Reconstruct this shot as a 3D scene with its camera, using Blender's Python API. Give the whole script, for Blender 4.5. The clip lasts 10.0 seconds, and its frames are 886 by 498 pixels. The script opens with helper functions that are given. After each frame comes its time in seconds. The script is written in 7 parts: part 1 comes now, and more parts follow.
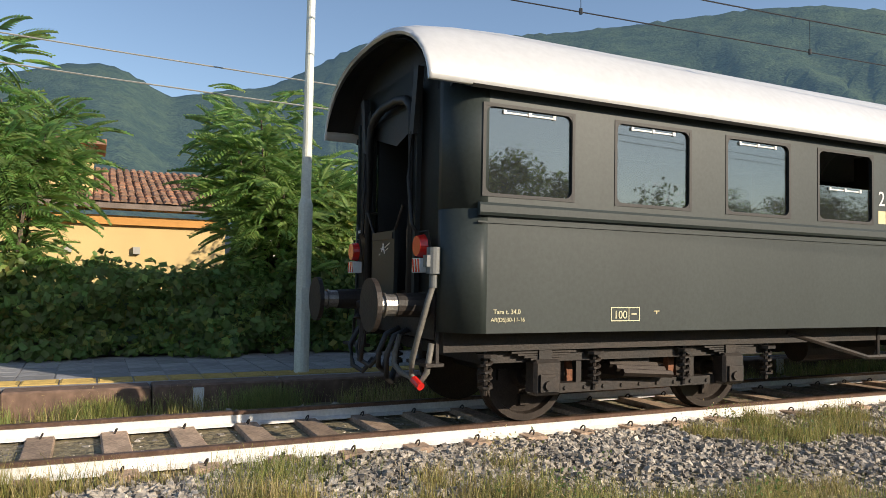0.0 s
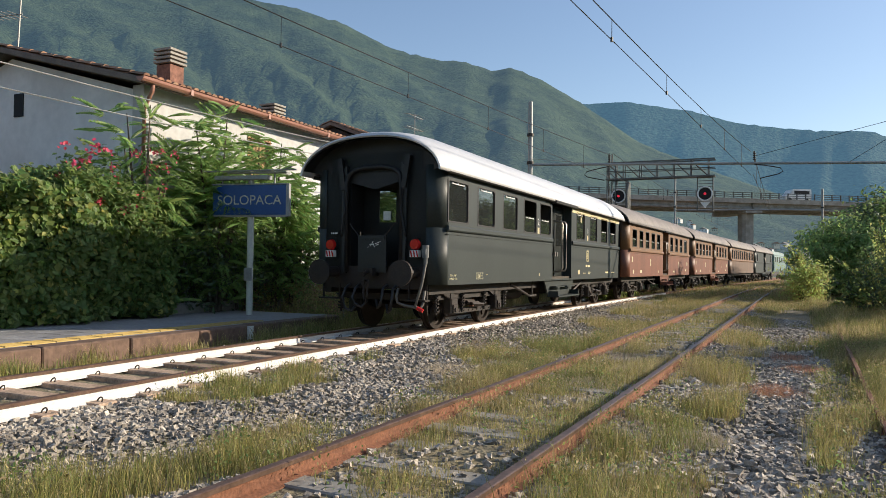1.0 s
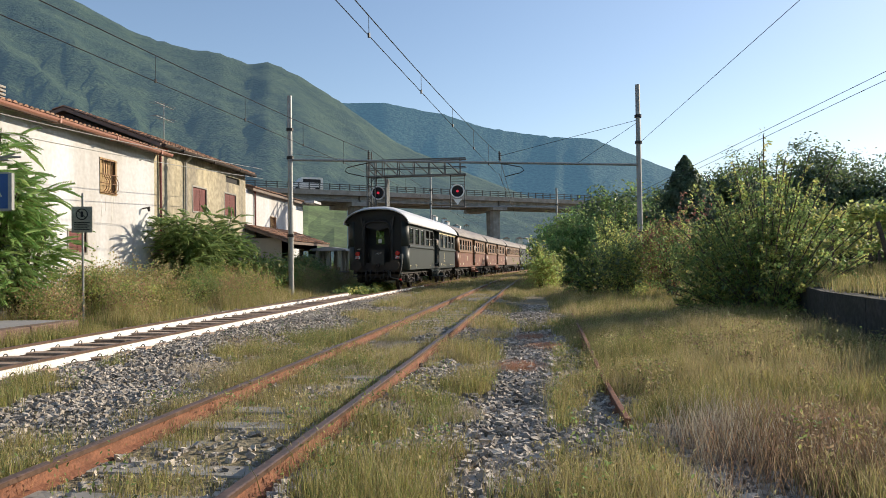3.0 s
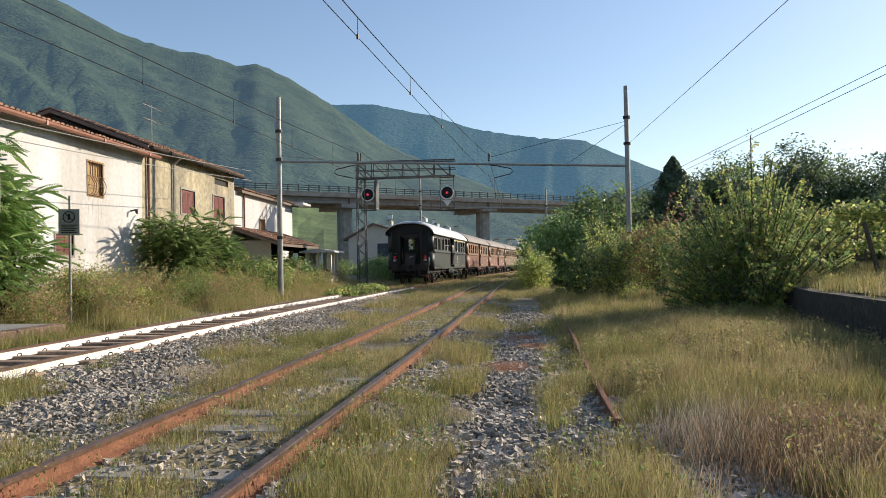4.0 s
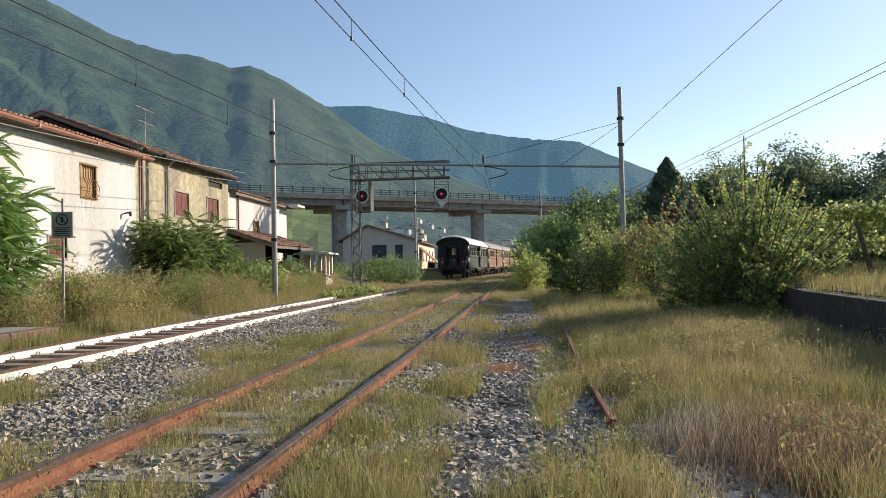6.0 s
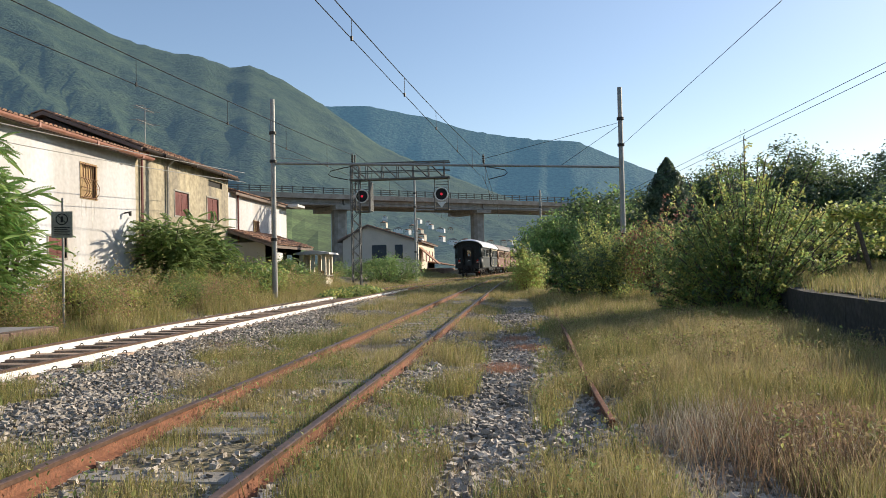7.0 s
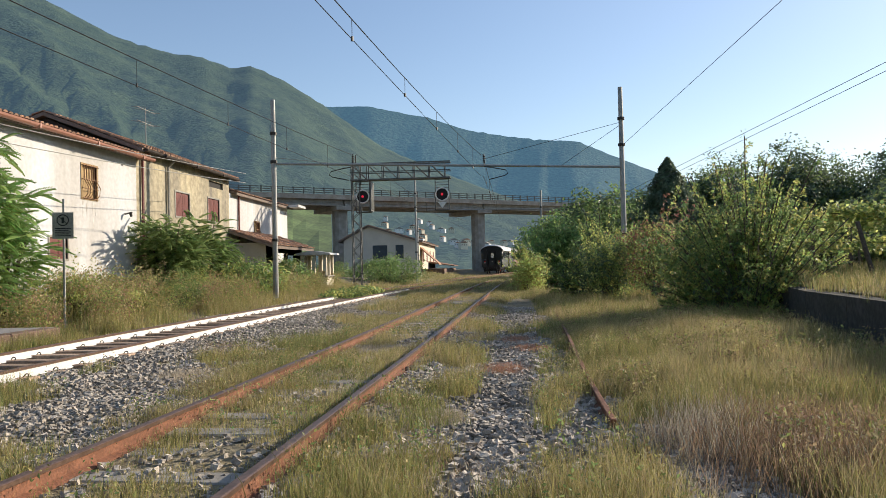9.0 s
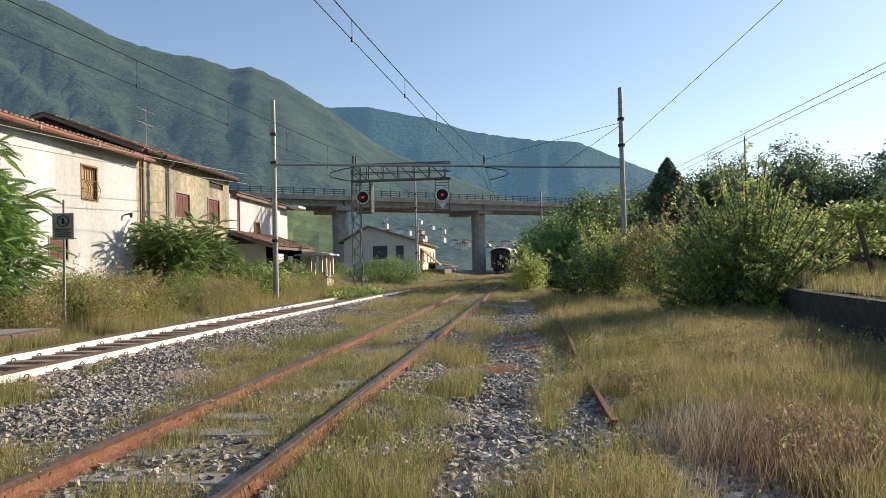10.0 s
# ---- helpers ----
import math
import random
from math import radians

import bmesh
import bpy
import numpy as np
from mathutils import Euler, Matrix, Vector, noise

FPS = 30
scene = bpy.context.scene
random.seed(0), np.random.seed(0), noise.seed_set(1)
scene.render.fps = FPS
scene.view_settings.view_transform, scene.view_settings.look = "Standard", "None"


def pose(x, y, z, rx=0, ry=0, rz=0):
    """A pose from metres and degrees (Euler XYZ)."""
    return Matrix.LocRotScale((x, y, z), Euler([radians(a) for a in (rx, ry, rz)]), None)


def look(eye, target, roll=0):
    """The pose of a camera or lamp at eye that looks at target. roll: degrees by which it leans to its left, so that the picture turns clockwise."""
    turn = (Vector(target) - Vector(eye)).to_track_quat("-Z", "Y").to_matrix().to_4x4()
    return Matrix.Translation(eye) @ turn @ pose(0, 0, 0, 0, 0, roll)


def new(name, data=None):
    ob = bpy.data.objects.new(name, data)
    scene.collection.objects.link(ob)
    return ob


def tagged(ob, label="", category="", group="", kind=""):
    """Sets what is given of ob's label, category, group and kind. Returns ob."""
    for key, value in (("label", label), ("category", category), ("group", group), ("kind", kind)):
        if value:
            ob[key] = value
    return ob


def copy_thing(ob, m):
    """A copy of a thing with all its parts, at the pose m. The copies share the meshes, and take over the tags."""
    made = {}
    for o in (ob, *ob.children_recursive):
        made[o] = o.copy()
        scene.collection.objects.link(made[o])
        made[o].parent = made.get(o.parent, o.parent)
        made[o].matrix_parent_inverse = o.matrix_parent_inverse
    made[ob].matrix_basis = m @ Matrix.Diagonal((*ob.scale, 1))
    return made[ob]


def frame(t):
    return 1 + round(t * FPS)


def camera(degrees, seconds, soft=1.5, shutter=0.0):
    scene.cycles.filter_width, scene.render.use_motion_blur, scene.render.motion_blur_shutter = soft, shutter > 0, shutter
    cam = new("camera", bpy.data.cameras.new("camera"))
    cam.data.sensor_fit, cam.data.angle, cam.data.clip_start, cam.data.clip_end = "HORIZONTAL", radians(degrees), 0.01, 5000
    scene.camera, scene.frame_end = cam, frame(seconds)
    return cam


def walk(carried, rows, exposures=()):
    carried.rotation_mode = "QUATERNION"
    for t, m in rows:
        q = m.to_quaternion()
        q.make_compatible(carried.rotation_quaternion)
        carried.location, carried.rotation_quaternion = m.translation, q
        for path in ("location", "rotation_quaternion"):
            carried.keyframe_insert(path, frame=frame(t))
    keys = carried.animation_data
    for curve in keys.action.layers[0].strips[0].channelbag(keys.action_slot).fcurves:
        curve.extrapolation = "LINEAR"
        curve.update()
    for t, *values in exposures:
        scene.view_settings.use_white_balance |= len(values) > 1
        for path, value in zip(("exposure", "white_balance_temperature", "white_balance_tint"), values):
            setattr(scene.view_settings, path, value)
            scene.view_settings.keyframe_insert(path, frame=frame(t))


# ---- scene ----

# ---------------------------------------------------------------- camera
def aim(eye, yaw, pitch, roll):
    a, p = radians(yaw), radians(pitch)
    way = Vector((math.sin(a) * math.cos(p), math.cos(a) * math.cos(p), math.sin(p)))
    return look(eye, Vector(eye) + way, roll)


cam = camera(63.2, 10.0, soft=0.6, shutter=0.0)
walk(cam, [
    (0, aim((-0.120, 0.080, 1.390), -64.000, 2.450, 1.050)),
    (0.1, aim((-0.100, 0.070, 1.385), -57.500, 2.600, 0.850)),
    (0.2, aim((-0.080, 0.050, 1.380), -51.400, 2.800, 0.900)),
    (0.3, aim((-0.050, 0.030, 1.370), -46.300, 2.850, 1.000)),
    (0.5, aim((0.000, 0.000, 1.350), -37.900, 2.750, 1.150)),
    (0.8, aim((0.000, 0.000, 1.320), -28.400, 1.700, 0.900)),
    (1, aim((0.000, 0.000, 1.300), -24.200, 1.320, 0.650)),
    (1.5, aim((0.000, 0.000, 1.250), -15.900, 0.900, -0.800)),
    (2, aim((0.000, 0.000, 1.220), -9.950, 0.975, -0.700)),
    (2.5, aim((0.000, 0.000, 1.200), -6.750, 1.125, -0.550)),
    (3, aim((0.000, 0.000, 1.200), -5.430, 1.140, -0.810)),
    (4.5, aim((0.000, 0.000, 1.200), -4.467, 1.277, -1.111)),
    (5, aim((0.000, 0.000, 1.200), -4.272, 1.286, -1.226)),
    (5.5, aim((0.000, 0.000, 1.200), -4.187, 1.327, -1.288)),
    (7, aim((0.000, 0.000, 1.200), -4.177, 1.350, -1.216)),
    (7.5, aim((0.000, 0.000, 1.200), -4.168, 1.350, -1.189)),
    (8, aim((0.000, 0.000, 1.200), -4.173, 1.351, -1.180)),
    (8.5, aim((0.000, 0.000, 1.200), -4.173, 1.340, -1.231)),
    (9, aim((0.000, 0.000, 1.200), -4.239, 1.366, -1.324)),
    (9.5, aim((0.000, 0.000, 1.200), -4.241, 1.371, -1.398)),
    (10, aim((0.000, 0.000, 1.200), -4.247, 1.415, -1.351)),
])
# ---------------------------------------------------------------- light
SUN_AZ, SUN_EL = 56.0, 21.0        # degrees from +y towards +x, and above the horizon
world = bpy.data.worlds.new("sky")
scene.world = world
world.use_nodes = True
wn = world.node_tree.nodes
sky = wn.new("ShaderNodeTexSky")
sky.sky_type = "NISHITA"
sky.sun_disc = False
sky.sun_elevation, sky.sun_rotation = radians(SUN_EL + 14), radians(SUN_AZ)
sky.air_density, sky.dust_density, sky.ozone_density = 1.0, 0.6, 1.2
scene.view_settings.exposure = 0.36
wn["Background"].inputs["Strength"].default_value = 0.118
world.node_tree.links.new(sky.outputs[0], wn["Background"].inputs["Color"])
sun = new("sun", bpy.data.lights.new("sun", "SUN"))
sun.data.energy, sun.data.angle, sun.data.color = 5.0, radians(0.6), (1.0, 0.86, 0.68)
sd = Vector((math.sin(radians(SUN_AZ)) * math.cos(radians(SUN_EL)), math.cos(radians(SUN_AZ)) * math.cos(radians(SUN_EL)), math.sin(radians(SUN_EL))))
sun.matrix_world = look(sd * 60, (0, 0, 0))


# ---------------------------------------------------------------- building helpers
def thing(name, label, category, group="", kind="", at=(0, 0, 0), rz=0.0):
    ob = tagged(new(name), label, category, group, kind)
    ob.matrix_basis = pose(*at, 0, 0, rz)
    return ob


def solid(name, bm, material, label="", category="", group="", kind="", smooth=False):
    me = bpy.data.meshes.new(name)
    bm.to_mesh(me)
    bm.free()
    if smooth:
        me.polygons.foreach_set("use_smooth", [True] * len(me.polygons))
    for m in material if isinstance(material, (list, tuple)) else [material]:
        me.materials.append(m)
    return tagged(new(name, me), label, category, group, kind)


def part(name, bm, material, parent, label="", smooth=False):
    ob = solid(name, bm, material, label, smooth=smooth)
    ob.parent = parent
    return ob


def share(name, mesh, parent, m):
    ob = new(name, mesh)
    ob.parent = parent
    ob.matrix_basis = m
    return ob


def box(bm, x0, y0, z0, x1, y1, z1, m=None):
    v = [bm.verts.new((x, y, z)) for z in (z0, z1) for y in (y0, y1) for x in (x0, x1)]
    for f in ((0, 2, 3, 1), (4, 5, 7, 6), (0, 1, 5, 4), (2, 6, 7, 3), (0, 4, 6, 2), (1, 3, 7, 5)):
        bm.faces.new([v[i] for i in f])
    if m is not None:
        bmesh.ops.transform(bm, matrix=m, verts=v)
    return bm


def rod(bm, a, b, r, n=8, r2=None):
    a, b = Vector(a), Vector(b)
    q = (b - a).to_track_quat("Z", "Y").to_matrix()
    r2 = r if r2 is None else r2
    rings = []
    for p, rr in ((a, r), (b, r2)):
        rings.append([bm.verts.new(p + q @ Vector((rr * math.cos(2 * math.pi * i / n), rr * math.sin(2 * math.pi * i / n), 0))) for i in range(n)])
    for i in range(n):
        bm.faces.new((rings[0][i], rings[0][(i + 1) % n], rings[1][(i + 1) % n], rings[1][i]))
    bm.faces.new(rings[0][::-1])
    bm.faces.new(rings[1])
    return bm


def tube(bm, pts, r, n=6):
    """A pipe along a line of points."""
    pts = [Vector(p) for p in pts]
    rings = []
    for i, p in enumerate(pts):
        d = (pts[min(i + 1, len(pts) - 1)] - pts[max(i - 1, 0)]).normalized()
        q = d.to_track_quat("Z", "Y").to_matrix()
        rings.append([bm.verts.new(p + q @ Vector((r * math.cos(2 * math.pi * k / n), r * math.sin(2 * math.pi * k / n), 0))) for k in range(n)])
    for a, b in zip(rings, rings[1:]):
        for k in range(n):
            bm.faces.new((a[k], a[(k + 1) % n], b[(k + 1) % n], b[k]))
    bm.faces.new(rings[0][::-1])
    bm.faces.new(rings[-1])
    return bm


def prism(bm, outline, a, b, axis="y"):
    """An outline pushed from a to b along an axis. The outline's pairs are (x, z) for y, (y, z) for x, (x, y) for z."""
    def at(p, t):
        return {"y": (p[0], t, p[1]), "x": (t, p[0], p[1]), "z": (p[0], p[1], t)}[axis]
    r0 = [bm.verts.new(at(p, a)) for p in outline]
    r1 = [bm.verts.new(at(p, b)) for p in outline]
    n = len(outline)
    for i in range(n):
        bm.faces.new((r0[i], r0[(i + 1) % n], r1[(i + 1) % n], r1[i]))
    bm.faces.new(r0[::-1])
    bm.faces.new(r1)
    bmesh.ops.recalc_face_normals(bm, faces=bm.faces[:])
    return bm


def wall_with_holes(bm, u0, u1, v0, v1, holes, place):
    """A flat sheet in (u, v) with oblong holes; place(u, v) gives the point."""
    holes = [(max(u0, h[0]), min(u1, h[1]), max(v0, h[2]), min(v1, h[3])) for h in holes if h[2] < v1 and h[3] > v0]
    us = sorted({u0, u1, *[h[0] for h in holes], *[h[1] for h in holes]})
    vs = sorted({v0, v1, *[h[2] for h in holes], *[h[3] for h in holes]})
    grid = {}
    for a, b in zip(us, us[1:]):
        for c, d in zip(vs, vs[1:]):
            mu, mv = (a + b) / 2, (c + d) / 2
            if any(h[0] < mu < h[1] and h[2] < mv < h[3] for h in holes):
                continue
            f = []
            for k in ((a, c), (b, c), (b, d), (a, d)):
                if k not in grid:
                    grid[k] = bm.verts.new(place(*k))
                f.append(grid[k])
            bm.faces.new(f)
    return bm


def thicken(bm, t):
    bmesh.ops.recalc_face_normals(bm, faces=bm.faces[:])
    bmesh.ops.solidify(bm, geom=bm.faces[:], thickness=t)
    return bm


# ---------------------------------------------------------------- materials
def mat(name, colour, rough=0.7, metal=0.0, vary=0.25, scale=3.0, grain=40.0, bump=0.15, second=None, amount=0.5, island=0.0, coat=0.0, hue=0.0, streak=False, edge=0.12, coords="Object", bdist=0.02):
    """Painted, mineral or wooden stuff: a base colour with stains at one scale, grain at another, and fine relief."""
    m = bpy.data.materials.new(name)
    m.use_nodes = True
    nt = m.node_tree
    N, L = nt.nodes.new, nt.links.new
    p = nt.nodes["Principled BSDF"]
    p.inputs["Roughness"].default_value, p.inputs["Metallic"].default_value = rough, metal
    p.inputs["Coat Weight"].default_value = coat
    tc = N("ShaderNodeTexCoord")
    mp = N("ShaderNodeMapping")
    L(tc.outputs[coords], mp.inputs[0])
    if streak:
        mp.inputs["Scale"].default_value = (1, 1, 0.12)
    big = N("ShaderNodeTexNoise")
    big.inputs["Scale"].default_value, big.inputs["Detail"].default_value = scale, 6
    L(mp.outputs[0], big.inputs["Vector"])
    fine = N("ShaderNodeTexNoise")
    fine.inputs["Scale"].default_value, fine.inputs["Detail"].default_value = grain, 5
    L(tc.outputs[coords], fine.inputs["Vector"])
    ramp = N("ShaderNodeValToRGB")
    ramp.color_ramp.elements[0].position, ramp.color_ramp.elements[1].position = 0.5 - edge, 0.5 + edge
    L(big.outputs["Fac"], ramp.inputs[0])
    c2 = second or tuple(c * (1 - vary) for c in colour)
    ramp.color_ramp.elements[0].color = (*[a + (b - a) * amount for a, b in zip(colour, c2)], 1) if second else (*c2, 1)
    ramp.color_ramp.elements[1].color = (*colour, 1)
    hsv = N("ShaderNodeHueSaturation")
    L(ramp.outputs[0], hsv.inputs["Color"])
    mr = N("ShaderNodeMapRange")
    mr.inputs["From Min"].default_value, mr.inputs["From Max"].default_value = 0.3, 0.7
    mr.inputs["To Min"].default_value, mr.inputs["To Max"].default_value = 1 - vary, 1 + vary
    L(fine.outputs["Fac"], mr.inputs[0])
    if island:
        geo = N("ShaderNodeNewGeometry")
        oi = N("ShaderNodeObjectInfo")
        add = N("ShaderNodeMath")
        L(geo.outputs["Random Per Island"], add.inputs[0])
        L(oi.outputs["Random"], add.inputs[1])
        fr = N("ShaderNodeMath")
        fr.operation = "FRACT"
        L(add.outputs[0], fr.inputs[0])
        mi = N("ShaderNodeMapRange")
        mi.inputs["To Min"].default_value, mi.inputs["To Max"].default_value = 1 - island, 1 + island
        L(fr.outputs[0], mi.inputs[0])
        mul = N("ShaderNodeMath")
        mul.operation = "MULTIPLY"
        L(mr.outputs[0], mul.inputs[0])
        L(mi.outputs[0], mul.inputs[1])
        L(mul.outputs[0], hsv.inputs["Value"])
        if hue:
            mh = N("ShaderNodeMapRange")
            mh.inputs["To Min"].default_value, mh.inputs["To Max"].default_value = 0.5 - hue, 0.5 + hue
            L(geo.outputs["Random Per Island"], mh.inputs[0])
            L(mh.outputs[0], hsv.inputs["Hue"])
    else:
        L(mr.outputs[0], hsv.inputs["Value"])
    L(hsv.outputs[0], p.inputs["Base Color"])
    if bump:
        b = N("ShaderNodeBump")
        b.inputs["Strength"].default_value, b.inputs["Distance"].default_value = bump, bdist
        L(fine.outputs["Fac"], b.inputs["Height"])
        L(b.outputs[0], p.inputs["Normal"])
    return m


def leafy(name, colour, shine=0.5, through_light=0.35, vary=0.35, hue=0.03):
    """Leaves: two-sided, some light comes through."""
    m = mat(name, colour, rough=shine, vary=0.15, scale=1.2, grain=9.0, bump=0, island=vary, hue=hue)
    nt = m.node_tree
    p = nt.nodes["Principled BSDF"]
    tr = nt.nodes.new("ShaderNodeBsdfTranslucent")
    mx = nt.nodes.new("ShaderNodeMixShader")
    mx.inputs[0].default_value = through_light
    src = p.inputs["Base Color"].links[0].from_socket
    lit = nt.nodes.new("ShaderNodeHueSaturation")
    lit.inputs["Value"].default_value, lit.inputs["Saturation"].default_value = 1.4, 0.86
    nt.links.new(src, lit.inputs["Color"])
    nt.links.new(lit.outputs[0], tr.inputs["Color"])
    nt.links.new(p.outputs[0], mx.inputs[1])
    nt.links.new(tr.outputs[0], mx.inputs[2])
    nt.links.new(mx.outputs[0], nt.nodes["Material Output"].inputs["Surface"])
    return m


def glow(name, colour, strength):
    m = mat(name, colour, rough=0.3, bump=0, vary=0.05)
    p = m.node_tree.nodes["Principled BSDF"]
    p.inputs["Emission Color"].default_value, p.inputs["Emission Strength"].default_value = (*colour, 1), strength
    return m


def glass(name, tint=(0.75, 0.8, 0.78), rough=0.02, alpha=0.35):
    """A dusty pane: part clear, part mirror."""
    m = bpy.data.materials.new(name)
    m.use_nodes = True
    nt = m.node_tree
    p = nt.nodes["Principled BSDF"]
    p.inputs["Base Color"].default_value = (0.42, 0.45, 0.44, 1)
    p.inputs["Metallic"].default_value = 0.9
    p.inputs["Roughness"].default_value = rough
    t = nt.nodes.new("ShaderNodeBsdfTransparent")
    t.inputs[0].default_value = (*tint, 1)
    mx = nt.nodes.new("ShaderNodeMixShader")
    mx.inputs[0].default_value = alpha
    nt.links.new(t.outputs[0], mx.inputs[1])
    nt.links.new(p.outputs[0], mx.inputs[2])
    nt.links.new(mx.outputs[0], nt.nodes["Material Output"].inputs["Surface"])
    return m


M_COACH = mat("grey_green_paint", (0.034, 0.043, 0.040), 0.5, vary=0.12, scale=1.1, grain=30, bump=0.03, streak=True)
M_COACH.node_tree.nodes["Principled BSDF"].inputs["Specular IOR Level"].default_value = 0.35
M_BROWN = mat("red_brown_paint", (0.19, 0.07, 0.04), 0.55, vary=0.2, scale=1.5, grain=25, bump=0.04, streak=True)
M_OCHRE = mat("chestnut_paint", (0.20, 0.10, 0.042), 0.55, vary=0.2, scale=1.5, grain=25, bump=0.04, streak=True)
M_TAUPE = mat("weathered_brown_paint", (0.17, 0.105, 0.07), 0.55, vary=0.2, scale=1.5, grain=25, bump=0.04, streak=True)
M_SILVER = mat("aluminium_roof_paint", (0.66, 0.655, 0.64), 0.40, 0.2, vary=0.05, scale=0.8, grain=12, bump=0.04)
M_ROOFGREY = mat("dusty_grey_roof", (0.24, 0.21, 0.19), 0.7, vary=0.2, scale=1.2, grain=20, bump=0.05)
M_BLACK = mat("sooty_black_steel", (0.016, 0.015, 0.014), 0.6, vary=0.3, scale=4, grain=50, bump=0.1)
M_UNDER = mat("greasy_underframe_steel", (0.017, 0.014, 0.012), 0.6, 0.1, vary=0.4, scale=5, grain=40, bump=0.2, second=(0.040, 0.026, 0.018))
# coach ends, end doors and gangway: a darker tone than the sides
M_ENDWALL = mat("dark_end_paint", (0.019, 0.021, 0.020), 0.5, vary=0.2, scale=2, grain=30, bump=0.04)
M_STEEL = mat("bright_steel", (0.36, 0.34, 0.31), 0.42, 0.8, vary=0.2, scale=8, grain=60, bump=0.06)
M_WHEEL = mat("brown_wheel_steel", (0.04, 0.030, 0.024), 0.5, 0.5, vary=0.3, scale=6, grain=60, bump=0.1)
M_RED = mat("red_lamp_plastic", (0.55, 0.02, 0.015), 0.25, vary=0.05, bump=0)
M_WHITEP = mat("white_paint", (0.75, 0.74, 0.70), 0.5, vary=0.08, bump=0.02)
M_CREAM = mat("cream_paint", (0.68, 0.58, 0.32), 0.5, vary=0.08, bump=0.02)
M_YELLOW = mat("yellow_lettering", (0.66, 0.61, 0.40), 0.5, vary=0.05, bump=0)
M_INSIDE = mat("coach_lining", (0.06, 0.045, 0.03), 0.7, vary=0.2)
M_PANE = glass("coach_glass", (0.42, 0.47, 0.45), 0.02, 0.40)
M_HOSE = mat("rubber_hose", (0.03, 0.03, 0.03), 0.5, vary=0.2)
M_GREYHOSE = mat("grey_hose", (0.14, 0.13, 0.11), 0.6, vary=0.2)
M_SOCKET = mat("grey_socket_paint", (0.15, 0.155, 0.15), 0.55, vary=0.15, bump=0.03)
M_LOCO = mat("pale_green_loco_paint", (0.16, 0.25, 0.23), 0.45, vary=0.15, scale=1.5)
M_BALLAST = mat("limestone_ballast", (0.40, 0.355, 0.295), 0.9, vary=0.3, scale=0.7, grain=18, bump=0.9, island=0.5, bdist=0.04)
M_SOIL = mat("dry_grassy_soil", (0.19, 0.155, 0.085), 0.95, vary=0.45, scale=0.8, grain=14, bump=1.0, second=(0.24, 0.21, 0.14), amount=0.8, bdist=0.06)
M_RAILW = mat("limewashed_rail_side", (0.74, 0.73, 0.70), 0.7, vary=0.1, scale=3, grain=30, bump=0.1, second=(0.60, 0.56, 0.50), amount=0.5)
M_RAILTOP = mat("worn_rail_head", (0.17, 0.105, 0.075), 0.45, 0.4, vary=0.25, scale=6, grain=30, bump=0.05)
M_RUST = mat("rusty_rail", (0.22, 0.092, 0.048), 0.8, 0.1, vary=0.3, scale=7, grain=40, bump=0.3, second=(0.15, 0.06, 0.03), amount=0.8)
M_SLEEPER = mat("old_wood_sleeper", (0.42, 0.30, 0.21), 0.9, vary=0.3, scale=4, grain=30, bump=0.3, island=0.3)
M_CONC = mat("weathered_concrete", (0.33, 0.31, 0.27), 0.85, vary=0.15, scale=1.2, grain=14, bump=0.2, second=(0.2, 0.18, 0.15), amount=0.7)
M_PLATFORM = mat("platform_paving", (0.30, 0.29, 0.29), 0.85, vary=0.15, scale=1.5, grain=14, bump=0.2)
M_BRICKEDGE = mat("brown_platform_kerb", (0.19, 0.12, 0.085), 0.85, vary=0.25, scale=3, grain=14, bump=0.3)
M_TACTILE = mat("yellow_tactile_strip", (0.50, 0.36, 0.12), 0.8, vary=0.15, scale=3, grain=14, bump=0.2)
M_PLASTER = mat("whitewashed_plaster", (0.61, 0.62, 0.63), 0.85, vary=0.09, scale=0.7, grain=7, bump=0.25, second=(0.42, 0.39, 0.35), amount=0.8, streak=True, edge=0.16)
M_PLASTER2 = mat("stained_ochre_plaster", (0.54, 0.465, 0.30), 0.9, vary=0.26, scale=1.1, grain=6, bump=0.3, second=(0.20, 0.18, 0.145), amount=1.0, streak=True, edge=0.2)
M_TILE = mat("clay_roof_tile", (0.33, 0.17, 0.10), 0.85, vary=0.25, scale=3, grain=14, bump=0.3, island=0.35, second=(0.22, 0.15, 0.10), amount=0.8)
M_SHUTTER = mat("oxblood_shutter_paint", (0.15, 0.03, 0.022), 0.6, vary=0.15, bump=0.05)
M_COPPER = mat("brown_gutter_paint", (0.36, 0.17, 0.12), 0.5, vary=0.12, bump=0.03)
M_DARKWOOD = mat("dark_timber", (0.045, 0.032, 0.025), 0.8, vary=0.3, bump=0.2)
M_SOFFIT = mat("weathered_eave_boards", (0.20, 0.155, 0.125), 0.85, vary=0.25, bump=0.15)
# old wall in a near-black tone with uneven patches
M_OLDWALL = mat("blackened_old_wall", (0.060, 0.056, 0.050), 0.95, vary=0.35, scale=1.6, grain=12, bump=0.5, second=(0.045, 0.045, 0.035), amount=0.9)
M_GALV = mat("galvanised_steel", (0.33, 0.33, 0.31), 0.55, 0.4, vary=0.15, scale=3, grain=30, bump=0.05)
M_LATTICE = mat("dull_lattice_steel", (0.13, 0.13, 0.12), 0.6, 0.3, vary=0.2, scale=3, grain=30, bump=0.05)
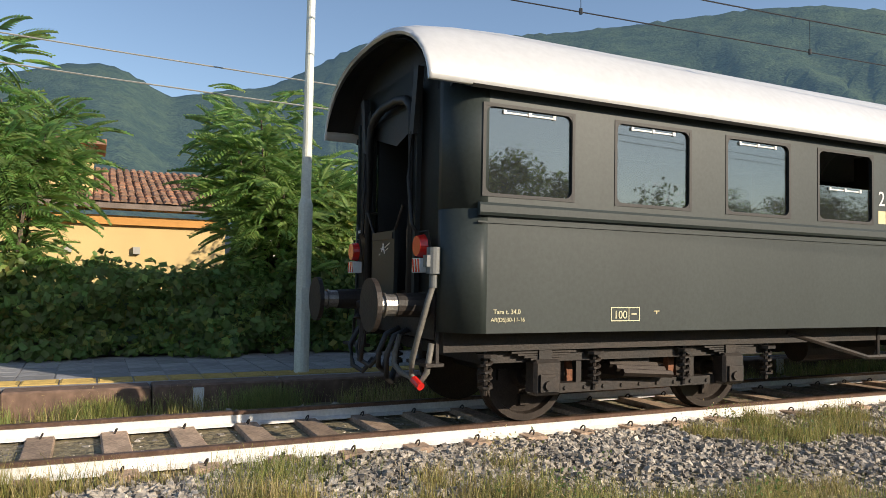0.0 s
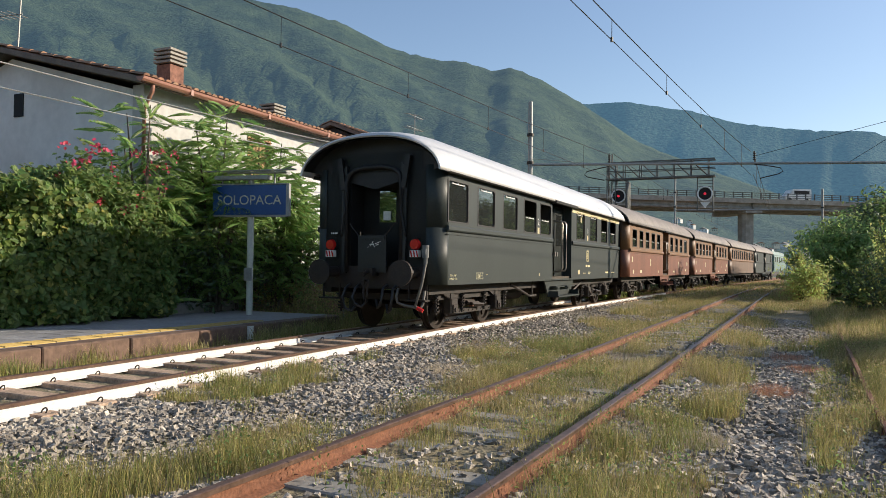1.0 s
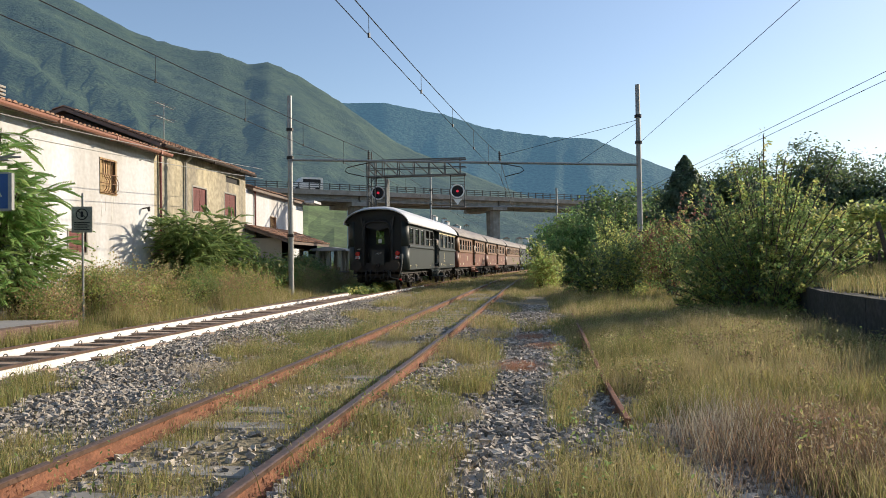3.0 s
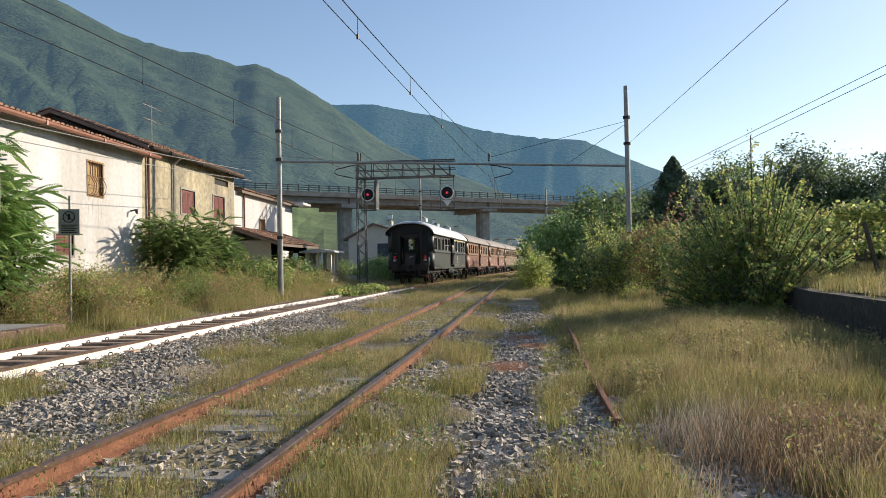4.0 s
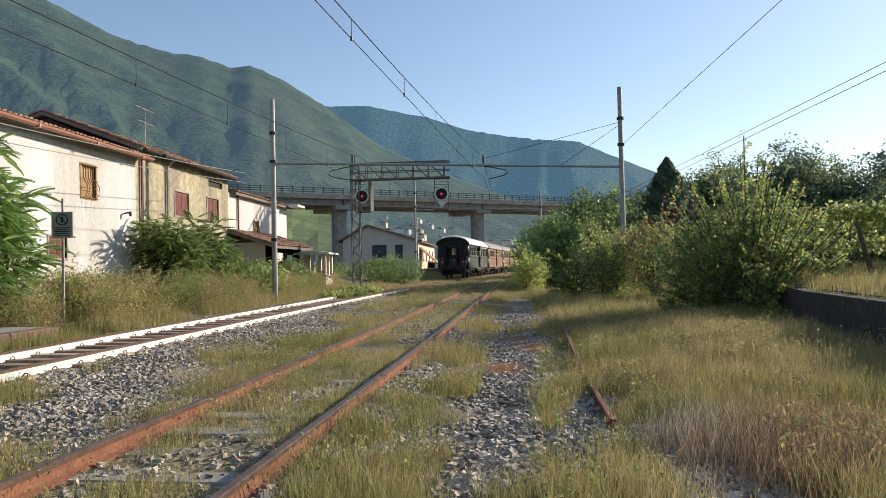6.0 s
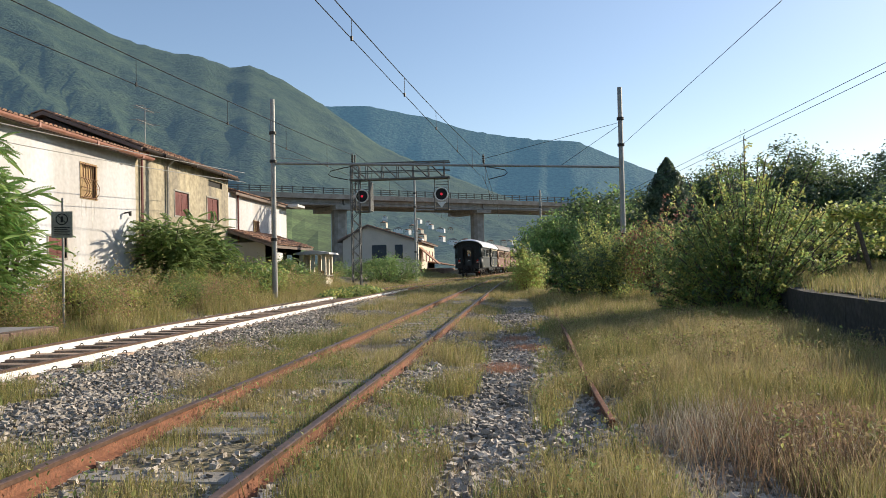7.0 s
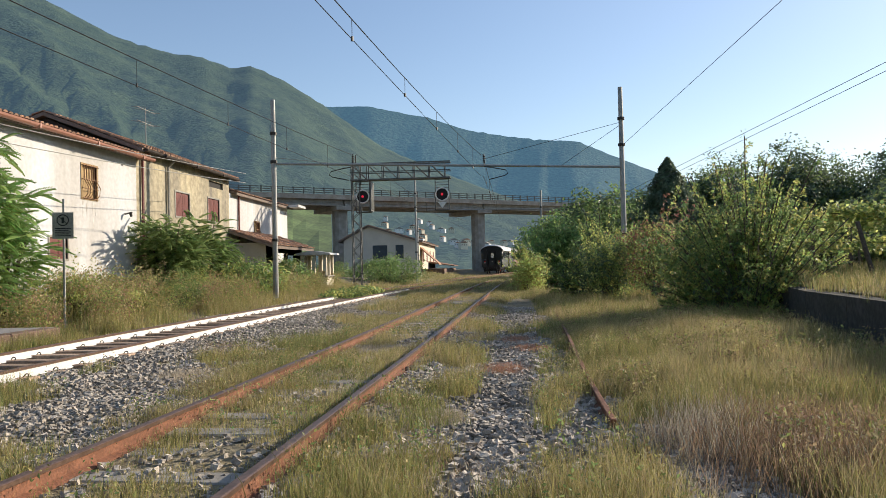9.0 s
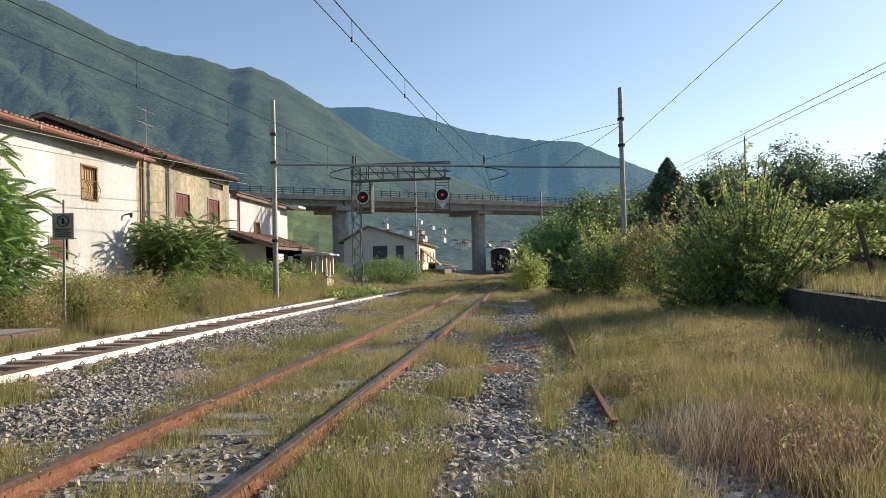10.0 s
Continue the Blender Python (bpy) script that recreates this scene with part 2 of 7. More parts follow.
M_WIRE = mat("weathered_copper_wire", (0.06, 0.06, 0.06), 0.5, 0.6, vary=0.1, bump=0)
M_WIREL = mat("pale_cable", (0.45, 0.44, 0.40), 0.5, 0.3, vary=0.1, bump=0)
M_BLUE = mat("station_blue_enamel", (0.015, 0.075, 0.26), 0.35, vary=0.1, bump=0)
M_DARK = mat("dark_opening", (0.012, 0.012, 0.012), 0.8, vary=0.1, bump=0)
M_YELLOWWALL = mat("warm_yellow_plaster", (0.62, 0.45, 0.20), 0.85, vary=0.1, scale=0.8, bump=0.1)
M_GREYWALL = mat("grey_render", (0.42, 0.40, 0.35), 0.85, vary=0.1, scale=0.8, bump=0.1)
# darker copy of pale_render for the gable, its shade put into the colour
M_BEIGEWALL = mat("shaded_beige_render", (0.56, 0.51, 0.43), 0.85, vary=0.1, scale=0.8, bump=0.1)
M_PALEWALL = mat("pale_render", (0.66, 0.60, 0.47), 0.85, vary=0.1, scale=0.8, bump=0.1)
M_BARK = mat("grey_bark", (0.13, 0.10, 0.075), 0.9, vary=0.3, scale=6, grain=30, bump=0.5)
M_LEAF = leafy("hedge_leaf", (0.170, 0.25, 0.068), through_light=0.52)
M_LEAF2 = leafy("ailanthus_leaf", (0.23, 0.36, 0.095), through_light=0.52)
M_LEAFY = leafy("olive_yellow_leaf", (0.35, 0.39, 0.095), through_light=0.6, hue=0.05)
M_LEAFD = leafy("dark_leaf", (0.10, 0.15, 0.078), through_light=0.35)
M_LEAFR = leafy("rusty_leaf", (0.30, 0.13, 0.085), through_light=0.45, hue=0.02)
M_FLOWER = leafy("pink_flower", (0.65, 0.06, 0.12), hue=0.01)
M_GRASS = leafy("green_grass", (0.215, 0.238, 0.062), 0.6, 0.32, 0.45, 0.04)
M_OLIVE = leafy("olive_grass", (0.315, 0.278, 0.084), 0.6, 0.32, 0.45, 0.03)
M_DRYBROWN = leafy("brown_dry_grass", (0.30, 0.20, 0.115), 0.7, 0.3, 0.4, 0.02)
M_BLEACHED = leafy("bleached_stalk", (0.52, 0.44, 0.32), 0.7, 0.2, 0.3, 0.02)
M_STRAW = leafy("straw_grass", (0.46, 0.375, 0.175), 0.7, 0.28, 0.35, 0.02)
M_REDWEED = leafy("reddish_weed", (0.44, 0.24, 0.15), 0.7, 0.25, 0.3, 0.02)
M_SIGLENS = glow("signal_red_lens", (0.9, 0.02, 0.05), 0.35)

# ---------------------------------------------------------------- the line of the main track and of the siding
LINE_Y = [-45, -10, 8, 16, 26, 36, 47, 57.5, 73, 89, 104, 130, 165, 205]
LINE_X = [-6.0, -6.85, -7.08, -7.0, -6.58, -6.02, -5.3, -4.6, -3.1, -1.5, 0.15, 3.6, 9.2, 17.0]
_fit = np.polynomial.Polynomial.fit(LINE_Y, LINE_X, 6)


def main_x(y):
    return float(_fit(y))


_side = np.polynomial.Polynomial.fit([-6, 0, 4, 8, 16, 40, 70, 95], [-2.75, -2.43, -2.23, -2.02, -1.65, -0.75, 0.9, 2.9], 4)


def siding_x(y):
    """Centre of the rusty siding."""
    return float(_side(y))


RAIL = [(-0.067, -0.15), (0.067, -0.15), (0.067, -0.138), (0.012, -0.115), (0.010, -0.045), (0.034, -0.035), (0.036, -0.006), (0.026, 0.0), (-0.026, 0.0), (-0.036, -0.006), (-0.034, -0.035), (-0.010, -0.045), (-0.012, -0.115), (-0.067, -0.138)]


def sweep_rail(name, fx, off, y0, y1, step, mats, label, z=0.0, size=1.0, head=(4, 5, 6, 7, 8, 9), lean=None):
    bm = bmesh.new()
    ys = list(np.arange(y0, y1, step)) + [y1]
    rings = []
    for y in ys:
        s = (fx(y + 0.5) - fx(y - 0.5))
        c = 1 / math.hypot(1, s)
        dz = lean(y) if lean else 0
        rings.append([bm.verts.new((fx(y) + (off + px * size) * c, y - (off + px * size) * s * c, pz * size + z + dz)) for px, pz in RAIL])
    n = len(RAIL)
    for a, b in zip(rings, rings[1:]):
        for i in range(n):
            f = bm.faces.new((a[i], b[i], b[(i + 1) % n], a[(i + 1) % n]))
            f.material_index = 1 if i in head else 0
    bm.faces.new(rings[0])
    bm.faces.new(rings[-1][::-1])
    return solid(name, bm, mats, label, "rail", kind="structure")


# ---------------------------------------------------------------- ground
def ground_z(x, y):
    """Height of the ballast, grass and soil."""
    z = -0.23 + 0.035 * noise.noise(Vector((x * 0.9, y * 0.9, 0)))
    d = abs(x - main_x(y))
    if y < 60 and d < 3.2:
        k = min(1.0, max(0.0, (3.2 - d) / 1.4))
        z = z * (1 - k) + k * (-0.175 + 0.012 * noise.noise(Vector((x * 3, y * 3, 5))))
    e = abs(x - siding_x(y)) if -6 < y < 95 else 9
    if e < 1.7:
        # the siding lies sunk in stones and soil
        z += 0.085 * min(1.0, (1.7 - e) / 0.8)
    if x > 1.4:
        z += 0.03 * min(3, x - 1.4) + 0.10 * math.exp(-((x - 3.4) / 1.2) ** 2 - ((y - 11.5) / 4.0) ** 2)
    if x < main_x(y) - 2.6:
        z += min(0.75, 0.16 * (main_x(y) - 2.6 - x)) if y > 17 else 0.0
    far = math.hypot(x, y)
    if far > 140:
        z -= min(60, (far - 140) * 0.03)
    return z


def ground():
    bm = bmesh.new()
    xs = [-3800, -1500, -600, -250, -120, -70] + list(np.arange(-45, -16, 2.0)) + list(np.arange(-16, 16, 0.5)) + list(np.arange(16, 46, 2.5)) + [70, 120, 250, 600, 1500, 3800]
    ys = [-3800, -1200, -300, -100, -40] + list(np.arange(-20, 40, 0.5)) + list(np.arange(40, 140, 3.0)) + [160, 200, 260, 400, 700, 1200, 2200, 3800]
    g = [[bm.verts.new((x, y, ground_z(x, y))) for x in xs] for y in ys]
    for j in range(len(ys) - 1):
        for i in range(len(xs) - 1):
            bm.faces.new((g[j][i], g[j][i + 1], g[j + 1][i + 1], g[j + 1][i]))
    return solid("ground", bm, M_SOIL, "dry grassy ground of the station yard", "ground", kind="structure", smooth=True)


ground()


def track(name, label):
    return thing(name, label, "railway track", kind="structure")


main_track = track("main_track", "main line with limewashed rails on timber sleepers")
siding = track("siding_track", "overgrown siding with rusty rails and pale sleepers")
for off in (0.7525, -0.7525):
    for r, parent in ((sweep_rail("rail", main_x, off, -40, 41, 1.0, [M_RAILW, M_RAILTOP], "limewashed white running rail with brown head"), main_track),
                      (sweep_rail("rail", main_x, off, 41, 200, 1.0, [M_RUST, M_RAILTOP], "brown running rail beyond the yard"), main_track),
                      (sweep_rail("rail", siding_x, off * 0.925, -6, 95, 1.0, [M_RUST, M_RAILTOP], "rust-brown siding rail"), siding)):
        r.parent = parent
        r.pop("category")
        r.pop("kind")

# ---------------------------------------------------------------- train
HALF, L2, SILL, EAVE, TOP = 1.42, 7.5, 0.80, 2.90, 3.72
BOGIES = (-5.22, 5.22)
WHEELSETS = []


def text_mesh(words, size, name="lettering"):
    c = bpy.data.curves.new(name, "FONT")
    c.body, c.size, c.extrude, c.align_x = words, size, 0.002, "CENTER"
    tmp = bpy.data.objects.new(name, c)
    scene.collection.objects.link(tmp)
    bpy.context.view_layer.update()
    me = bpy.data.meshes.new_from_object(tmp.evaluated_get(bpy.context.evaluated_depsgraph_get()))
    bpy.data.objects.remove(tmp)
    bpy.data.curves.remove(c)
    return me


def lettering(words, size, material, parent, m, name="lettering", label=""):
    me = text_mesh(words, size, name)
    me.materials.clear()
    me.materials.append(material)
    ob = tagged(new(name, me), label)
    ob.parent = parent
    ob.matrix_basis = m
    return ob


# writing on the side that faces +x
def on_side(y, z, x=HALF + 0.004):
    return Matrix.Translation((x, y, z)) @ Matrix(((0, 0, 1), (1, 0, 0), (0, 1, 0))).to_4x4()


# writing on a face that looks towards -y
def on_back(x, y, z):
    return Matrix.Translation((x, y, z)) @ Matrix(((1, 0, 0), (0, 0, -1), (0, 1, 0))).to_4x4()


def roof_line(x, half=1.5, low=EAVE - 0.02, rise=TOP - EAVE + 0.02):
    return low + rise * max(0.0, 1 - abs(x / half) ** 2.5) ** 0.62


def roof_mesh(bm):
    """An arched roof whose ends roll down and overhang the end walls."""
    n = 22
    xs = [-1.5 * math.cos(math.pi * i / n) for i in range(n + 1)]
    ys = [-L2 - 0.30, -L2 - 0.27, -L2 - 0.12, -L2 + 0.25, -L2 + 0.8, -3, 0, 3, L2 - 0.8, L2 - 0.25, L2 + 0.12, L2 + 0.27, L2 + 0.30]
    drop = [0.17, 0.13, 0.085, 0.035, 0, 0, 0, 0, 0, 0.035, 0.085, 0.13, 0.17]
    g = [[bm.verts.new((x, y, roof_line(x) - d * (max(0.0, 1 - abs(x / 1.5) ** 3)))) for x in xs] for y, d in zip(ys, drop)]
    for a, b in zip(g, g[1:]):
        for i in range(n):
            bm.faces.new((a[i], a[i + 1], b[i + 1], b[i]))
    return thicken(bm, -0.035)


def bogie(coach, y0, detailed):
    bm = bmesh.new()
    for s in (-1, 1):
        x = s * 1.0
        # side frame with dips, and the low equaliser bar
        box(bm, x - 0.05, y0 - 1.75, 0.60, x + 0.05, y0 + 1.75, 0.70)
        box(bm, x - 0.06, y0 - 1.05, 0.30, x + 0.06, y0 + 1.05, 0.39)
        for k in (-1, 1):
            box(bm, x - 0.05, y0 + k * 1.17 - 0.07, 0.33, x + 0.05, y0 + k * 1.17 + 0.07, 0.62)
            box(bm, x - 0.03, y0 + k * 0.72 - 0.03, 0.39, x + 0.03, y0 + k * 0.72 + 0.03, 0.62)
        for k in range(9):
            yy = y0 - 0.9 + k * 0.225
            rod(bm, (x + s * 0.05, yy, 0.345), (x + s * 0.075, yy, 0.345), 0.018, 6)
    box(bm, -0.95, y0 - 0.22, 0.42, 0.95, y0 + 0.22, 0.70)
    box(bm, -0.95, y0 - 1.75, 0.58, 0.95, y0 - 1.63, 0.70)
    box(bm, -0.95, y0 + 1.63, 0.58, 0.95, y0 + 1.75, 0.70)
    fr = part("bogie", bm, M_UNDER, coach, "greasy brown-black steel bogie frame")
    fr.matrix_basis = pose(0, 0, -0.10)
    for s in (-1, 1):
        for k in (-1, 1):
            yy = y0 + k * 1.17
            bm = bmesh.new()
            box(bm, s * 1.0, yy - 0.15, 0.30, s * 1.19, yy + 0.15, 0.63)
            bmesh.ops.bevel(bm, geom=bm.edges[:], offset=0.03, segments=1, affect="EDGES")
            box(bm, s * 1.17, yy - 0.10, 0.34, s * 1.215, yy + 0.10, 0.50)
            rod(bm, (s * 1.19, yy - 0.02, 0.40), (s * 1.24, yy - 0.02, 0.40), 0.045, 8)
            part("axle_box", bm, M_UNDER, fr)
            bm = bmesh.new()
            for i in range(7):
                h = 0.56 - i * 0.068
                box(bm, s * 1.02, yy - h, 0.755 - i * 0.022, s * 1.12, yy + h, 0.772 - i * 0.022)
            box(bm, s * 1.01, yy - 0.07, 0.58, s * 1.135, yy + 0.07, 0.79)
            part("leaf_spring", bm, M_UNDER, fr)
            for q in (-1, 1):
                bm = bmesh.new()
                ys = yy + q * 0.60
                pts = [(s * 1.07 + 0.055 * math.cos(a * 0.8), ys + 0.055 * math.sin(a * 0.8), 0.40 + 0.0085 * a) for a in range(30)]
                tube(bm, pts, 0.017, 5)
                rod(bm, (s * 1.07, ys, 0.66), (s * 1.07, ys, 0.69), 0.10, 10)
                rod(bm, (s * 1.07, ys, 0.32), (s * 1.07, ys, 0.76), 0.022, 6)
                rod(bm, (s * 1.07, ys, 0.38), (s * 1.07, ys, 0.40), 0.07, 8)
                part("coil_spring", bm, M_UNDER, fr, smooth=False)
            bm = bmesh.new()
            prism(bm, [(yy - k * 0.49, 0.30), (yy - k * 0.45, 0.62), (yy - k * 0.53, 0.62), (yy - k * 0.57, 0.30)], s * 0.71, s * 0.79, "x")
            part("brake_shoe", bm, M_RUST, fr, "rust-red brake shoe")
        bm = bmesh.new()
        for i in range(5):
            tube(bm, [(s * (0.72 + 0.11 * i), y0 - 0.30, 0.60 - 0.03 * i), (s * (0.72 + 0.11 * i), y0 + 0.32, 0.56 - 0.03 * i)], 0.04, 6)
        part("transverse_spring", bm, M_WHEEL, fr, "brown nested bolster springs")
    for k in (-1, 1):
        bm = bmesh.new()
        rod(bm, (-1.0, 0, 0), (1.0, 0, 0), 0.07, 10)
        for s in (-1, 1):
            x = s * 0.70
            n = 28
            rings = []
            for px, pr in ((x - s * 0.03, 0.445), (x - s * 0.03, 0.475), (x, 0.475), (x + s * 0.02, 0.455), (x + s * 0.10, 0.45), (x + s * 0.10, 0.385), (x + s * 0.04, 0.37), (x + s * 0.05, 0.15), (x + s * 0.12, 0.12)):
                rings.append([bm.verts.new((px, pr * math.cos(2 * math.pi * i / n), pr * math.sin(2 * math.pi * i / n))) for i in range(n)])
            for a, b in zip(rings, rings[1:]):
                for i in range(n):
                    bm.faces.new((a[i], a[(i + 1) % n], b[(i + 1) % n], b[i]))
            bm.faces.new(rings[0])
            bm.faces.new(rings[-1])
            for i in range(4):
                a = i * math.pi / 2
                box(bm, -0.02, -0.05, 0.2, 0.02, 0.05, 0.3, Matrix.Translation((x + s * 0.06, 0, 0)) @ Matrix.Rotation(a, 4, "X"))
        bmesh.ops.recalc_face_normals(bm, faces=bm.faces[:])
        w = part("wheelset", bm, M_WHEEL, fr, "spoked-rib steel wheelset with a worn bright tread")
        w.matrix_basis = pose(0, y0 + k * 1.17, 0.455)
        WHEELSETS.append((w, y0 + k * 1.17, detailed))
    return fr


def window(coach, s, a, b, z0, z1, opened):
    x = s * HALF
    bm = bmesh.new()
    t = 0.03
    for (u0, u1, v0, v1) in ((a, a + t, z0, z1), (b - t, b, z0, z1), (a + t, b - t, z0, z0 + t), (a + t, b - t, z1 - t, z1)):
        box(bm, x - s * 0.035, u0, v0, x + s * 0.006, u1, v1)
    for u, du in ((a + t, 1), (b - t, -1)):
        for v, dv in ((z0 + t, 1), (z1 - t, -1)):
            # rounded inner corners
            r = 0.07
            arc = [(u + du * r * (1 - math.sin(q)), v + dv * r * (1 - math.cos(q))) for q in np.linspace(0, math.pi / 2, 5)]
            prism(bm, [(u, v)] + arc, x - s * 0.034, x + s * 0.003, "x")
    fr = part("window", bm, M_BLACK, coach)
    bm = bmesh.new()
    top = z0 + (z1 - z0) * 0.50 if opened else z1 - t
    box(bm, x - s * 0.030, a + t, z0 + t, x - s * 0.022, b - t, top)
    pane = part("pane", bm, M_PANE, fr)
    pane.visible_shadow = False
    bm = bmesh.new()
    c = (a + b) / 2
    w = (b - a) * 0.27
    box(bm, x - s * 0.021, c - w, top - 0.045, x - s * 0.010, c + w, top - 0.03)
    for u in (-1, 0, 1):
        box(bm, x - s * 0.021, c + u * w - 0.015, top - 0.05, x - s * 0.004, c + u * w + 0.015, top - 0.015)
    part("handle", bm, M_WHITEP, fr, "pale metal lifting bar")


def coach(name, label, low, up, roof, wins, door, opened, first=None, tail=False, detailed=True, z0=1.97, z1=2.73, far_side=True):
    """A coach on two bogies; y runs forward, the rails are at z = 0."""
    ob = thing(name, label, "railway coach", "coaches of the train")
    for s in (-1, 1):
        x = s * HALF
        holes = [(a, b, z0, z1) for a, b in wins] + ([(door[0], door[1], SILL, EAVE)] if door else [])
        lower, upper = bmesh.new(), bmesh.new()
        belt = 1.86
        wall_with_holes(lower, -L2 + 0.32, L2 - 0.32, SILL, belt, [h for h in holes if h[2] < belt], lambda u, v: (x, u, v))
        wall_with_holes(upper, -L2 + 0.32, L2 - 0.32, belt, EAVE + 0.12, holes, lambda u, v: (x, u, v))
        for bm, m, nm in ((lower, low, "lower_side"), (upper, up, "upper_side")):
            for f in bm.faces:
                f.normal_update()
                if f.normal.x * s < 0:
                    f.normal_flip()
            bmesh.ops.solidify(bm, geom=bm.faces[:], thickness=0.04)
            # the rounded corners belong to the side sheets
            zz = (SILL, belt) if nm == "lower_side" else (belt, EAVE + 0.12)
            for e in (-1, 1):
                out = []
                for i in range(9):
                    a = math.pi / 2 * i / 8
                    out.append((s * (HALF - 0.32 + 0.32 * math.cos(a)), e * (L2 - 0.32 + 0.32 * math.sin(a))))
                inn = [(s * (HALF - 0.32 + 0.28 * math.cos(math.pi / 2 * i / 8)), e * (L2 - 0.32 + 0.28 * math.sin(math.pi / 2 * i / 8))) for i in range(8, -1, -1)]
                prism(bm, out + inn, *zz, axis="z")
            ps = part(nm, bm, m, ob)
            ps.data.polygons.foreach_set("use_smooth", [abs(p.normal.z) < 0.5 and 0.02 < abs(p.normal.x) < 0.999 for p in ps.data.polygons])
        bm = bmesh.new()
        segs = [(-L2 + 0.22, door[0]), (door[1], L2 - 0.22)] if door else [(-L2 + 0.22, L2 - 0.22)]
        for a, b in segs:
            prism(bm, [(x, 1.80), (x + s * 0.035, 1.805), (x + s * 0.05, 1.83), (x + s * 0.05, 1.89), (x + s * 0.03, 1.915), (x, 1.92)], a, b)
            box(bm, x, a, 1.742, x + s * 0.012, b, 1.757)
        part("belt_rail", bm, up if low is not M_COACH else low, ob)
        for i, (a, b) in enumerate(wins):
            if far_side or s > 0:
                window(ob, s, a, b, z0, z1, i in opened)
        if door:
            d0, d1 = door
            mid = (d0 + d1) / 2
            bm = bmesh.new()
            box(bm, x - s * 0.30, d0, SILL, x - s * 0.26, d0 + 0.12, EAVE)
            box(bm, x - s * 0.30, d1 - 0.12, SILL, x - s * 0.26, d1, EAVE)
            box(bm, x - s * 0.26, d0, SILL, x, d0 + 0.03, EAVE)
            box(bm, x - s * 0.26, d1 - 0.03, SILL, x, d1, EAVE)
            box(bm, x - s * 0.30, d0, SILL, x, d1, SILL + 0.04)
            part("door_recess", bm, up, ob)
            for (a, b, g) in ((d0 + 0.12, mid - 0.03, True), (mid + 0.03, d1 - 0.12, True)):
                bm = bmesh.new()
                wall_with_holes(bm, a, b, SILL + 0.04, EAVE - 0.05, [(a + 0.16, b - 0.16, 1.75, 2.62)], lambda u, v: (x - s * 0.24, u, v))
                bmesh.ops.solidify(bm, geom=bm.faces[:], thickness=0.03)
                dr = part("door", bm, up, ob)
                bm = bmesh.new()
                box(bm, x - s * 0.245, a + 0.17, 1.76, x - s * 0.235, b - 0.17, 2.61)
                part("pane", bm, M_PANE, dr).visible_shadow = False
                bm = bmesh.new()
                box(bm, x - s * 0.24, mid - 0.12 if b < mid else mid + 0.06, 1.45, x - s * 0.16, mid - 0.06 if b < mid else mid + 0.12, 1.58)
                part("latch", bm, M_STEEL, dr, "bright steel latch")
            for q in (-0.17, 0.17):
                bm = bmesh.new()
                yq = mid + q
                tube(bm, [(x - s * 0.2, yq, 1.02), (x + s * 0.03, yq, 1.06), (x + s * 0.07, yq, 1.14), (x + s * 0.07, yq, 2.33), (x + s * 0.03, yq, 2.41), (x - s * 0.2, yq, 2.43)], 0.022, 8)
                part("handrail", bm, M_STEEL, ob, "bright steel grab rail", smooth=True)
            bm = bmesh.new()
            prism(bm, [(d0 - 0.42, SILL), (d1 + 0.42, SILL), (d1 + 0.16, 0.50), (d1 + 0.05, 0.36), (d0 - 0.05, 0.36), (d0 - 0.16, 0.50)], x - s * 0.10, x - s * 0.06, "x")
            box(bm, x - s * 0.10, d0 - 0.05, 0.36, x + s * 0.22, d1 + 0.05, 0.40)
            box(bm, x - s * 0.10, d0 + 0.05, 0.62, x + s * 0.12, mid - 0.12, 0.65)
            box(bm, x - s * 0.10, mid + 0.12, 0.62, x + s * 0.12, d1 - 0.05, 0.65)
            for q in (d0 - 0.05, d1 + 0.02):
                box(bm, x - s * 0.06, q, 0.38, x + s * 0.2, q + 0.03, 0.52)
            part("door_steps", bm, low, ob)
            bm = bmesh.new()
            prism(bm, [(x - s * 0.05, EAVE - 0.03), (x + s * 0.14, EAVE - 0.05), (x + s * 0.15, EAVE), (x + s * 0.02, EAVE + 0.10), (x - s * 0.05, EAVE + 0.1)], d0 - 0.05, d1 + 0.15)
            part("door_hood", bm, M_BLACK, ob)
            for e, yb in ((-1, BOGIES[0] + 2.0), (1, BOGIES[1] - 2.0)):
                bm = bmesh.new()
                ye = d0 - 0.5 if e < 0 else d1 + 0.5
                tube(bm, [(s * 1.15, yb, 0.74), (s * 1.15, ye + e * 0.5, 0.42), (s * 1.15, ye, 0.42)], 0.03, 6)
                rod(bm, (s * 1.15, ye + e * 0.3, 0.42), (s * 1.15, ye + e * 0.3, 0.8), 0.025, 6)
                part("truss_rod", bm, M_UNDER, ob)
        if first:
            bm = bmesh.new()
            box(bm, x, first[0], EAVE - 0.155, x + s * 0.006, first[1], EAVE - 0.02)
            part("class_band", bm, M_CREAM, ob, "cream first-class band under the eaves")
        bm = bmesh.new()
        prism(bm, [(x - s * 0.02, EAVE), (s * 1.52, EAVE - 0.035), (s * 1.54, EAVE - 0.01), (s * 1.48, EAVE + 0.03)], -L2 + 0.1, L2 - 0.1)
        part("gutter", bm, M_BLACK, ob)
    bm = bmesh.new()
    roof_mesh(bm)
    rf = part("roof", bm, roof, ob, smooth=False)
    rf.data.polygons.foreach_set("use_smooth", [abs(p.normal.y) < 0.6 for p in rf.data.polygons])
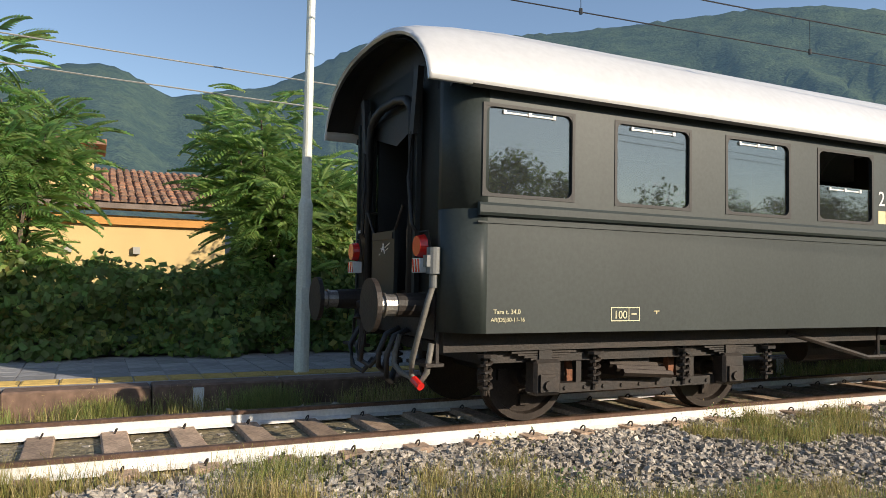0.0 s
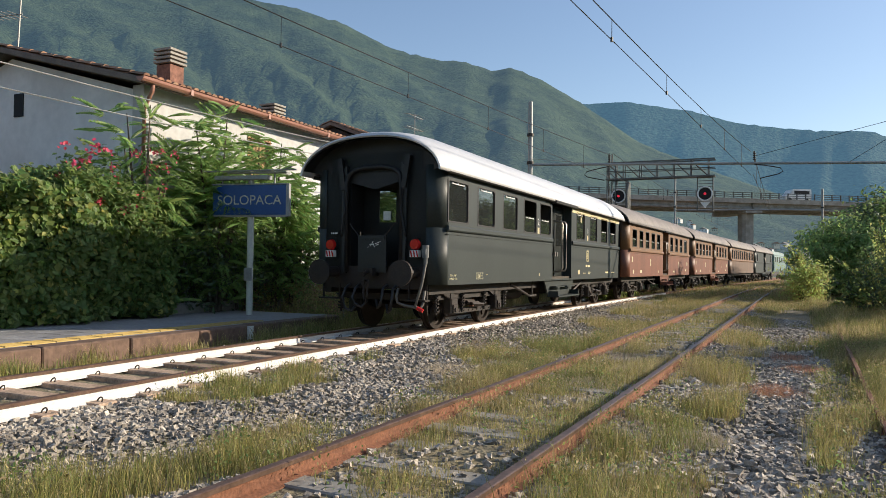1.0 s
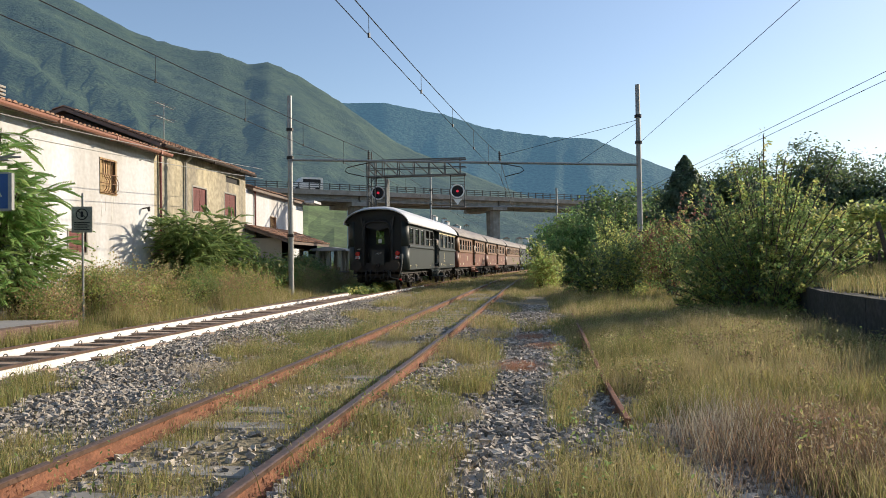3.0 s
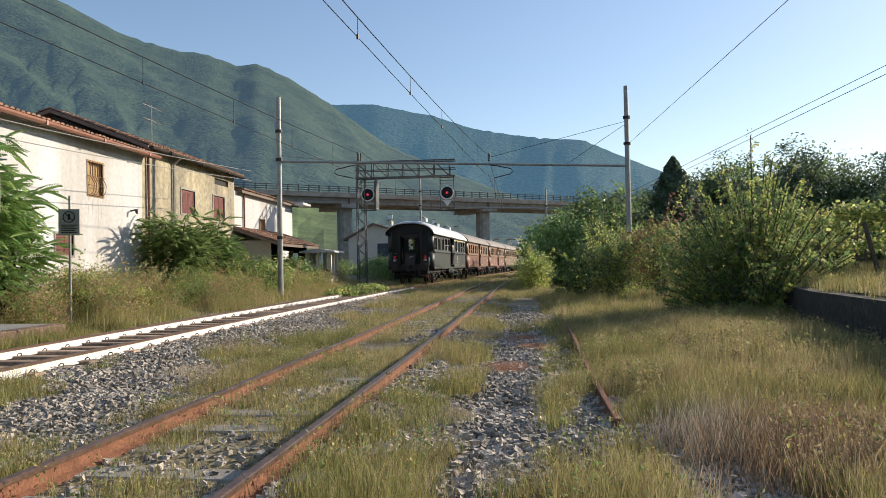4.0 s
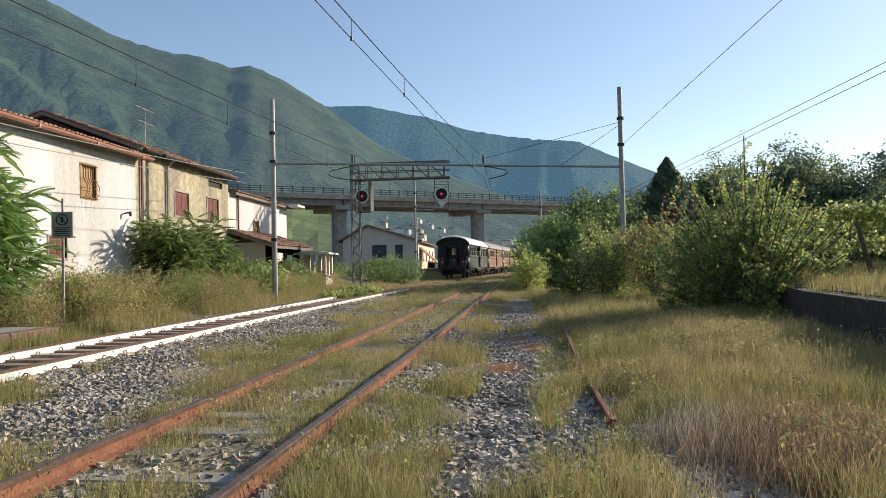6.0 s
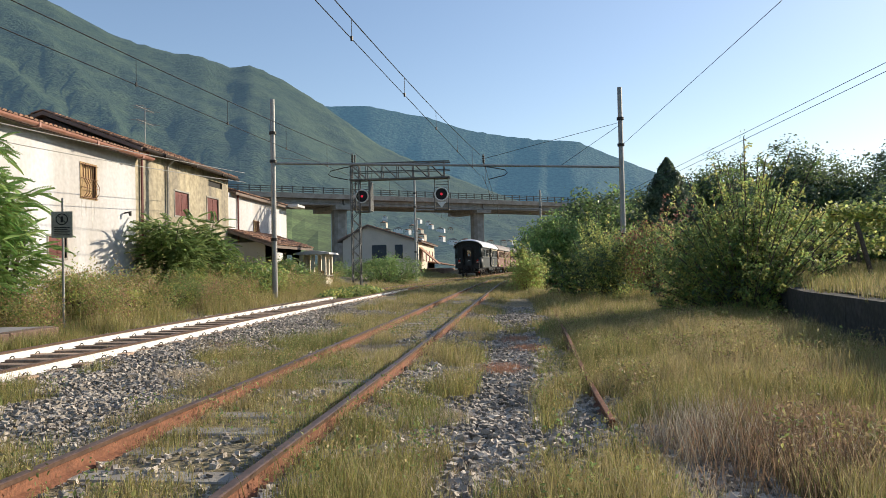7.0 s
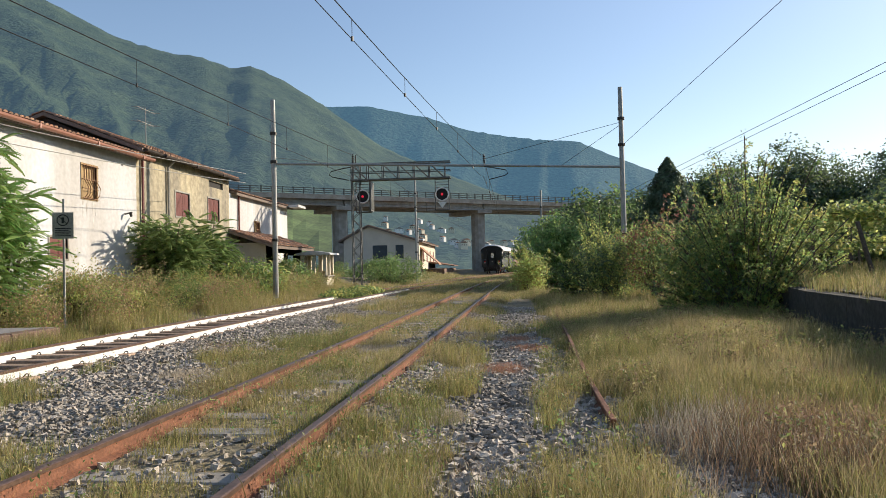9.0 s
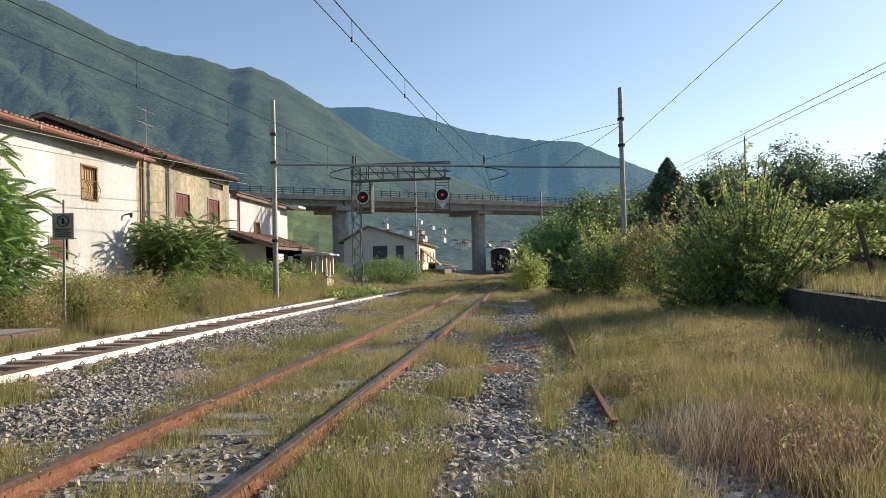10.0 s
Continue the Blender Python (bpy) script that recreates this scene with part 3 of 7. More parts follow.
    # black sheets added under the roof overhangs, to keep the undersides dark
    for e in (-1, 1):
        bm = bmesh.new()
        xs = [-1.46 * math.cos(math.pi * i / 18) for i in range(19)]
        g = [[bm.verts.new((x, e * y, roof_line(x) - 0.045 - d * max(0.0, 1 - abs(x / 1.5) ** 3))) for x in xs] for y, d in ((L2 + 0.29, 0.165), (L2 + 0.12, 0.09), (L2 - 0.03, 0.07))]
        for a, b in zip(g, g[1:]):
            for i in range(18):
                bm.faces.new((a[i], a[i + 1], b[i + 1], b[i]))
        c = bm.verts.new((0, e * (L2 - 0.03), 2.6))
        for i in range(18):
            bm.faces.new((g[2][i], g[2][i + 1], c))
        part("canopy_lining", bm, M_BLACK, rf)
    bm = bmesh.new()
    tube(bm, [(1.5 * c, 0, roof_line(1.5 * c) + 0.004) for c in np.linspace(-0.995, 0.995, 19)], 0.012, 4)
    seam = part("roof_seam", bm, roof, rf)
    seam.matrix_basis = pose(0, -L2 + 0.8, 0)
    for k in range(1, 8):
        share("roof_seam", seam.data, rf, pose(0, -L2 + 0.8 + k * 1.86, 0))
    bm = bmesh.new()
    box(bm, -HALF + 0.05, -L2 + 0.3, SILL + 0.02, HALF - 0.05, L2 - 0.3, SILL + 0.10)
    for y in ((-L2 + 1.7, ) if door is None else (door[0] - 0.05, door[1] + 0.05)):
        box(bm, -HALF + 0.06, y - 0.02, SILL + 0.1, -0.35, y + 0.02, EAVE + 0.1)
        box(bm, 0.35, y - 0.02, SILL + 0.1, HALF - 0.06, y + 0.02, EAVE + 0.1)
    for a, b in wins[:-1]:
        for s in (-1, 1):
            box(bm, s * 0.45, b + 0.12, SILL + 0.1, s * (HALF - 0.08), b + 0.2, 2.0)
    part("interior", bm, M_INSIDE, ob)
    # ends with the gangway
    for e in (-1, 1):
        bm = bmesh.new()
        place = lambda u, v: (u, e * (L2 - 0.02), v)
        wall_with_holes(bm, -HALF + 0.32, HALF - 0.32, SILL, EAVE + 0.05, [(-0.56, 0.56, 1.02, EAVE + 0.03)], place)
        wall_with_holes(bm, -1.0, 1.0, EAVE + 0.05, 3.28, [(-0.56, 0.56, EAVE, 3.02)], place)
        bmesh.ops.solidify(bm, geom=bm.faces[:], thickness=0.04)
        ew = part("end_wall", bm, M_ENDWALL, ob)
        bm = bmesh.new()
        y = e * L2
        box(bm, -0.60, y - e * 0.05, 1.0, -0.56, y - e * 0.55, 3.02)
        box(bm, 0.56, y - e * 0.05, 1.0, 0.60, y - e * 0.55, 3.02)
        box(bm, -0.60, y - e * 0.05, 3.02, 0.60, y - e * 0.55, 3.06)
        box(bm, -0.60, y - e * 0.05, 0.96, 0.60, y - e * 0.55, 1.0)
        part("vestibule", bm, M_BLACK, ob)
        bm = bmesh.new()
        wall_with_holes(bm, -0.40, 0.40, 1.0, 2.95, [(-0.19, 0.19, 2.0, 2.62)], lambda u, v: (u, e * (L2 - 0.50), v))
        wall_with_holes(bm, -0.56, -0.40, 1.0, 3.02, [], lambda u, v: (u, e * (L2 - 0.52), v))
        wall_with_holes(bm, 0.40, 0.56, 1.0, 3.02, [], lambda u, v: (u, e * (L2 - 0.52), v))
        bmesh.ops.solidify(bm, geom=bm.faces[:], thickness=0.03)
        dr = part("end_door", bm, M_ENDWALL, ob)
        bm = bmesh.new()
        box(bm, -0.19, e * (L2 - 0.515), 2.0, 0.19, e * (L2 - 0.505), 2.62)
        part("pane", bm, M_PANE if e < 0 else M_DARK, dr)
        if tail and e < 0:
            bm = bmesh.new()
            box(bm, -0.09, y + 0.482, 2.04, 0.07, y + 0.488, 2.22)
            part("notice", bm, M_WHITEP, dr, "white paper notice behind the pane")
        # gangway frame: an arched tube, and its two stays
        bm = bmesh.new()
        arch = [(-0.60, 1.02), (-0.60, 2.72), (-0.56, 2.88), (-0.44, 2.97), (-0.2, 3.02), (0.2, 3.02), (0.44, 2.97), (0.56, 2.88), (0.60, 2.72), (0.60, 1.02)]
        tube(bm, [(p[0], y + e * 0.05, p[1]) for p in arch], 0.045, 8)
        part("gangway_frame", bm, M_BLACK, ob, smooth=True)
        if not tail and e < 0 or e > 0:
            bm = bmesh.new()
            for i in range(4):
                for (a0, a1, c0, c1) in ((-0.72, -0.60, 0.95, 3.05), (0.60, 0.72, 0.95, 3.05)):
                    box(bm, a0, y + e * (0.02 + i * 0.09), c0, a1, y + e * (0.08 + i * 0.09), c1)
                box(bm, -0.72, y + e * (0.02 + i * 0.09), 3.05, 0.72, y + e * (0.08 + i * 0.09), 3.15)
            part("bellows", bm, M_BLACK, ob)
        for s in (-1, 1):
            x = s * 0.875
            bf = bmesh.new()
            rod(bf, (x, y - e * 0.02, 1.02), (x, y + e * 0.30, 1.02), 0.115, 14, 0.105)
            bu = part("buffer", bf, M_UNDER, ob)
            bf = bmesh.new()
            rod(bf, (x, y + e * 0.30, 1.02), (x, y + e * 0.40, 1.02), 0.095, 14)
            rod(bf, (x, y + e * 0.40, 1.02), (x, y + e * 0.415, 1.02), 0.11, 14)
            rod(bf, (x, y + e * 0.415, 1.02), (x, y + e * 0.50, 1.02), 0.085, 14)
            part("plunger", bf, M_STEEL, bu, "worn bright steel buffer plunger", smooth=False)
            bf = bmesh.new()
            rod(bf, (x, y + e * 0.50, 1.02), (x, y + e * 0.545, 1.02), 0.235, 24)
            part("buffer_head", bf, M_UNDER, bu)
    bm = bmesh.new()
    box(bm, -1.15, -L2 + 0.05, 0.62, -1.0, L2 - 0.05, SILL)
    box(bm, 1.0, -L2 + 0.05, 0.62, 1.15, L2 - 0.05, SILL)
    box(bm, -1.06, -L2, 0.72, 1.06, -L2 + 0.16, 1.14)
    box(bm, -1.06, L2 - 0.16, 0.72, 1.06, L2, 1.14)
    box(bm, -1.1, -L2 + 0.2, 0.70, 1.1, L2 - 0.2, 0.78)
    for y in (-2.4, -1.2, 0.9, 2.6):
        box(bm, -0.8, y, 0.36, -0.1, y + 0.9, 0.7)
    rod(bm, (0.45, -2.2, 0.48), (0.45, -0.9, 0.48), 0.18, 14)
    part("underframe", bm, M_UNDER, ob)
    for y in BOGIES:
        bogie(ob, y, detailed)
    return ob


def tail_fittings(ob):
    """What hangs on the free end of the last coach."""
    y = -L2
    for s in (-1, 1):
        bm = bmesh.new()
        rod(bm, (s * 0.93, y - 0.06, 1.545), (s * 0.93, y - 0.13, 1.545), 0.105, 20, 0.09)
        lm = part("tail_lamp", bm, M_RED, ob, "round red tail lamp")
        bm = bmesh.new()
        box(bm, s * 0.93 - 0.09, y - 0.13, 1.31, s * 0.93 + 0.09, y - 0.03, 1.435)
        part("lamp_body", bm, M_WHITEP, lm, "white lamp box with red stripes")
        bm = bmesh.new()
        for i in range(3):
            x0 = s * 0.93 - 0.085 + i * 0.06
            prism(bm, [(x0, 1.43), (x0 + 0.03, 1.43), (x0 + 0.055, 1.315), (x0 + 0.025, 1.315)], y - 0.134, y - 0.131)
        part("stripe", bm, M_RED, lm)
        bm = bmesh.new()
        tube(bm, [(s * 0.93 - 0.10, y - 0.02, 1.44), (s * 0.93 - 0.10, y - 0.06, 1.68), (s * 0.93 + 0.10, y - 0.06, 1.68), (s * 0.93 + 0.10, y - 0.02, 1.44)], 0.008, 5)
        part("lamp_bracket", bm, M_UNDER, lm)
        # slanting stays of the gangway
        bm = bmesh.new()
        box(bm, -0.05, -0.03, 0, 0.05, 0.03, 0.62, Matrix.Translation((s * 0.66, y - 0.06, 2.60)) @ Matrix.Rotation(radians(s * 9), 4, "Y"))
        tube(bm, [(s * 0.66, y - 0.08, 2.62), (s * 0.62, y - 0.09, 2.2), (s * 0.70, y - 0.08, 1.75), (s * 0.70, y - 0.04, 1.70)], 0.02, 6)
        part("gangway_stay", bm, M_BLACK, ob)
        bm = bmesh.new()
        tube(bm, [(s * 0.5, y + 0.02, 1.95), (s * 0.5, y - 0.09, 1.95), (s * 0.30, y - 0.09, 1.72), (s * 0.12, y - 0.05, 1.62)], 0.014, 6)
        part("safety_bar", bm, M_UNDER, ob)
        bm = bmesh.new()
        prism(bm, [(s * 0.60, 1.0), (s * 0.70, 1.0), (s * 0.72, 3.0), (s * 0.60, 3.08)], y - 0.05, y + 0.0)
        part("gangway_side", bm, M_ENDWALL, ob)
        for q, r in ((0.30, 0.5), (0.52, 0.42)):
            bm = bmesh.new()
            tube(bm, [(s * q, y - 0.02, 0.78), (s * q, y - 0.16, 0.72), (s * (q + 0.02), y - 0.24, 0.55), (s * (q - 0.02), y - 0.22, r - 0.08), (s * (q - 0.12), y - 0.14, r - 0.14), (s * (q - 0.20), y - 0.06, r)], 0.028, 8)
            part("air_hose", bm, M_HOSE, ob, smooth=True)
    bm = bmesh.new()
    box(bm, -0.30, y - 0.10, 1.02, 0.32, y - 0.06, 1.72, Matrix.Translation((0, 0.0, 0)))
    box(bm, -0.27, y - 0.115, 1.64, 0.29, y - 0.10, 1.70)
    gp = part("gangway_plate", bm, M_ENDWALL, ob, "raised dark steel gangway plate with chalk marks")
    bm = bmesh.new()
    for i, (x0, z0, x1, z1) in enumerate(((-0.02, 1.52, 0.04, 1.60), (0.02, 1.60, 0.07, 1.50), (-0.04, 1.55, 0.05, 1.54), (0.08, 1.56, 0.2, 1.60), (0.1, 1.53, 0.16, 1.55), (-0.08, 1.49, -0.06, 1.50))):
        rod(bm, (x0, y - 0.104, z0), (x1, y - 0.104, z1), 0.006, 4)
    part("chalk_mark", bm, M_WHITEP, gp)
    bm = bmesh.new()
    rod(bm, (1.13, y - 0.05, 1.30), (1.13, y - 0.05, 1.53), 0.062, 14)
    rod(bm, (1.13, y - 0.05, 1.18), (1.13, y - 0.05, 1.30), 0.036, 12)
    box(bm, 1.09, y - 0.13, 1.36, 1.17, y - 0.04, 1.46)
    so = part("socket", bm, M_SOCKET, ob, "grey heating and light cable socket")
    bm = bmesh.new()
    tube(bm, [(1.13, y - 0.05, 1.20), (1.13, y - 0.10, 1.05), (1.11, y - 0.16, 0.80), (1.05, y - 0.20, 0.55), (1.00, y - 0.18, 0.42), (1.06, y - 0.12, 0.36), (1.10, y - 0.08, 0.45), (1.12, y - 0.05, 0.70)], 0.028, 8)
    tube(bm, [(0.62, y - 0.14, 0.74), (0.60, y - 0.18, 0.58), (0.64, y - 0.2, 0.47), (0.80, y - 0.2, 0.42), (0.98, y - 0.18, 0.40), (1.06, y - 0.16, 0.36)], 0.026, 8)
    part("heating_cable", bm, M_GREYHOSE, so, "drooping grey heating cable", smooth=True)
    bm = bmesh.new()
    rod(bm, (1.03, y - 0.17, 0.385), (1.14, y - 0.15, 0.335), 0.036, 10)
    part("plug", bm, M_RED, so, "red cable plug")
    bm = bmesh.new()
    box(bm, -0.10, y - 0.22, 0.95, 0.10, y, 1.10)
    tube(bm, [(0, y - 0.2, 1.05), (0, y - 0.34, 1.0), (0, y - 0.36, 0.88), (0, y - 0.26, 0.86)], 0.035, 8)
    tube(bm, [(-0.04, y - 0.28, 0.9), (-0.04, y - 0.3, 0.6), (0, y - 0.3, 0.45), (0.04, y - 0.3, 0.6), (0.04, y - 0.28, 0.9)], 0.022, 6)
    part("coupling", bm, M_UNDER, ob)
    bm = bmesh.new()
    box(bm, -0.98, y - 0.035, 1.74, -0.80, y - 0.03, 1.80)
    pl = part("number_plate", bm, M_DARK, ob)
    bm = bmesh.new()
    for i in range(4):
        box(bm, -0.96 + i * 0.04, y - 0.04, 1.755, -0.935 + i * 0.04, y - 0.036, 1.785)
    part("plate_bar", bm, M_WHITEP, pl)
    for s in (-1, 1):
        bm = bmesh.new()
        box(bm, s * 0.95 - 0.22, y - 0.12, 0.50, s * 0.95 + 0.22, y + 0.05, 0.53)
        box(bm, s * 0.95 - 0.2, y - 0.02, 0.5, s * 0.95 - 0.17, y + 0.01, 0.8)
        box(bm, s * 0.95 + 0.17, y - 0.02, 0.5, s * 0.95 + 0.2, y + 0.01, 0.8)
        part("shunter_step", bm, M_UNDER, ob)


def side_marks(ob, big, small):
    if big:
        lettering("2", 0.24, M_WHITEP, ob, on_side(-1.97, 2.20), label="white class number")
        lettering("1", 0.24, M_WHITEP, ob, on_side(2.83, 2.20), label="white class number")
        lettering("Tara t. 34,0", 0.058, M_YELLOW, ob, on_side(-6.98, 0.965), label="small cream load lettering")
        lettering("AR(DS)30-11-16", 0.050, M_YELLOW, ob, on_side(-6.97, 0.90), label="small cream load lettering")
        lettering("100", 0.105, M_YELLOW, ob, on_side(-5.76, 0.92), label="cream brake weight number")
        bm = bmesh.new()
        for (a, b, c, d) in ((-5.87, -5.53, 0.950, 0.958), (-5.87, -5.53, 1.072, 1.08), (-5.87, -5.862, 0.958, 1.072), (-5.538, -5.53, 0.958, 1.072), (-5.664, -5.656, 0.958, 1.072), (-5.63, -5.57, 1.01, 1.022)):
            box(bm, HALF, a, c - 0.055, HALF + 0.004, b, d - 0.055)
        part("brake_frame", bm, M_YELLOW, ob)
        for (a, b, c, d) in ((-2.03, -1.90, 1.99, 2.14), (2.76, 2.90, 1.99, 2.14), (2.0, 2.1, 2.5, 2.66)):
            bm = bmesh.new()
            box(bm, HALF, a, c, HALF + 0.004, b, d)
            part("class_plate", bm, M_CREAM, ob)
        bm = bmesh.new()
        for (a, b, c, d) in ((2.70, 2.73, 1.36, 1.66), (2.95, 2.98, 1.36, 1.66), (2.73, 2.95, 1.34, 1.37), (2.73, 2.95, 1.65, 1.68), (2.78, 2.82, 1.42, 1.60), (2.86, 2.90, 1.42, 1.60)):
            box(bm, HALF, a, c, HALF + 0.004, b, d)
        part("emblem", bm, M_CREAM, ob, "cream railway emblem in a rounded frame")
        for (a, b, c, d) in ((-5.36, -5.29, 0.985, 0.992), (-5.33, -5.32, 0.96, 0.985), (-1.9, -1.85, 0.93, 1.0), (2.62, 2.82, 1.17, 1.23), (2.88, 3.10, 1.17, 1.23), (1.75, 1.95, 0.95, 1.08), (2.3, 2.6, 0.97, 0.99), (2.9, 3.2, 1.0, 1.02), (2.9, 3.15, 0.95, 0.97), (5.2, 5.6, 0.97, 1.02), (6.1, 6.5, 0.98, 1.0)):
            bm = bmesh.new()
            box(bm, HALF, a, c, HALF + 0.004, b, d)
            part("lettering_bar", bm, M_CREAM, ob)
    if small:
        for (a, b, c, d) in ((-6.7, -6.55, 0.93, 1.08), (-5.4, -5.1, 0.95, 1.07), (-6.9, -6.75, 1.4, 1.6), (-1.6, -1.5, 0.95, 1.05), (-3.4, -3.3, 1.25, 1.55), (3.6, 3.7, 1.2, 1.5), (2.2, 2.5, 0.95, 1.03), (5.8, 6.1, 1.0, 1.1), (6.3, 6.5, 1.3, 1.5)):
            bm = bmesh.new()
            box(bm, HALF, a, c, HALF + 0.004, b, d)
            part("lettering_bar", bm, M_YELLOW, ob, "small yellow markings")


W_GREEN = [(-7.24, -6.29), (-5.84, -4.89), (-4.43, -3.48), (-3.06, -2.11), (-1.83, -0.93), (1.55, 2.5), (3.1, 4.05), (4.55, 5.45), (5.85, 6.75)]
W_BROWN = [(-6.8, -6.05), (-5.55, -4.85), (-4.35, -3.65), (-3.15, -2.45), (-1.95, -1.25), (1.35, 2.05), (2.75, 3.45), (4.15, 4.85), (5.5, 6.3)]
train = []
ob = coach("railway_coach", "grey-green passenger coach with silver roof and tail lamps", M_COACH, M_COACH, M_SILVER, W_GREEN, (-0.85, 1.05), (3, 4, 7, 8), first=(1.1, 7.3), tail=True, z0=1.97, z1=2.78)
tail_fittings(ob)
side_marks(ob, True, False)
train.append((ob, 7.5))
ob = coach("railway_coach", "two-tone brown passenger coach with dusty grey roof", M_BROWN, M_OCHRE, M_ROOFGREY, W_BROWN, (-0.55, 0.9), (0, 1, 2, 3, 4, 5, 6, 7), z0=1.99, z1=2.70)
side_marks(ob, False, True)
train.append((ob, 23.9))
ob2 = copy_thing(ob, pose(0, 0, 0))
tagged(ob2, "faded two-tone brown passenger coach with dusty roof")
train.append((ob2, 40.3))
ob = coach("railway_coach", "older brown coach with a long row of narrow windows", M_TAUPE, M_OCHRE, M_ROOFGREY, [(-7.0 + i * 1.2, -6.3 + i * 1.2) for i in range(12)], None, (), detailed=False)
train.append((ob, 56.7))
ob = coach("baggage_van", "grey-green baggage van with few windows", M_COACH, M_COACH, M_ROOFGREY, [(-6.5, -5.8), (5.6, 6.3)], (-1.0, 1.0), (), detailed=False)
tagged(ob, category="railway van")
train.append((ob, 73.1))


def locomotive():
    ob = thing("electric_locomotive", "pale green electric locomotive with roof equipment", "locomotive")
    bm = bmesh.new()
    prism(bm, [(-1.45, 1.0), (1.45, 1.0), (1.45, 2.9), (1.15, 3.45), (-1.15, 3.45), (-1.45, 2.9)], -6.6, 6.6)
    bmesh.ops.bevel(bm, geom=bm.edges[:], offset=0.12, segments=2, affect="EDGES")
    part("body", bm, M_LOCO, ob)
    for s in (-1, 1):
        for y in (-5.6, -3.6, -1.6, 0.6, 2.6, 4.6):
            bm = bmesh.new()
            box(bm, s * 1.44, y, 2.15, s * 1.465, y + 0.8, 2.75)
            part("window", bm, M_DARK, ob)
    bm = bmesh.new()
    box(bm, -1.2, -7.0, 0.5, 1.2, 7.0, 1.0)
    part("underframe", bm, M_UNDER, ob)
    for y in (-4.4, 4.4):
        bm = bmesh.new()
        for k in (-1.3, 1.3):
            for s in (-1, 1):
                rod(bm, (s * 0.68, y + k, 0.6), (s * 0.82, y + k, 0.6), 0.6, 24)
        box(bm, -1.1, y - 1.9, 0.45, 1.1, y + 1.9, 0.85)
        part("bogie", bm, M_UNDER, ob)
        bm = bmesh.new()
        for s in (-1, 1):
            tube(bm, [(s * 0.5, y - 0.9, 3.55), (s * 0.45, y + 0.9, 3.75), (s * 0.4, y - 0.7, 3.95)], 0.03, 5)
        tube(bm, [(-0.9, y - 0.7, 3.95), (0.9, y - 0.7, 3.95)], 0.03, 5)
        box(bm, -0.7, y - 1.0, 3.44, 0.7, y + 1.0, 3.55)
        part("pantograph", bm, M_UNDER, ob)
    return ob


train.append((locomotive(), 88.9))

# arc length along the main track
_ys = np.arange(-45, 260, 0.25)
_xs = np.array([main_x(min(y, 205)) + (max(0.0, y - 205) * 0.22) for y in _ys])
_s = np.concatenate([[0], np.cumsum(np.hypot(np.diff(_xs), np.diff(_ys)))])
S0 = float(np.interp(7.0, _ys, _s))


def on_line(s):
    return Vector((float(np.interp(s, _s, _xs)), float(np.interp(s, _s, _ys)), 0.0))


# rear end of the train along the line, in metres past the point abreast of y = 7
RUN_T = [0.0, 0.5, 1.0, 1.5, 2.0, 2.5, 3.0, 4.5, 5.5, 7.0, 8.0, 9.0, 10.0]
RUN_S = [-4.02, 0.30, 5.2, 10.5, 15.8, 21.1, 26.4, 42.4, 53.0, 69.0, 79.5, 90.0, 100.5]
_run = np.polynomial.Polynomial.fit(RUN_T, RUN_S, 5)


def run(t):
    return S0 + float(_run(t))


def motions():
    walk(VAN, [(t, BRIDGE_POSE @ pose(u, 2.4, 11.95, 0, 0, 180)) for t, u in ((0, 63.2), (1, 42.5), (1.5, 31.5), (2, 21.8), (3, 1.0), (4.5, -25.0), (7, -55.0), (10, -80.0))])
    for ob, ahead in train:
        ob.scale = (1.03, 1.03, 1.03)
        ahead *= 1.03
        rows = []
        for i in range(41):
            t = i * 0.25
            a, b = on_line(run(t) + ahead - 5.38), on_line(run(t) + ahead + 5.38)
            c = (a + b) / 2
            rows.append((t, pose(c.x, c.y, 0.103 if ob.name[0] != 'e' else 0.0, 0, 0, -math.degrees(math.atan2(b.x - a.x, b.y - a.y)))))
        walk(ob, rows)
    for w, y, near in WHEELSETS:
        if near:
            walk(w, [(i / 30, pose(0, y, 0.455) @ Matrix.Rotation(-(run(i / 30) - run(0)) / 0.469, 4, "X")) for i in range(301)])

# ---------------------------------------------------------------- distance: two ranges of hills, valley and village
RIDGE_1 = [(-180, 3), (-130, 6), (-110, 10), (-95, 13.8), (-92.3, 14.7), (-90, 15.1), (-88.5, 14.9), (-85.1, 13.3), (-82, 14.0), (-78, 14.7), (-75.5, 15.9), (-70.7, 18.4), (-64.4, 18.5), (-61.5, 19.2), (-55, 19.3), (-49, 19.6), (-44.5, 19.8), (-40.6, 19.9), (-36, 19.5), (-32.5, 18.7), (-28.2, 16.9), (-24.5, 16.2), (-22.8, 16.2), (-20.4, 15.4), (-19, 15.7), (-16.5, 14.7), (-13.4, 12.9), (-9, 9.8), (-4, 7.6), (2, 5.2), (8, 4.0), (20, 3.0), (60, 3.5), (120, 4), (180, 3)]
RIDGE_2 = [(-18, 11.0), (-13.5, 12.6), (-10, 12.65), (-5.3, 11.75), (-1.9, 10.65), (0, 10.3), (3, 9.8), (6.5, 9.5), (9.5, 8.1), (12.4, 6.8), (17, 5.0), (24, 3.5)]
HILL_FAR, HILL_NEAR = 2700.0, 380.0


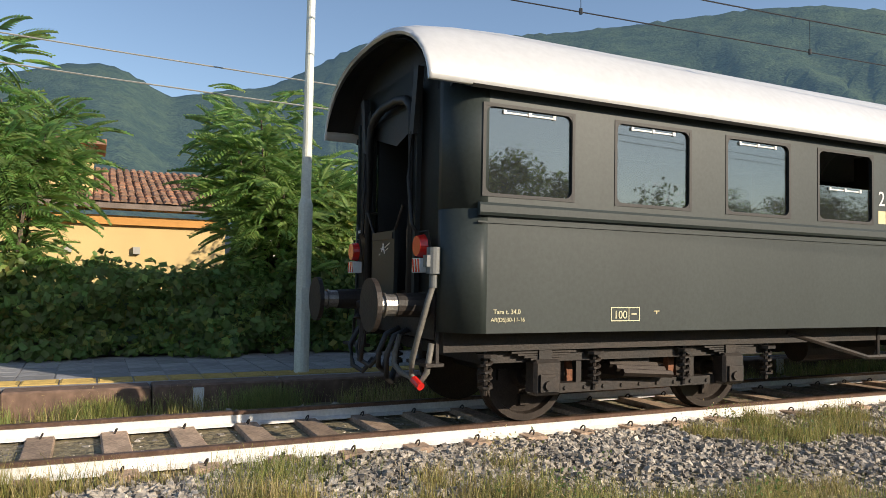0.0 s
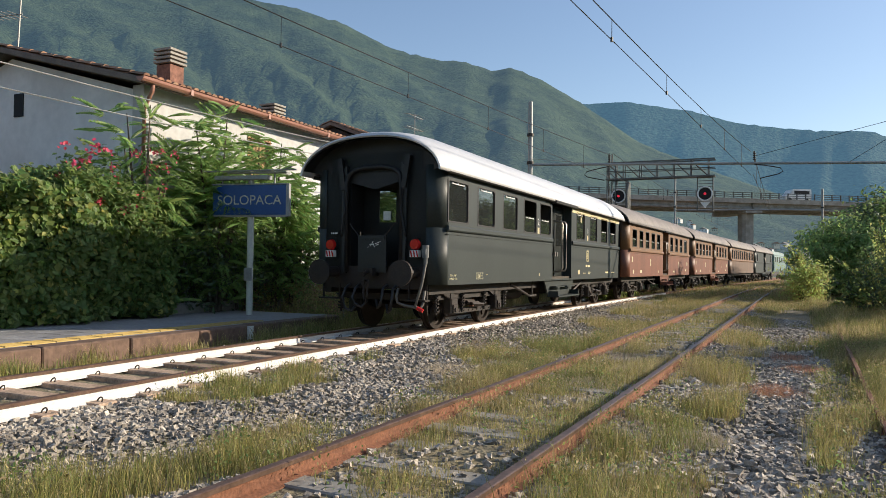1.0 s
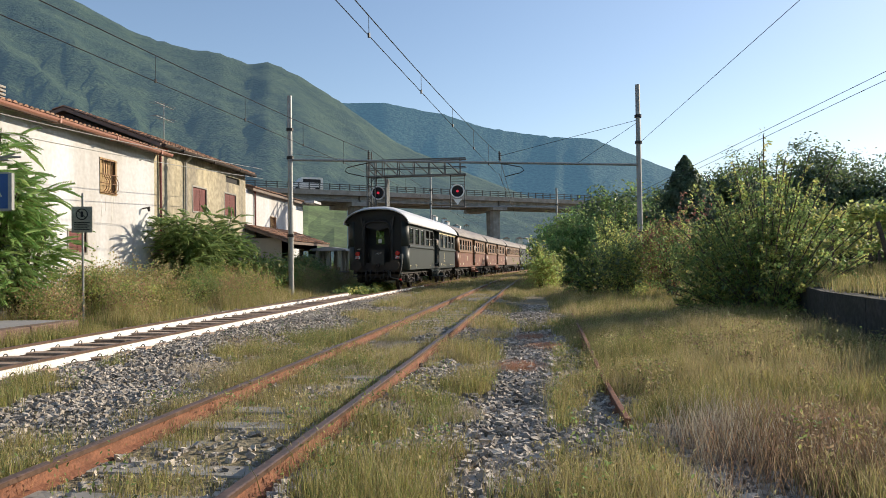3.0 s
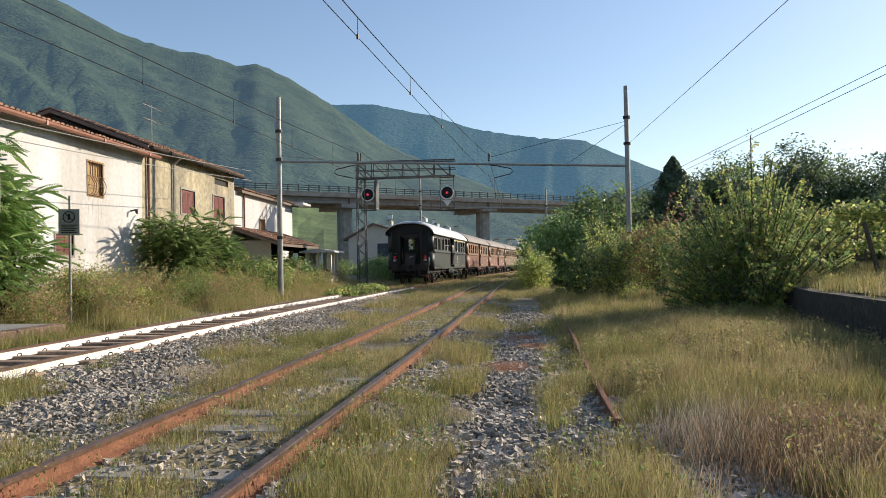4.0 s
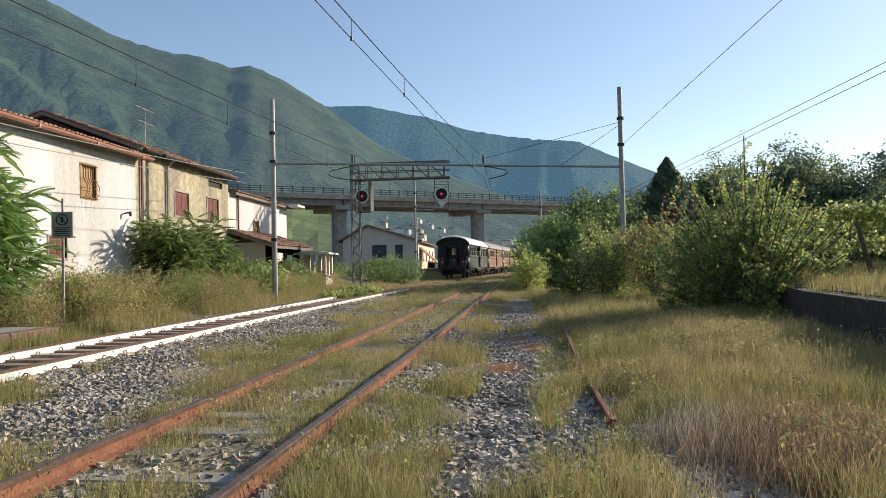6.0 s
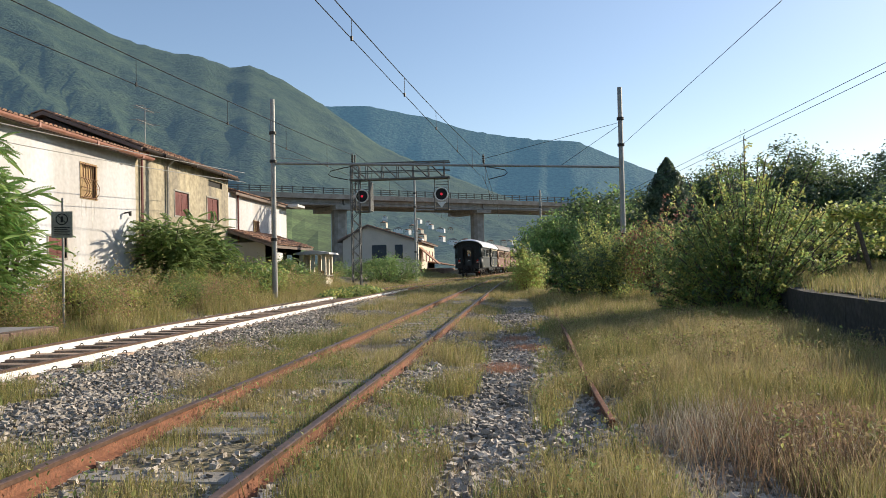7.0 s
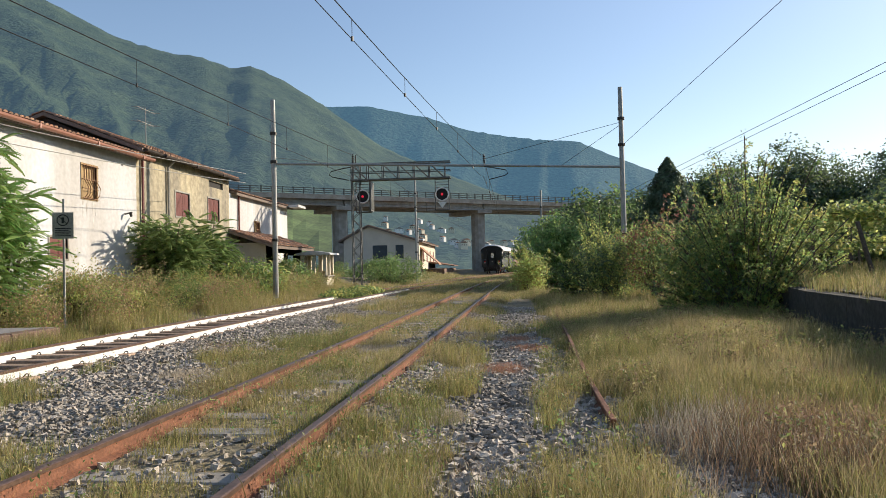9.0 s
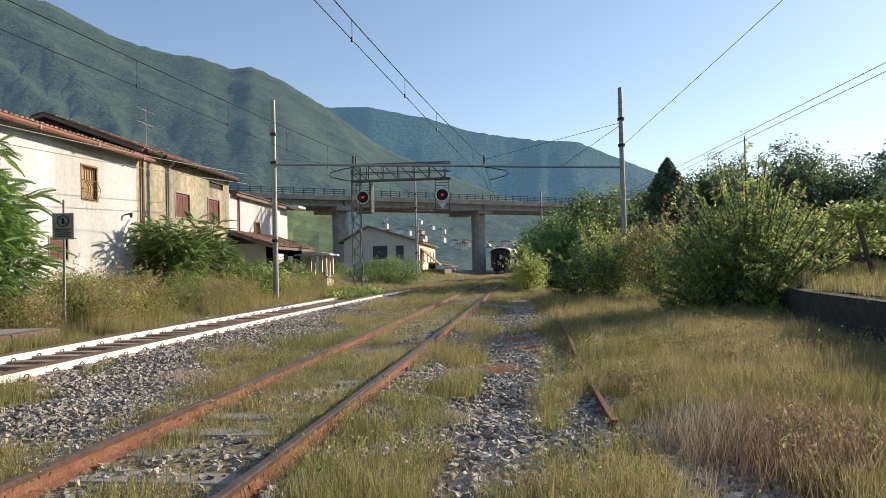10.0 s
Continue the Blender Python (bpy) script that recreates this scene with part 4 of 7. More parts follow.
def hill_z(az, r):
    el = float(np.interp(az, *zip(*RIDGE_1)))
    u = (r - HILL_NEAR) / (HILL_FAR - HILL_NEAR)
    top = math.tan(radians(el)) * HILL_FAR
    z = top * max(0.0, u) ** 1.25 - 10
    w = az + 15 * u + 3 * noise.noise(Vector((az * 0.1, u * 2, 6)))
    ravine = 1.25 * abs(noise.noise(Vector((w * 0.13, u * 1.2, 3)))) + 0.55 * abs(noise.noise(Vector((w * 0.33, u * 2.2, 8)))) + 0.25 * abs(noise.noise(Vector((w * 0.8, u * 4, 2))))
    z -= 0.11 * top * ravine * max(0.0, u) * max(0.0, 1 - u) * 2.0
    z += 0.012 * top * noise.noise(Vector((az * 2.2, u * 14, 1))) * min(1, u * 3)
    return z


def forest(name, colour, second, haze_glow, scale):
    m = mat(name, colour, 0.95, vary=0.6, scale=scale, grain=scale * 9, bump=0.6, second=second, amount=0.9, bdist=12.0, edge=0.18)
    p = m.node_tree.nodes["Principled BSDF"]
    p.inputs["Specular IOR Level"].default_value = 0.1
    # the bluish haze of distance is painted on as emission
    p.inputs["Emission Color"].default_value, p.inputs["Emission Strength"].default_value = (*haze_glow, 1), 1.0
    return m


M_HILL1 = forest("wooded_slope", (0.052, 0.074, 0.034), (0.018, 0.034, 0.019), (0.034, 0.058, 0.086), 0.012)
# the far range glows stronger and bluer: thicker haze painted in
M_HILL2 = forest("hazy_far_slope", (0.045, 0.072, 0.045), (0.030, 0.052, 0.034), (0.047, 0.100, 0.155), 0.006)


def hills():
    bm = bmesh.new()
    azs = list(np.arange(-180, -112, 4)) + list(np.arange(-112, 30, 0.5)) + list(np.arange(30, 181, 5))
    us = [0, 0.02, 0.05] + list(np.arange(0.09, 1.0, 0.035)) + [1.0, 1.06]
    g = []
    for u in us:
        r = HILL_NEAR + (HILL_FAR - HILL_NEAR) * min(u, 1.0)
        row = []
        for a in azs:
            z = hill_z(a, r) if u <= 1 else hill_z(a, HILL_FAR) - 150
            rr = r * (1.05 if u > 1 else 1)
            row.append(bm.verts.new((rr * math.sin(radians(a)), rr * math.cos(radians(a)), z)))
        g.append(row)
    for a, b in zip(g, g[1:]):
        for i in range(len(azs) - 1):
            bm.faces.new((a[i], a[i + 1], b[i + 1], b[i]))
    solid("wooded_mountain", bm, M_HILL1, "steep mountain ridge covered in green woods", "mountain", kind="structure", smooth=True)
    bm = bmesh.new()
    azs = list(np.arange(-18, 24.1, 0.4))
    g = []
    for k in range(16):
        u = k / 15
        row = []
        for a in azs:
            top = math.tan(radians(float(np.interp(a, *zip(*RIDGE_2))))) * 4300
            z = top * u ** 1.1 - 0.25 * top * u * (1 - u) * 2 * abs(noise.noise(Vector((a * 0.3, u, 20)))) + 8 * noise.noise(Vector((a * 3, u * 5, 2)))
            r = 2900 + 1400 * u
            row.append(bm.verts.new((r * math.sin(radians(a)), r * math.cos(radians(a)), z)))
        g.append(row)
    for a, b in zip(g, g[1:]):
        for i in range(len(azs) - 1):
            bm.faces.new((a[i], a[i + 1], b[i + 1], b[i]))
    solid("far_mountain", bm, M_HILL2, "far mountain range behind the valley, blue haze painted as glow", "mountain", kind="structure", smooth=True)


hills()


def village_house(w, d, h, wall, roof):
    ob = thing("village_house", "small pale village house with tiled roof in the valley", "house", "village in the valley")
    bm = bmesh.new()
    box(bm, -w / 2, -d / 2, -4, w / 2, d / 2, h)
    part("wall", bm, wall, ob)
    bm = bmesh.new()
    prism(bm, [(-w / 2 - 0.6, h), (w / 2 + 0.6, h), (0, h + w * 0.22)], -d / 2 - 0.5, d / 2 + 0.5)
    part("roof", bm, roof, ob)
    for i in range(3):
        bm = bmesh.new()
        x = -w / 2 + (i + 0.5) * w / 3
        box(bm, x - 0.6, -d / 2 - 0.05, h * 0.45, x + 0.6, -d / 2 + 0.1, h * 0.75)
        part("window", bm, M_DARK, ob)
    return ob


rng = random.Random(4)
bases = [village_house(12, 9, 7, M_WHITEP, M_TILE), village_house(16, 10, 9, M_PALEWALL, M_TILE), village_house(22, 10, 6, M_WHITEP, M_CONC)]
for i in range(46):
    a = rng.uniform(-9.5, 5.0)
    r = rng.uniform(680, 960)
    m = pose(r * math.sin(radians(a)), r * math.cos(radians(a)), hill_z(a, r) + 2, 0, 0, rng.uniform(-40, 40)) @ Matrix.Scale(0.7, 4)
    if i < 3:
        bases[i].matrix_basis = m
    else:
        copy_thing(bases[i % 3], m)

# a light green field on the slope
bm = bmesh.new()
g = [[bm.verts.new((r * math.sin(radians(a)), r * math.cos(radians(a)), hill_z(a, r) + 1.5)) for a in np.arange(-24, -12.4, 1.0)] for r in (560, 620, 700, 790, 870)]
for a, b in zip(g, g[1:]):
    for i in range(len(a) - 1):
        bm.faces.new((a[i], a[i + 1], b[i + 1], b[i]))
solid("meadow", bm, mat("bright_meadow", (0.10, 0.155, 0.05), 0.9, vary=0.4, scale=0.03, grain=0.3, bump=0), "light green meadow on the valley slope", "meadow", kind="structure")


# ---------------------------------------------------------------- road bridge
def bridge():
    ob = thing("road_bridge", "grey concrete road viaduct with steel railing on piers", "bridge")
    a, b = Vector((-29.2, 100, 0)), Vector((12.9, 130, 0))
    d = (b - a).normalized()
    ang = math.atan2(d.y, d.x)
    ob.matrix_basis = Matrix.Translation(a) @ Matrix.Rotation(ang, 4, "Z")
    bm = bmesh.new()
    box(bm, -90, 0, 11.55, 150, 9.0, 11.95)
    box(bm, -90, -0.35, 11.35, 150, 0.0, 12.05)
    part("deck", bm, M_CONC, ob)
    spans = [-66, -40, -13.5, 8.6, 33.6, 60, 86, 112]
    for x0, x1 in zip(spans, spans[1:]):
        for y in (0.5, 3.2, 5.9, 8.1):
            bm = bmesh.new()
            prism(bm, [(y - 0.35, 10.45), (y + 0.35, 10.45), (y + 0.35, 10.65), (y + 0.12, 10.8), (y + 0.12, 11.25), (y + 0.4, 11.55), (y - 0.4, 11.55), (y - 0.12, 11.25), (y - 0.12, 10.8), (y - 0.35, 10.65)], x0 + 0.15, x1 - 0.15, "x")
            part("girder", bm, M_CONC, ob)
    for x in spans[1:-1]:
        bm = bmesh.new()
        box(bm, x - 1.4, -0.2, 9.85, x + 1.4, 9.0, 10.45)
        part("pier_cap", bm, M_CONC, ob)
        bm = bmesh.new()
        pts = [(x - 1.0, 1.4), (x - 0.6, 1.0), (x + 0.6, 1.0), (x + 1.0, 1.4), (x + 1.0, 2.5), (x + 0.6, 2.9), (x - 0.6, 2.9), (x - 1.0, 2.5)]
        prism(bm, pts, -1.5, 9.85, "z")
        part("pier", bm, M_CONC, ob)
    post = bmesh.new()
    box(post, -0.07, -0.29, 12.05, 0.07, -0.15, 13.0)
    first = part("railing_post", post, M_LATTICE, ob)
    for i in range(1, 70):
        share("railing_post", first.data, ob, Matrix.Translation((-35 + i * 1.55, 0, 0)))
    first.matrix_basis = Matrix.Translation((-35, 0, 0))
    for z in (12.3, 12.6, 12.9):
        bm = bmesh.new()
        box(bm, -90, -0.24, z - 0.05, 150, -0.20, z + 0.05)
        part("rail_bar", bm, M_LATTICE, ob)
    return ob


BRIDGE_POSE = bridge().matrix_basis.copy()


def van():
    ob = thing("white_van", "small white van driving over the road bridge", "van")
    bm = bmesh.new()
    prism(bm, [(-2.4, 0.35), (2.3, 0.35), (2.4, 0.9), (1.5, 1.15), (0.9, 1.95), (-2.3, 2.05), (-2.4, 1.9)], -0.9, 0.9)
    bmesh.ops.bevel(bm, geom=bm.edges[:], offset=0.06, segments=2, affect="EDGES")
    part("body", bm, M_WHITEP, ob)
    for s in (-1, 1):
        bm = bmesh.new()
        box(bm, -2.0, s * 0.89, 1.25, 0.7, s * 0.915, 1.75)
        part("window", bm, M_DARK, ob)
        for x in (-1.5, 1.5):
            bm = bmesh.new()
            rod(bm, (x, s * 0.72, 0.32), (x, s * 0.92, 0.32), 0.32, 16)
            part("wheel", bm, M_DARK, ob)
    return ob


VAN = van()


# ---------------------------------------------------------------- roofs with rows of clay tiles
def tile_roof(parent, x0, x1, y0, y1, z0, z1, near=True, name="roof"):
    """A slope from the eave (x0, z0) to the ridge (x1, z1), tiles in rows along y."""
    L = math.hypot(x1 - x0, z1 - z0)
    ux, uz = (x1 - x0) / L, (z1 - z0) / L
    nx, nz = -uz * (1 if x1 > x0 else -1), abs(ux)
    bm = bmesh.new()
    base = [(x0, z0), (x1, z1), (x1, z1 - 0.14), (x0, z0 - 0.14)]
    prism(bm, base, y0, y1)
    rf = part(name, bm, M_SOFFIT, parent)
    n = int((y1 - y0) / 0.22)
    rows = max(3, int(L / 0.42))
    vs, fs = [], []
    rr = random.Random(int(abs(x0 * 31 + y0 * 7)))
    for i in range(n):
        y = y0 + (i + 0.5) * (y1 - y0) / n
        for j in range(rows):
            a, b = j * L / rows - 0.04, (j + 1) * L / rows + 0.03
            lift = rr.uniform(-0.008, 0.012)
            wob = rr.uniform(-0.015, 0.015)
            k = len(vs)
            for s, hgt in ((a, 0.055), (b, 0.025)):
                for dy, up in ((-0.10, 0.0), (-0.05, 0.055), (0.05, 0.055), (0.10, 0.0)):
                    h = hgt + up + lift
                    vs.append((x0 + ux * s + nx * h, y + dy + wob, z0 + uz * s + nz * h))
            for q in range(3):
                fs.append((k + q, k + q + 1, k + q + 5, k + q + 4))
            fs.append((k, k + 4, k + 7, k + 3))
            fs.append((k, k + 3, k + 2, k + 1))
    me = bpy.data.meshes.new("roof_tiles")
    me.from_pydata(vs, [], fs)
    me.materials.append(M_TILE)
    t = tagged(new("roof_tiles", me), "weathered clay roof tiles", kind="stuff")
    t.parent = rf
    return rf


def gutter(parent, x, y0, y1, z, m=None):
    bm = bmesh.new()
    pts = [(x + 0.115 * math.cos(a), z + 0.115 * math.sin(a)) for a in np.linspace(math.pi, 2 * math.pi, 7)]
    pts += [(x + 0.095, z), (x - 0.095, z)]
    prism(bm, pts, y0, y1)
    for y in np.arange(y0 + 1.5, y1, 3.0):
        box(bm, x - 0.125, y - 0.04, z - 0.13, x + 0.125, y + 0.04, z + 0.01)
    return part("gutter", bm, m or M_COPPER, parent)


def facade_window(parent, x, y0, y1, z0, z1, kind):
    bm = bmesh.new()
    t = 0.07
    for (a, b, c, d) in ((y0 - t, y0, z0 - t, z1 + t), (y1, y1 + t, z0 - t, z1 + t), (y0, y1, z0 - t, z0), (y0, y1, z1, z1 + t)):
        box(bm, x - 0.10, a, c, x + 0.025, b, d)
    w = part("window", bm, M_CONC if kind == "shutter" else M_OCHREWOOD, parent)
    if kind == "shutter":
        mid = (y0 + y1) / 2
        for a, b in ((y0, mid - 0.006), (mid + 0.006, y1)):
            bm = bmesh.new()
            box(bm, x - 0.07, a, z0, x - 0.035, b, z1)
            for k in range(int((z1 - z0 - 0.1) / 0.045)):
                z = z0 + 0.05 + k * 0.045
                box(bm, x - 0.035, a + 0.05, z, x - 0.022, b - 0.05, z + 0.026)
            part("shutter", bm, M_SHUTTER, w, "oxblood louvred shutter")
    else:
        bm = bmesh.new()
        box(bm, x - 0.12, y0, z0, x - 0.09, y1, z1)
        part("pane", bm, M_OCHREWOOD, w)
        bm = bmesh.new()
        for k in range(6):
            y = y0 + (k + 0.5) * (y1 - y0) / 6
            pts = [(x + 0.03, y, z0 - 0.05), (x + 0.16, y, z0 + 0.12), (x + 0.18, y, z0 + 0.35), (x + 0.05, y, z0 + 0.6), (x + 0.04, y, z1 + 0.05)]
            tube(bm, pts, 0.013, 5)
        for z in (z0 - 0.02, z0 + 0.3, z0 + 0.6, z1):
            tube(bm, [(x + 0.04, y0 - 0.04, z), (x + 0.07, y0 - 0.04, z), (x + 0.07, y1 + 0.04, z), (x + 0.04, y1 + 0.04, z)], 0.013, 5)
        part("bulged_grille", bm, M_RUSTPAINT, w, "rusty bulging iron window grille")
    return w


M_STREAK = mat("rust_streaked_limewash", (0.47, 0.43, 0.37), 0.9, vary=0.15, scale=3, grain=9, bump=0.1, second=(0.56, 0.55, 0.53), amount=0.9)
M_OCHREWOOD = mat("yellowed_window_wood", (0.40, 0.26, 0.11), 0.7, vary=0.2, bump=0.1)
M_RUSTPAINT = mat("rusty_grille_paint", (0.32, 0.17, 0.09), 0.7, vary=0.25, bump=0.1)
FX = -13.4                      # the long front beside the line


def front_wall(parent, y0, y1, z0, z1, holes, material, x=FX, name="front_wall"):
    bm = bmesh.new()
    wall_with_holes(bm, y0, y1, z0, z1, holes, lambda u, v: (x, u, v))
    for f in bm.faces:
        f.normal_update()
        if f.normal.x < 0:
            f.normal_flip()
    bmesh.ops.solidify(bm, geom=bm.faces[:], thickness=0.35)
    return part(name, bm, material, parent)


def house_a():
    ob = thing("station_house", "whitewashed house with clay tile roof and brown gutter", "house")
    front_wall(ob, 12.5, 26.0, 0.0, 5.5, [(16.3, 17.2, 3.75, 4.85), (22.45, 23.3, 3.72, 4.78), (20.7, 21.6, 1.7, 2.35)], M_PLASTER)
    bm = bmesh.new()
    prism(bm, [(-22.4, 0), (FX - 0.35, 0), (FX - 0.35, 5.42), (-18.1, 6.6), (-22.4, 5.0)], 12.5, 12.85)
    part("gable_wall", bm, M_GABLE, ob)
    bm = bmesh.new()
    box(bm, -22.4, 12.86, 0, -22.05, 26, 5.0)
    part("back_wall", bm, M_PLASTER, ob)
    bm = bmesh.new()
    box(bm, -17.95, 12.47, 5.05, -17.6, 12.52, 5.65)
    part("attic_opening", bm, M_DARK, ob)
    # television aerial on the gable
    bm = bmesh.new()
    rod(bm, (-17.9, 12.5, 6.7), (-17.8, 12.5, 8.5), 0.025, 6)
    for z in (8.4, 7.75):
        rod(bm, (-19.2, 12.3, z), (-17.75, 12.5, z), 0.016, 5)
        for k in range(7):
            rod(bm, (-19.1 + k * 0.2, 12.0 + k * 0.03, z), (-19.1 + k * 0.2, 12.6 + k * 0.03, z), 0.010, 4)
    part("aerial", bm, M_GALV, ob)
    tile_roof(ob, FX + 0.45, -18.1, 12.0, 26.2, 5.52, 6.82)
    tile_roof(ob, -22.9, -18.1, 12.0, 26.2, 5.0, 6.82)
    gutter(ob, FX + 0.52, 11.9, 26.3, 5.50)
    facade_window(ob, FX, 22.45, 23.3, 3.72, 4.78, "grille")
    facade_window(ob, FX, 16.3, 17.2, 3.75, 4.85, "grille")
    facade_window(ob, FX, 20.7, 21.6, 1.7, 2.35, "shutter")
    for y, w, h in ((22.50, 0.05, 0.75), (22.72, 0.04, 0.55), (23.10, 0.06, 0.95), (23.24, 0.03, 0.6)):
        bm = bmesh.new()
        prism(bm, [(y - w, 3.64), (y + w, 3.64), (y + w * 0.6, 3.64 - h * 0.7), (y, 3.64 - h), (y - w * 0.5, 3.64 - h * 0.8)], FX + 0.001, FX + 0.004, "x")
        part("rust_streak", bm, M_STREAK, ob, "faint rusty streak below the grille")
    bm = bmesh.new()
    tube(bm, [(FX + 0.50, 12.3, 5.45), (FX + 0.48, 12.3, 5.25), (FX + 0.08, 12.45, 4.9), (FX + 0.08, 12.45, 0.3)], 0.05, 8)
    part("downpipe", bm, M_COPPER, ob, smooth=True)
    for x, y, z0, z1 in ((-14.6, 14.5, 5.6, 6.55), (-14.6, 18.9, 5.6, 6.0)):
        bm = bmesh.new()
        box(bm, x - 0.24, y - 0.24, z0, x + 0.24, y + 0.24, z1)
        ch = part("chimney", bm, M_CHIMNEY, ob, "brick chimney with slatted cowl")
        for k in range(4):
            bm = bmesh.new()
            s = 0.30
            box(bm, x - s, y - s, z1 + 0.04 + k * 0.11, x + s, y + s, z1 + 0.10 + k * 0.11)
            part("cowl_slab", bm, M_CONC, ch)
        bm = bmesh.new()
        box(bm, x - 0.2, y - 0.2, z1, x + 0.2, y + 0.2, z1 + 0.42)
        part("flue", bm, M_DARK, ch)
    bm = bmesh.new()
    rod(bm, (FX + 0.02, 25.1, 3.35), (FX + 0.3, 25.1, 3.4), 0.03, 6)
    rod(bm, (FX + 0.24, 25.1, 3.4), (FX + 0.27, 25.1, 3.25), 0.06, 10, 0.04)
    part("wall_lamp", bm, M_UNDER, ob)


def house_b():
    ob = thing("station_house", "stained ochre house with red shutters and tile roof", "house")
    front_wall(ob, 26.0, 35.4, 0.0, 5.85, [(29.3, 30.65, 3.58, 4.6), (32.7, 34.05, 3.6, 4.65), (32.9, 34.6, 5.2, 5.5)], M_PLASTER2)
    bm = bmesh.new()
    prism(bm, [(-20.5, 0), (FX - 0.35, 0), (FX - 0.35, 5.8), (-16.9, 7.15), (-20.5, 6.0)], 26.02, 26.3)
    part("gable_wall", bm, M_DARKWOOD, ob)
    bm = bmesh.new()
    prism(bm, [(-20.5, 0), (FX - 0.35, 0), (FX - 0.35, 5.8), (-16.9, 7.15), (-20.5, 6.0)], 35.1, 35.38)
    part("gable_wall", bm, M_PLASTER2, ob)
    tile_roof(ob, FX + 0.35, -16.9, 25.8, 35.7, 5.86, 7.36)
    tile_roof(ob, -20.9, -16.9, 25.8, 35.7, 6.0, 7.36)
    gutter(ob, FX + 0.42, 25.9, 35.6, 5.84, M_DARKWOOD)
    facade_window(ob, FX, 29.3, 30.65, 3.58, 4.6, "shutter")
    facade_window(ob, FX, 32.7, 34.05, 3.6, 4.65, "shutter")
    for y in (26.35, 28.5):
        bm = bmesh.new()
        tube(bm, [(FX + 0.4, y, 5.8), (FX + 0.08, y, 5.5), (FX + 0.08, y, 0.4)], 0.055, 8)
        part("downpipe", bm, M_SHUTTER if y < 27 else M_CONC, ob)
    bm = bmesh.new()
    box(bm, FX - 0.2, 32.9, 5.2, FX - 0.1, 34.6, 5.5)
    part("vent_opening", bm, M_DARK, ob)
    # television aerial on the roof
    bm = bmesh.new()
    rod(bm, (-15.5, 31, 6.6), (-15.5, 31, 8.6), 0.02, 6)
    for z in (8.5, 7.9):
        rod(bm, (-15.5, 30.2, z), (-15.5, 31.9, z), 0.012, 5)
        for k in range(6):
            rod(bm, (-15.8, 30.3 + k * 0.3, z), (-15.2, 30.3 + k * 0.3, z), 0.008, 4)
    part("aerial", bm, M_GALV, ob)


def house_c():
    ob = thing("station_house", "low whitewashed house with tile roof and lean-to", "house")
    front_wall(ob, 35.4, 45.5, 0.0, 5.15, [(39.2, 40.0, 2.9, 3.9)], M_PLASTER)
    bm = bmesh.new()
    prism(bm, [(-19, 0), (FX - 0.35, 0), (FX - 0.35, 5.1), (-16.5, 6.0), (-19, 5.2)], 45.2, 45.5)
    part("gable_wall", bm, M_PLASTER, ob)
    tile_roof(ob, FX + 0.3, -16.5, 35.7, 45.8, 5.2, 6.2)
    facade_window(ob, FX, 39.2, 40.0, 2.9, 3.9, "grille")
    bm = bmesh.new()
    box(bm, FX + 0.36, 44.6, 5.15, FX + 1.0, 46.3, 5.3)
    part("eave_slab", bm, M_PLASTER, ob)
    bm = bmesh.new()
    tube(bm, [(FX + 0.07, 36.6, 5.1), (FX + 0.07, 36.6, 0.4)], 0.05, 8)
    part("downpipe", bm, M_SHUTTER, ob)


def shed():
    """Lean-to and little arched booth at the end of the row."""
    ob = thing("lean_to_shed", "ruinous lean-to shed with tiled roof and arched booth", "shed", at=(0, -5.2, 0))
    bm = bmesh.new()
    wall_with_holes(bm, 40.8, 47.5, 0.0, 2.45, [(42.6, 43.8, 0.0, 2.1), (44.6, 45.6, 0.7, 2.0)], lambda u, v: (-11.6, u, v))
    bmesh.ops.solidify(bm, geom=bm.faces[:], thickness=0.25)
    box(bm, FX, 40.8, 0, -11.6, 41.0, 2.6)
    part("wall", bm, M_GREYWALL, ob)
    tile_roof(ob, -11.0, FX, 40.4, 48.0, 2.42, 3.25)
    bm = bmesh.new()
    booth_body = bmesh.new()
    box(booth_body, -11.1, 45.3, -0.3, -9.6, 47.1, 0.75)
    bo = part("booth", booth_body, M_PALEWALL, ob, "stained plaster base of the booth")
    for x in (-11.1, -10.45, -9.8):
        for y in (45.3, 46.1, 46.9):
            if x == -10.45 and y == 46.1:
                continue
            bm = bmesh.new()
            box(bm, x, y, 0.75, x + 0.2, y + 0.2, 2.0)
            part("pillar", bm, M_PALEWALL, bo)
    bm = bmesh.new()
    box(bm, -11.2, 45.2, 0.75, -9.5, 47.2, 0.83)
    part("sill", bm, M_CONC, bo)
    bm = bmesh.new()
    prism(bm, [(-11.4, 2.0), (-9.3, 2.0), (-9.35, 2.1), (-10.35, 2.24), (-11.3, 2.1)], 45.0, 47.4)
    part("booth_roof", bm, M_PLASTER, bo, "pale slab roof of the booth")
    for x, y in ((-9.75, 45.4), (-9.75, 46.3)):
        bm = bmesh.new()
        rod(bm, (x, y, 0.83), (x, y, 1.08), 0.10, 10, 0.14)
        part("flower_pot", bm, M_TILE, bo, "clay flower pot")


# gable render brightened in colour to offset the shade on that wall
M_GABLE = mat("pale_lavender_render", (0.76, 0.73, 0.70), 0.9, vary=0.06, scale=0.5, grain=5, bump=0.1, second=(0.62, 0.59, 0.56), amount=0.8)
M_CHIMNEY = mat("old_brick", (0.27, 0.13, 0.09), 0.9, vary=0.3, scale=4, grain=12, bump=0.3)
house_a()
house_b()
house_c()
shed()


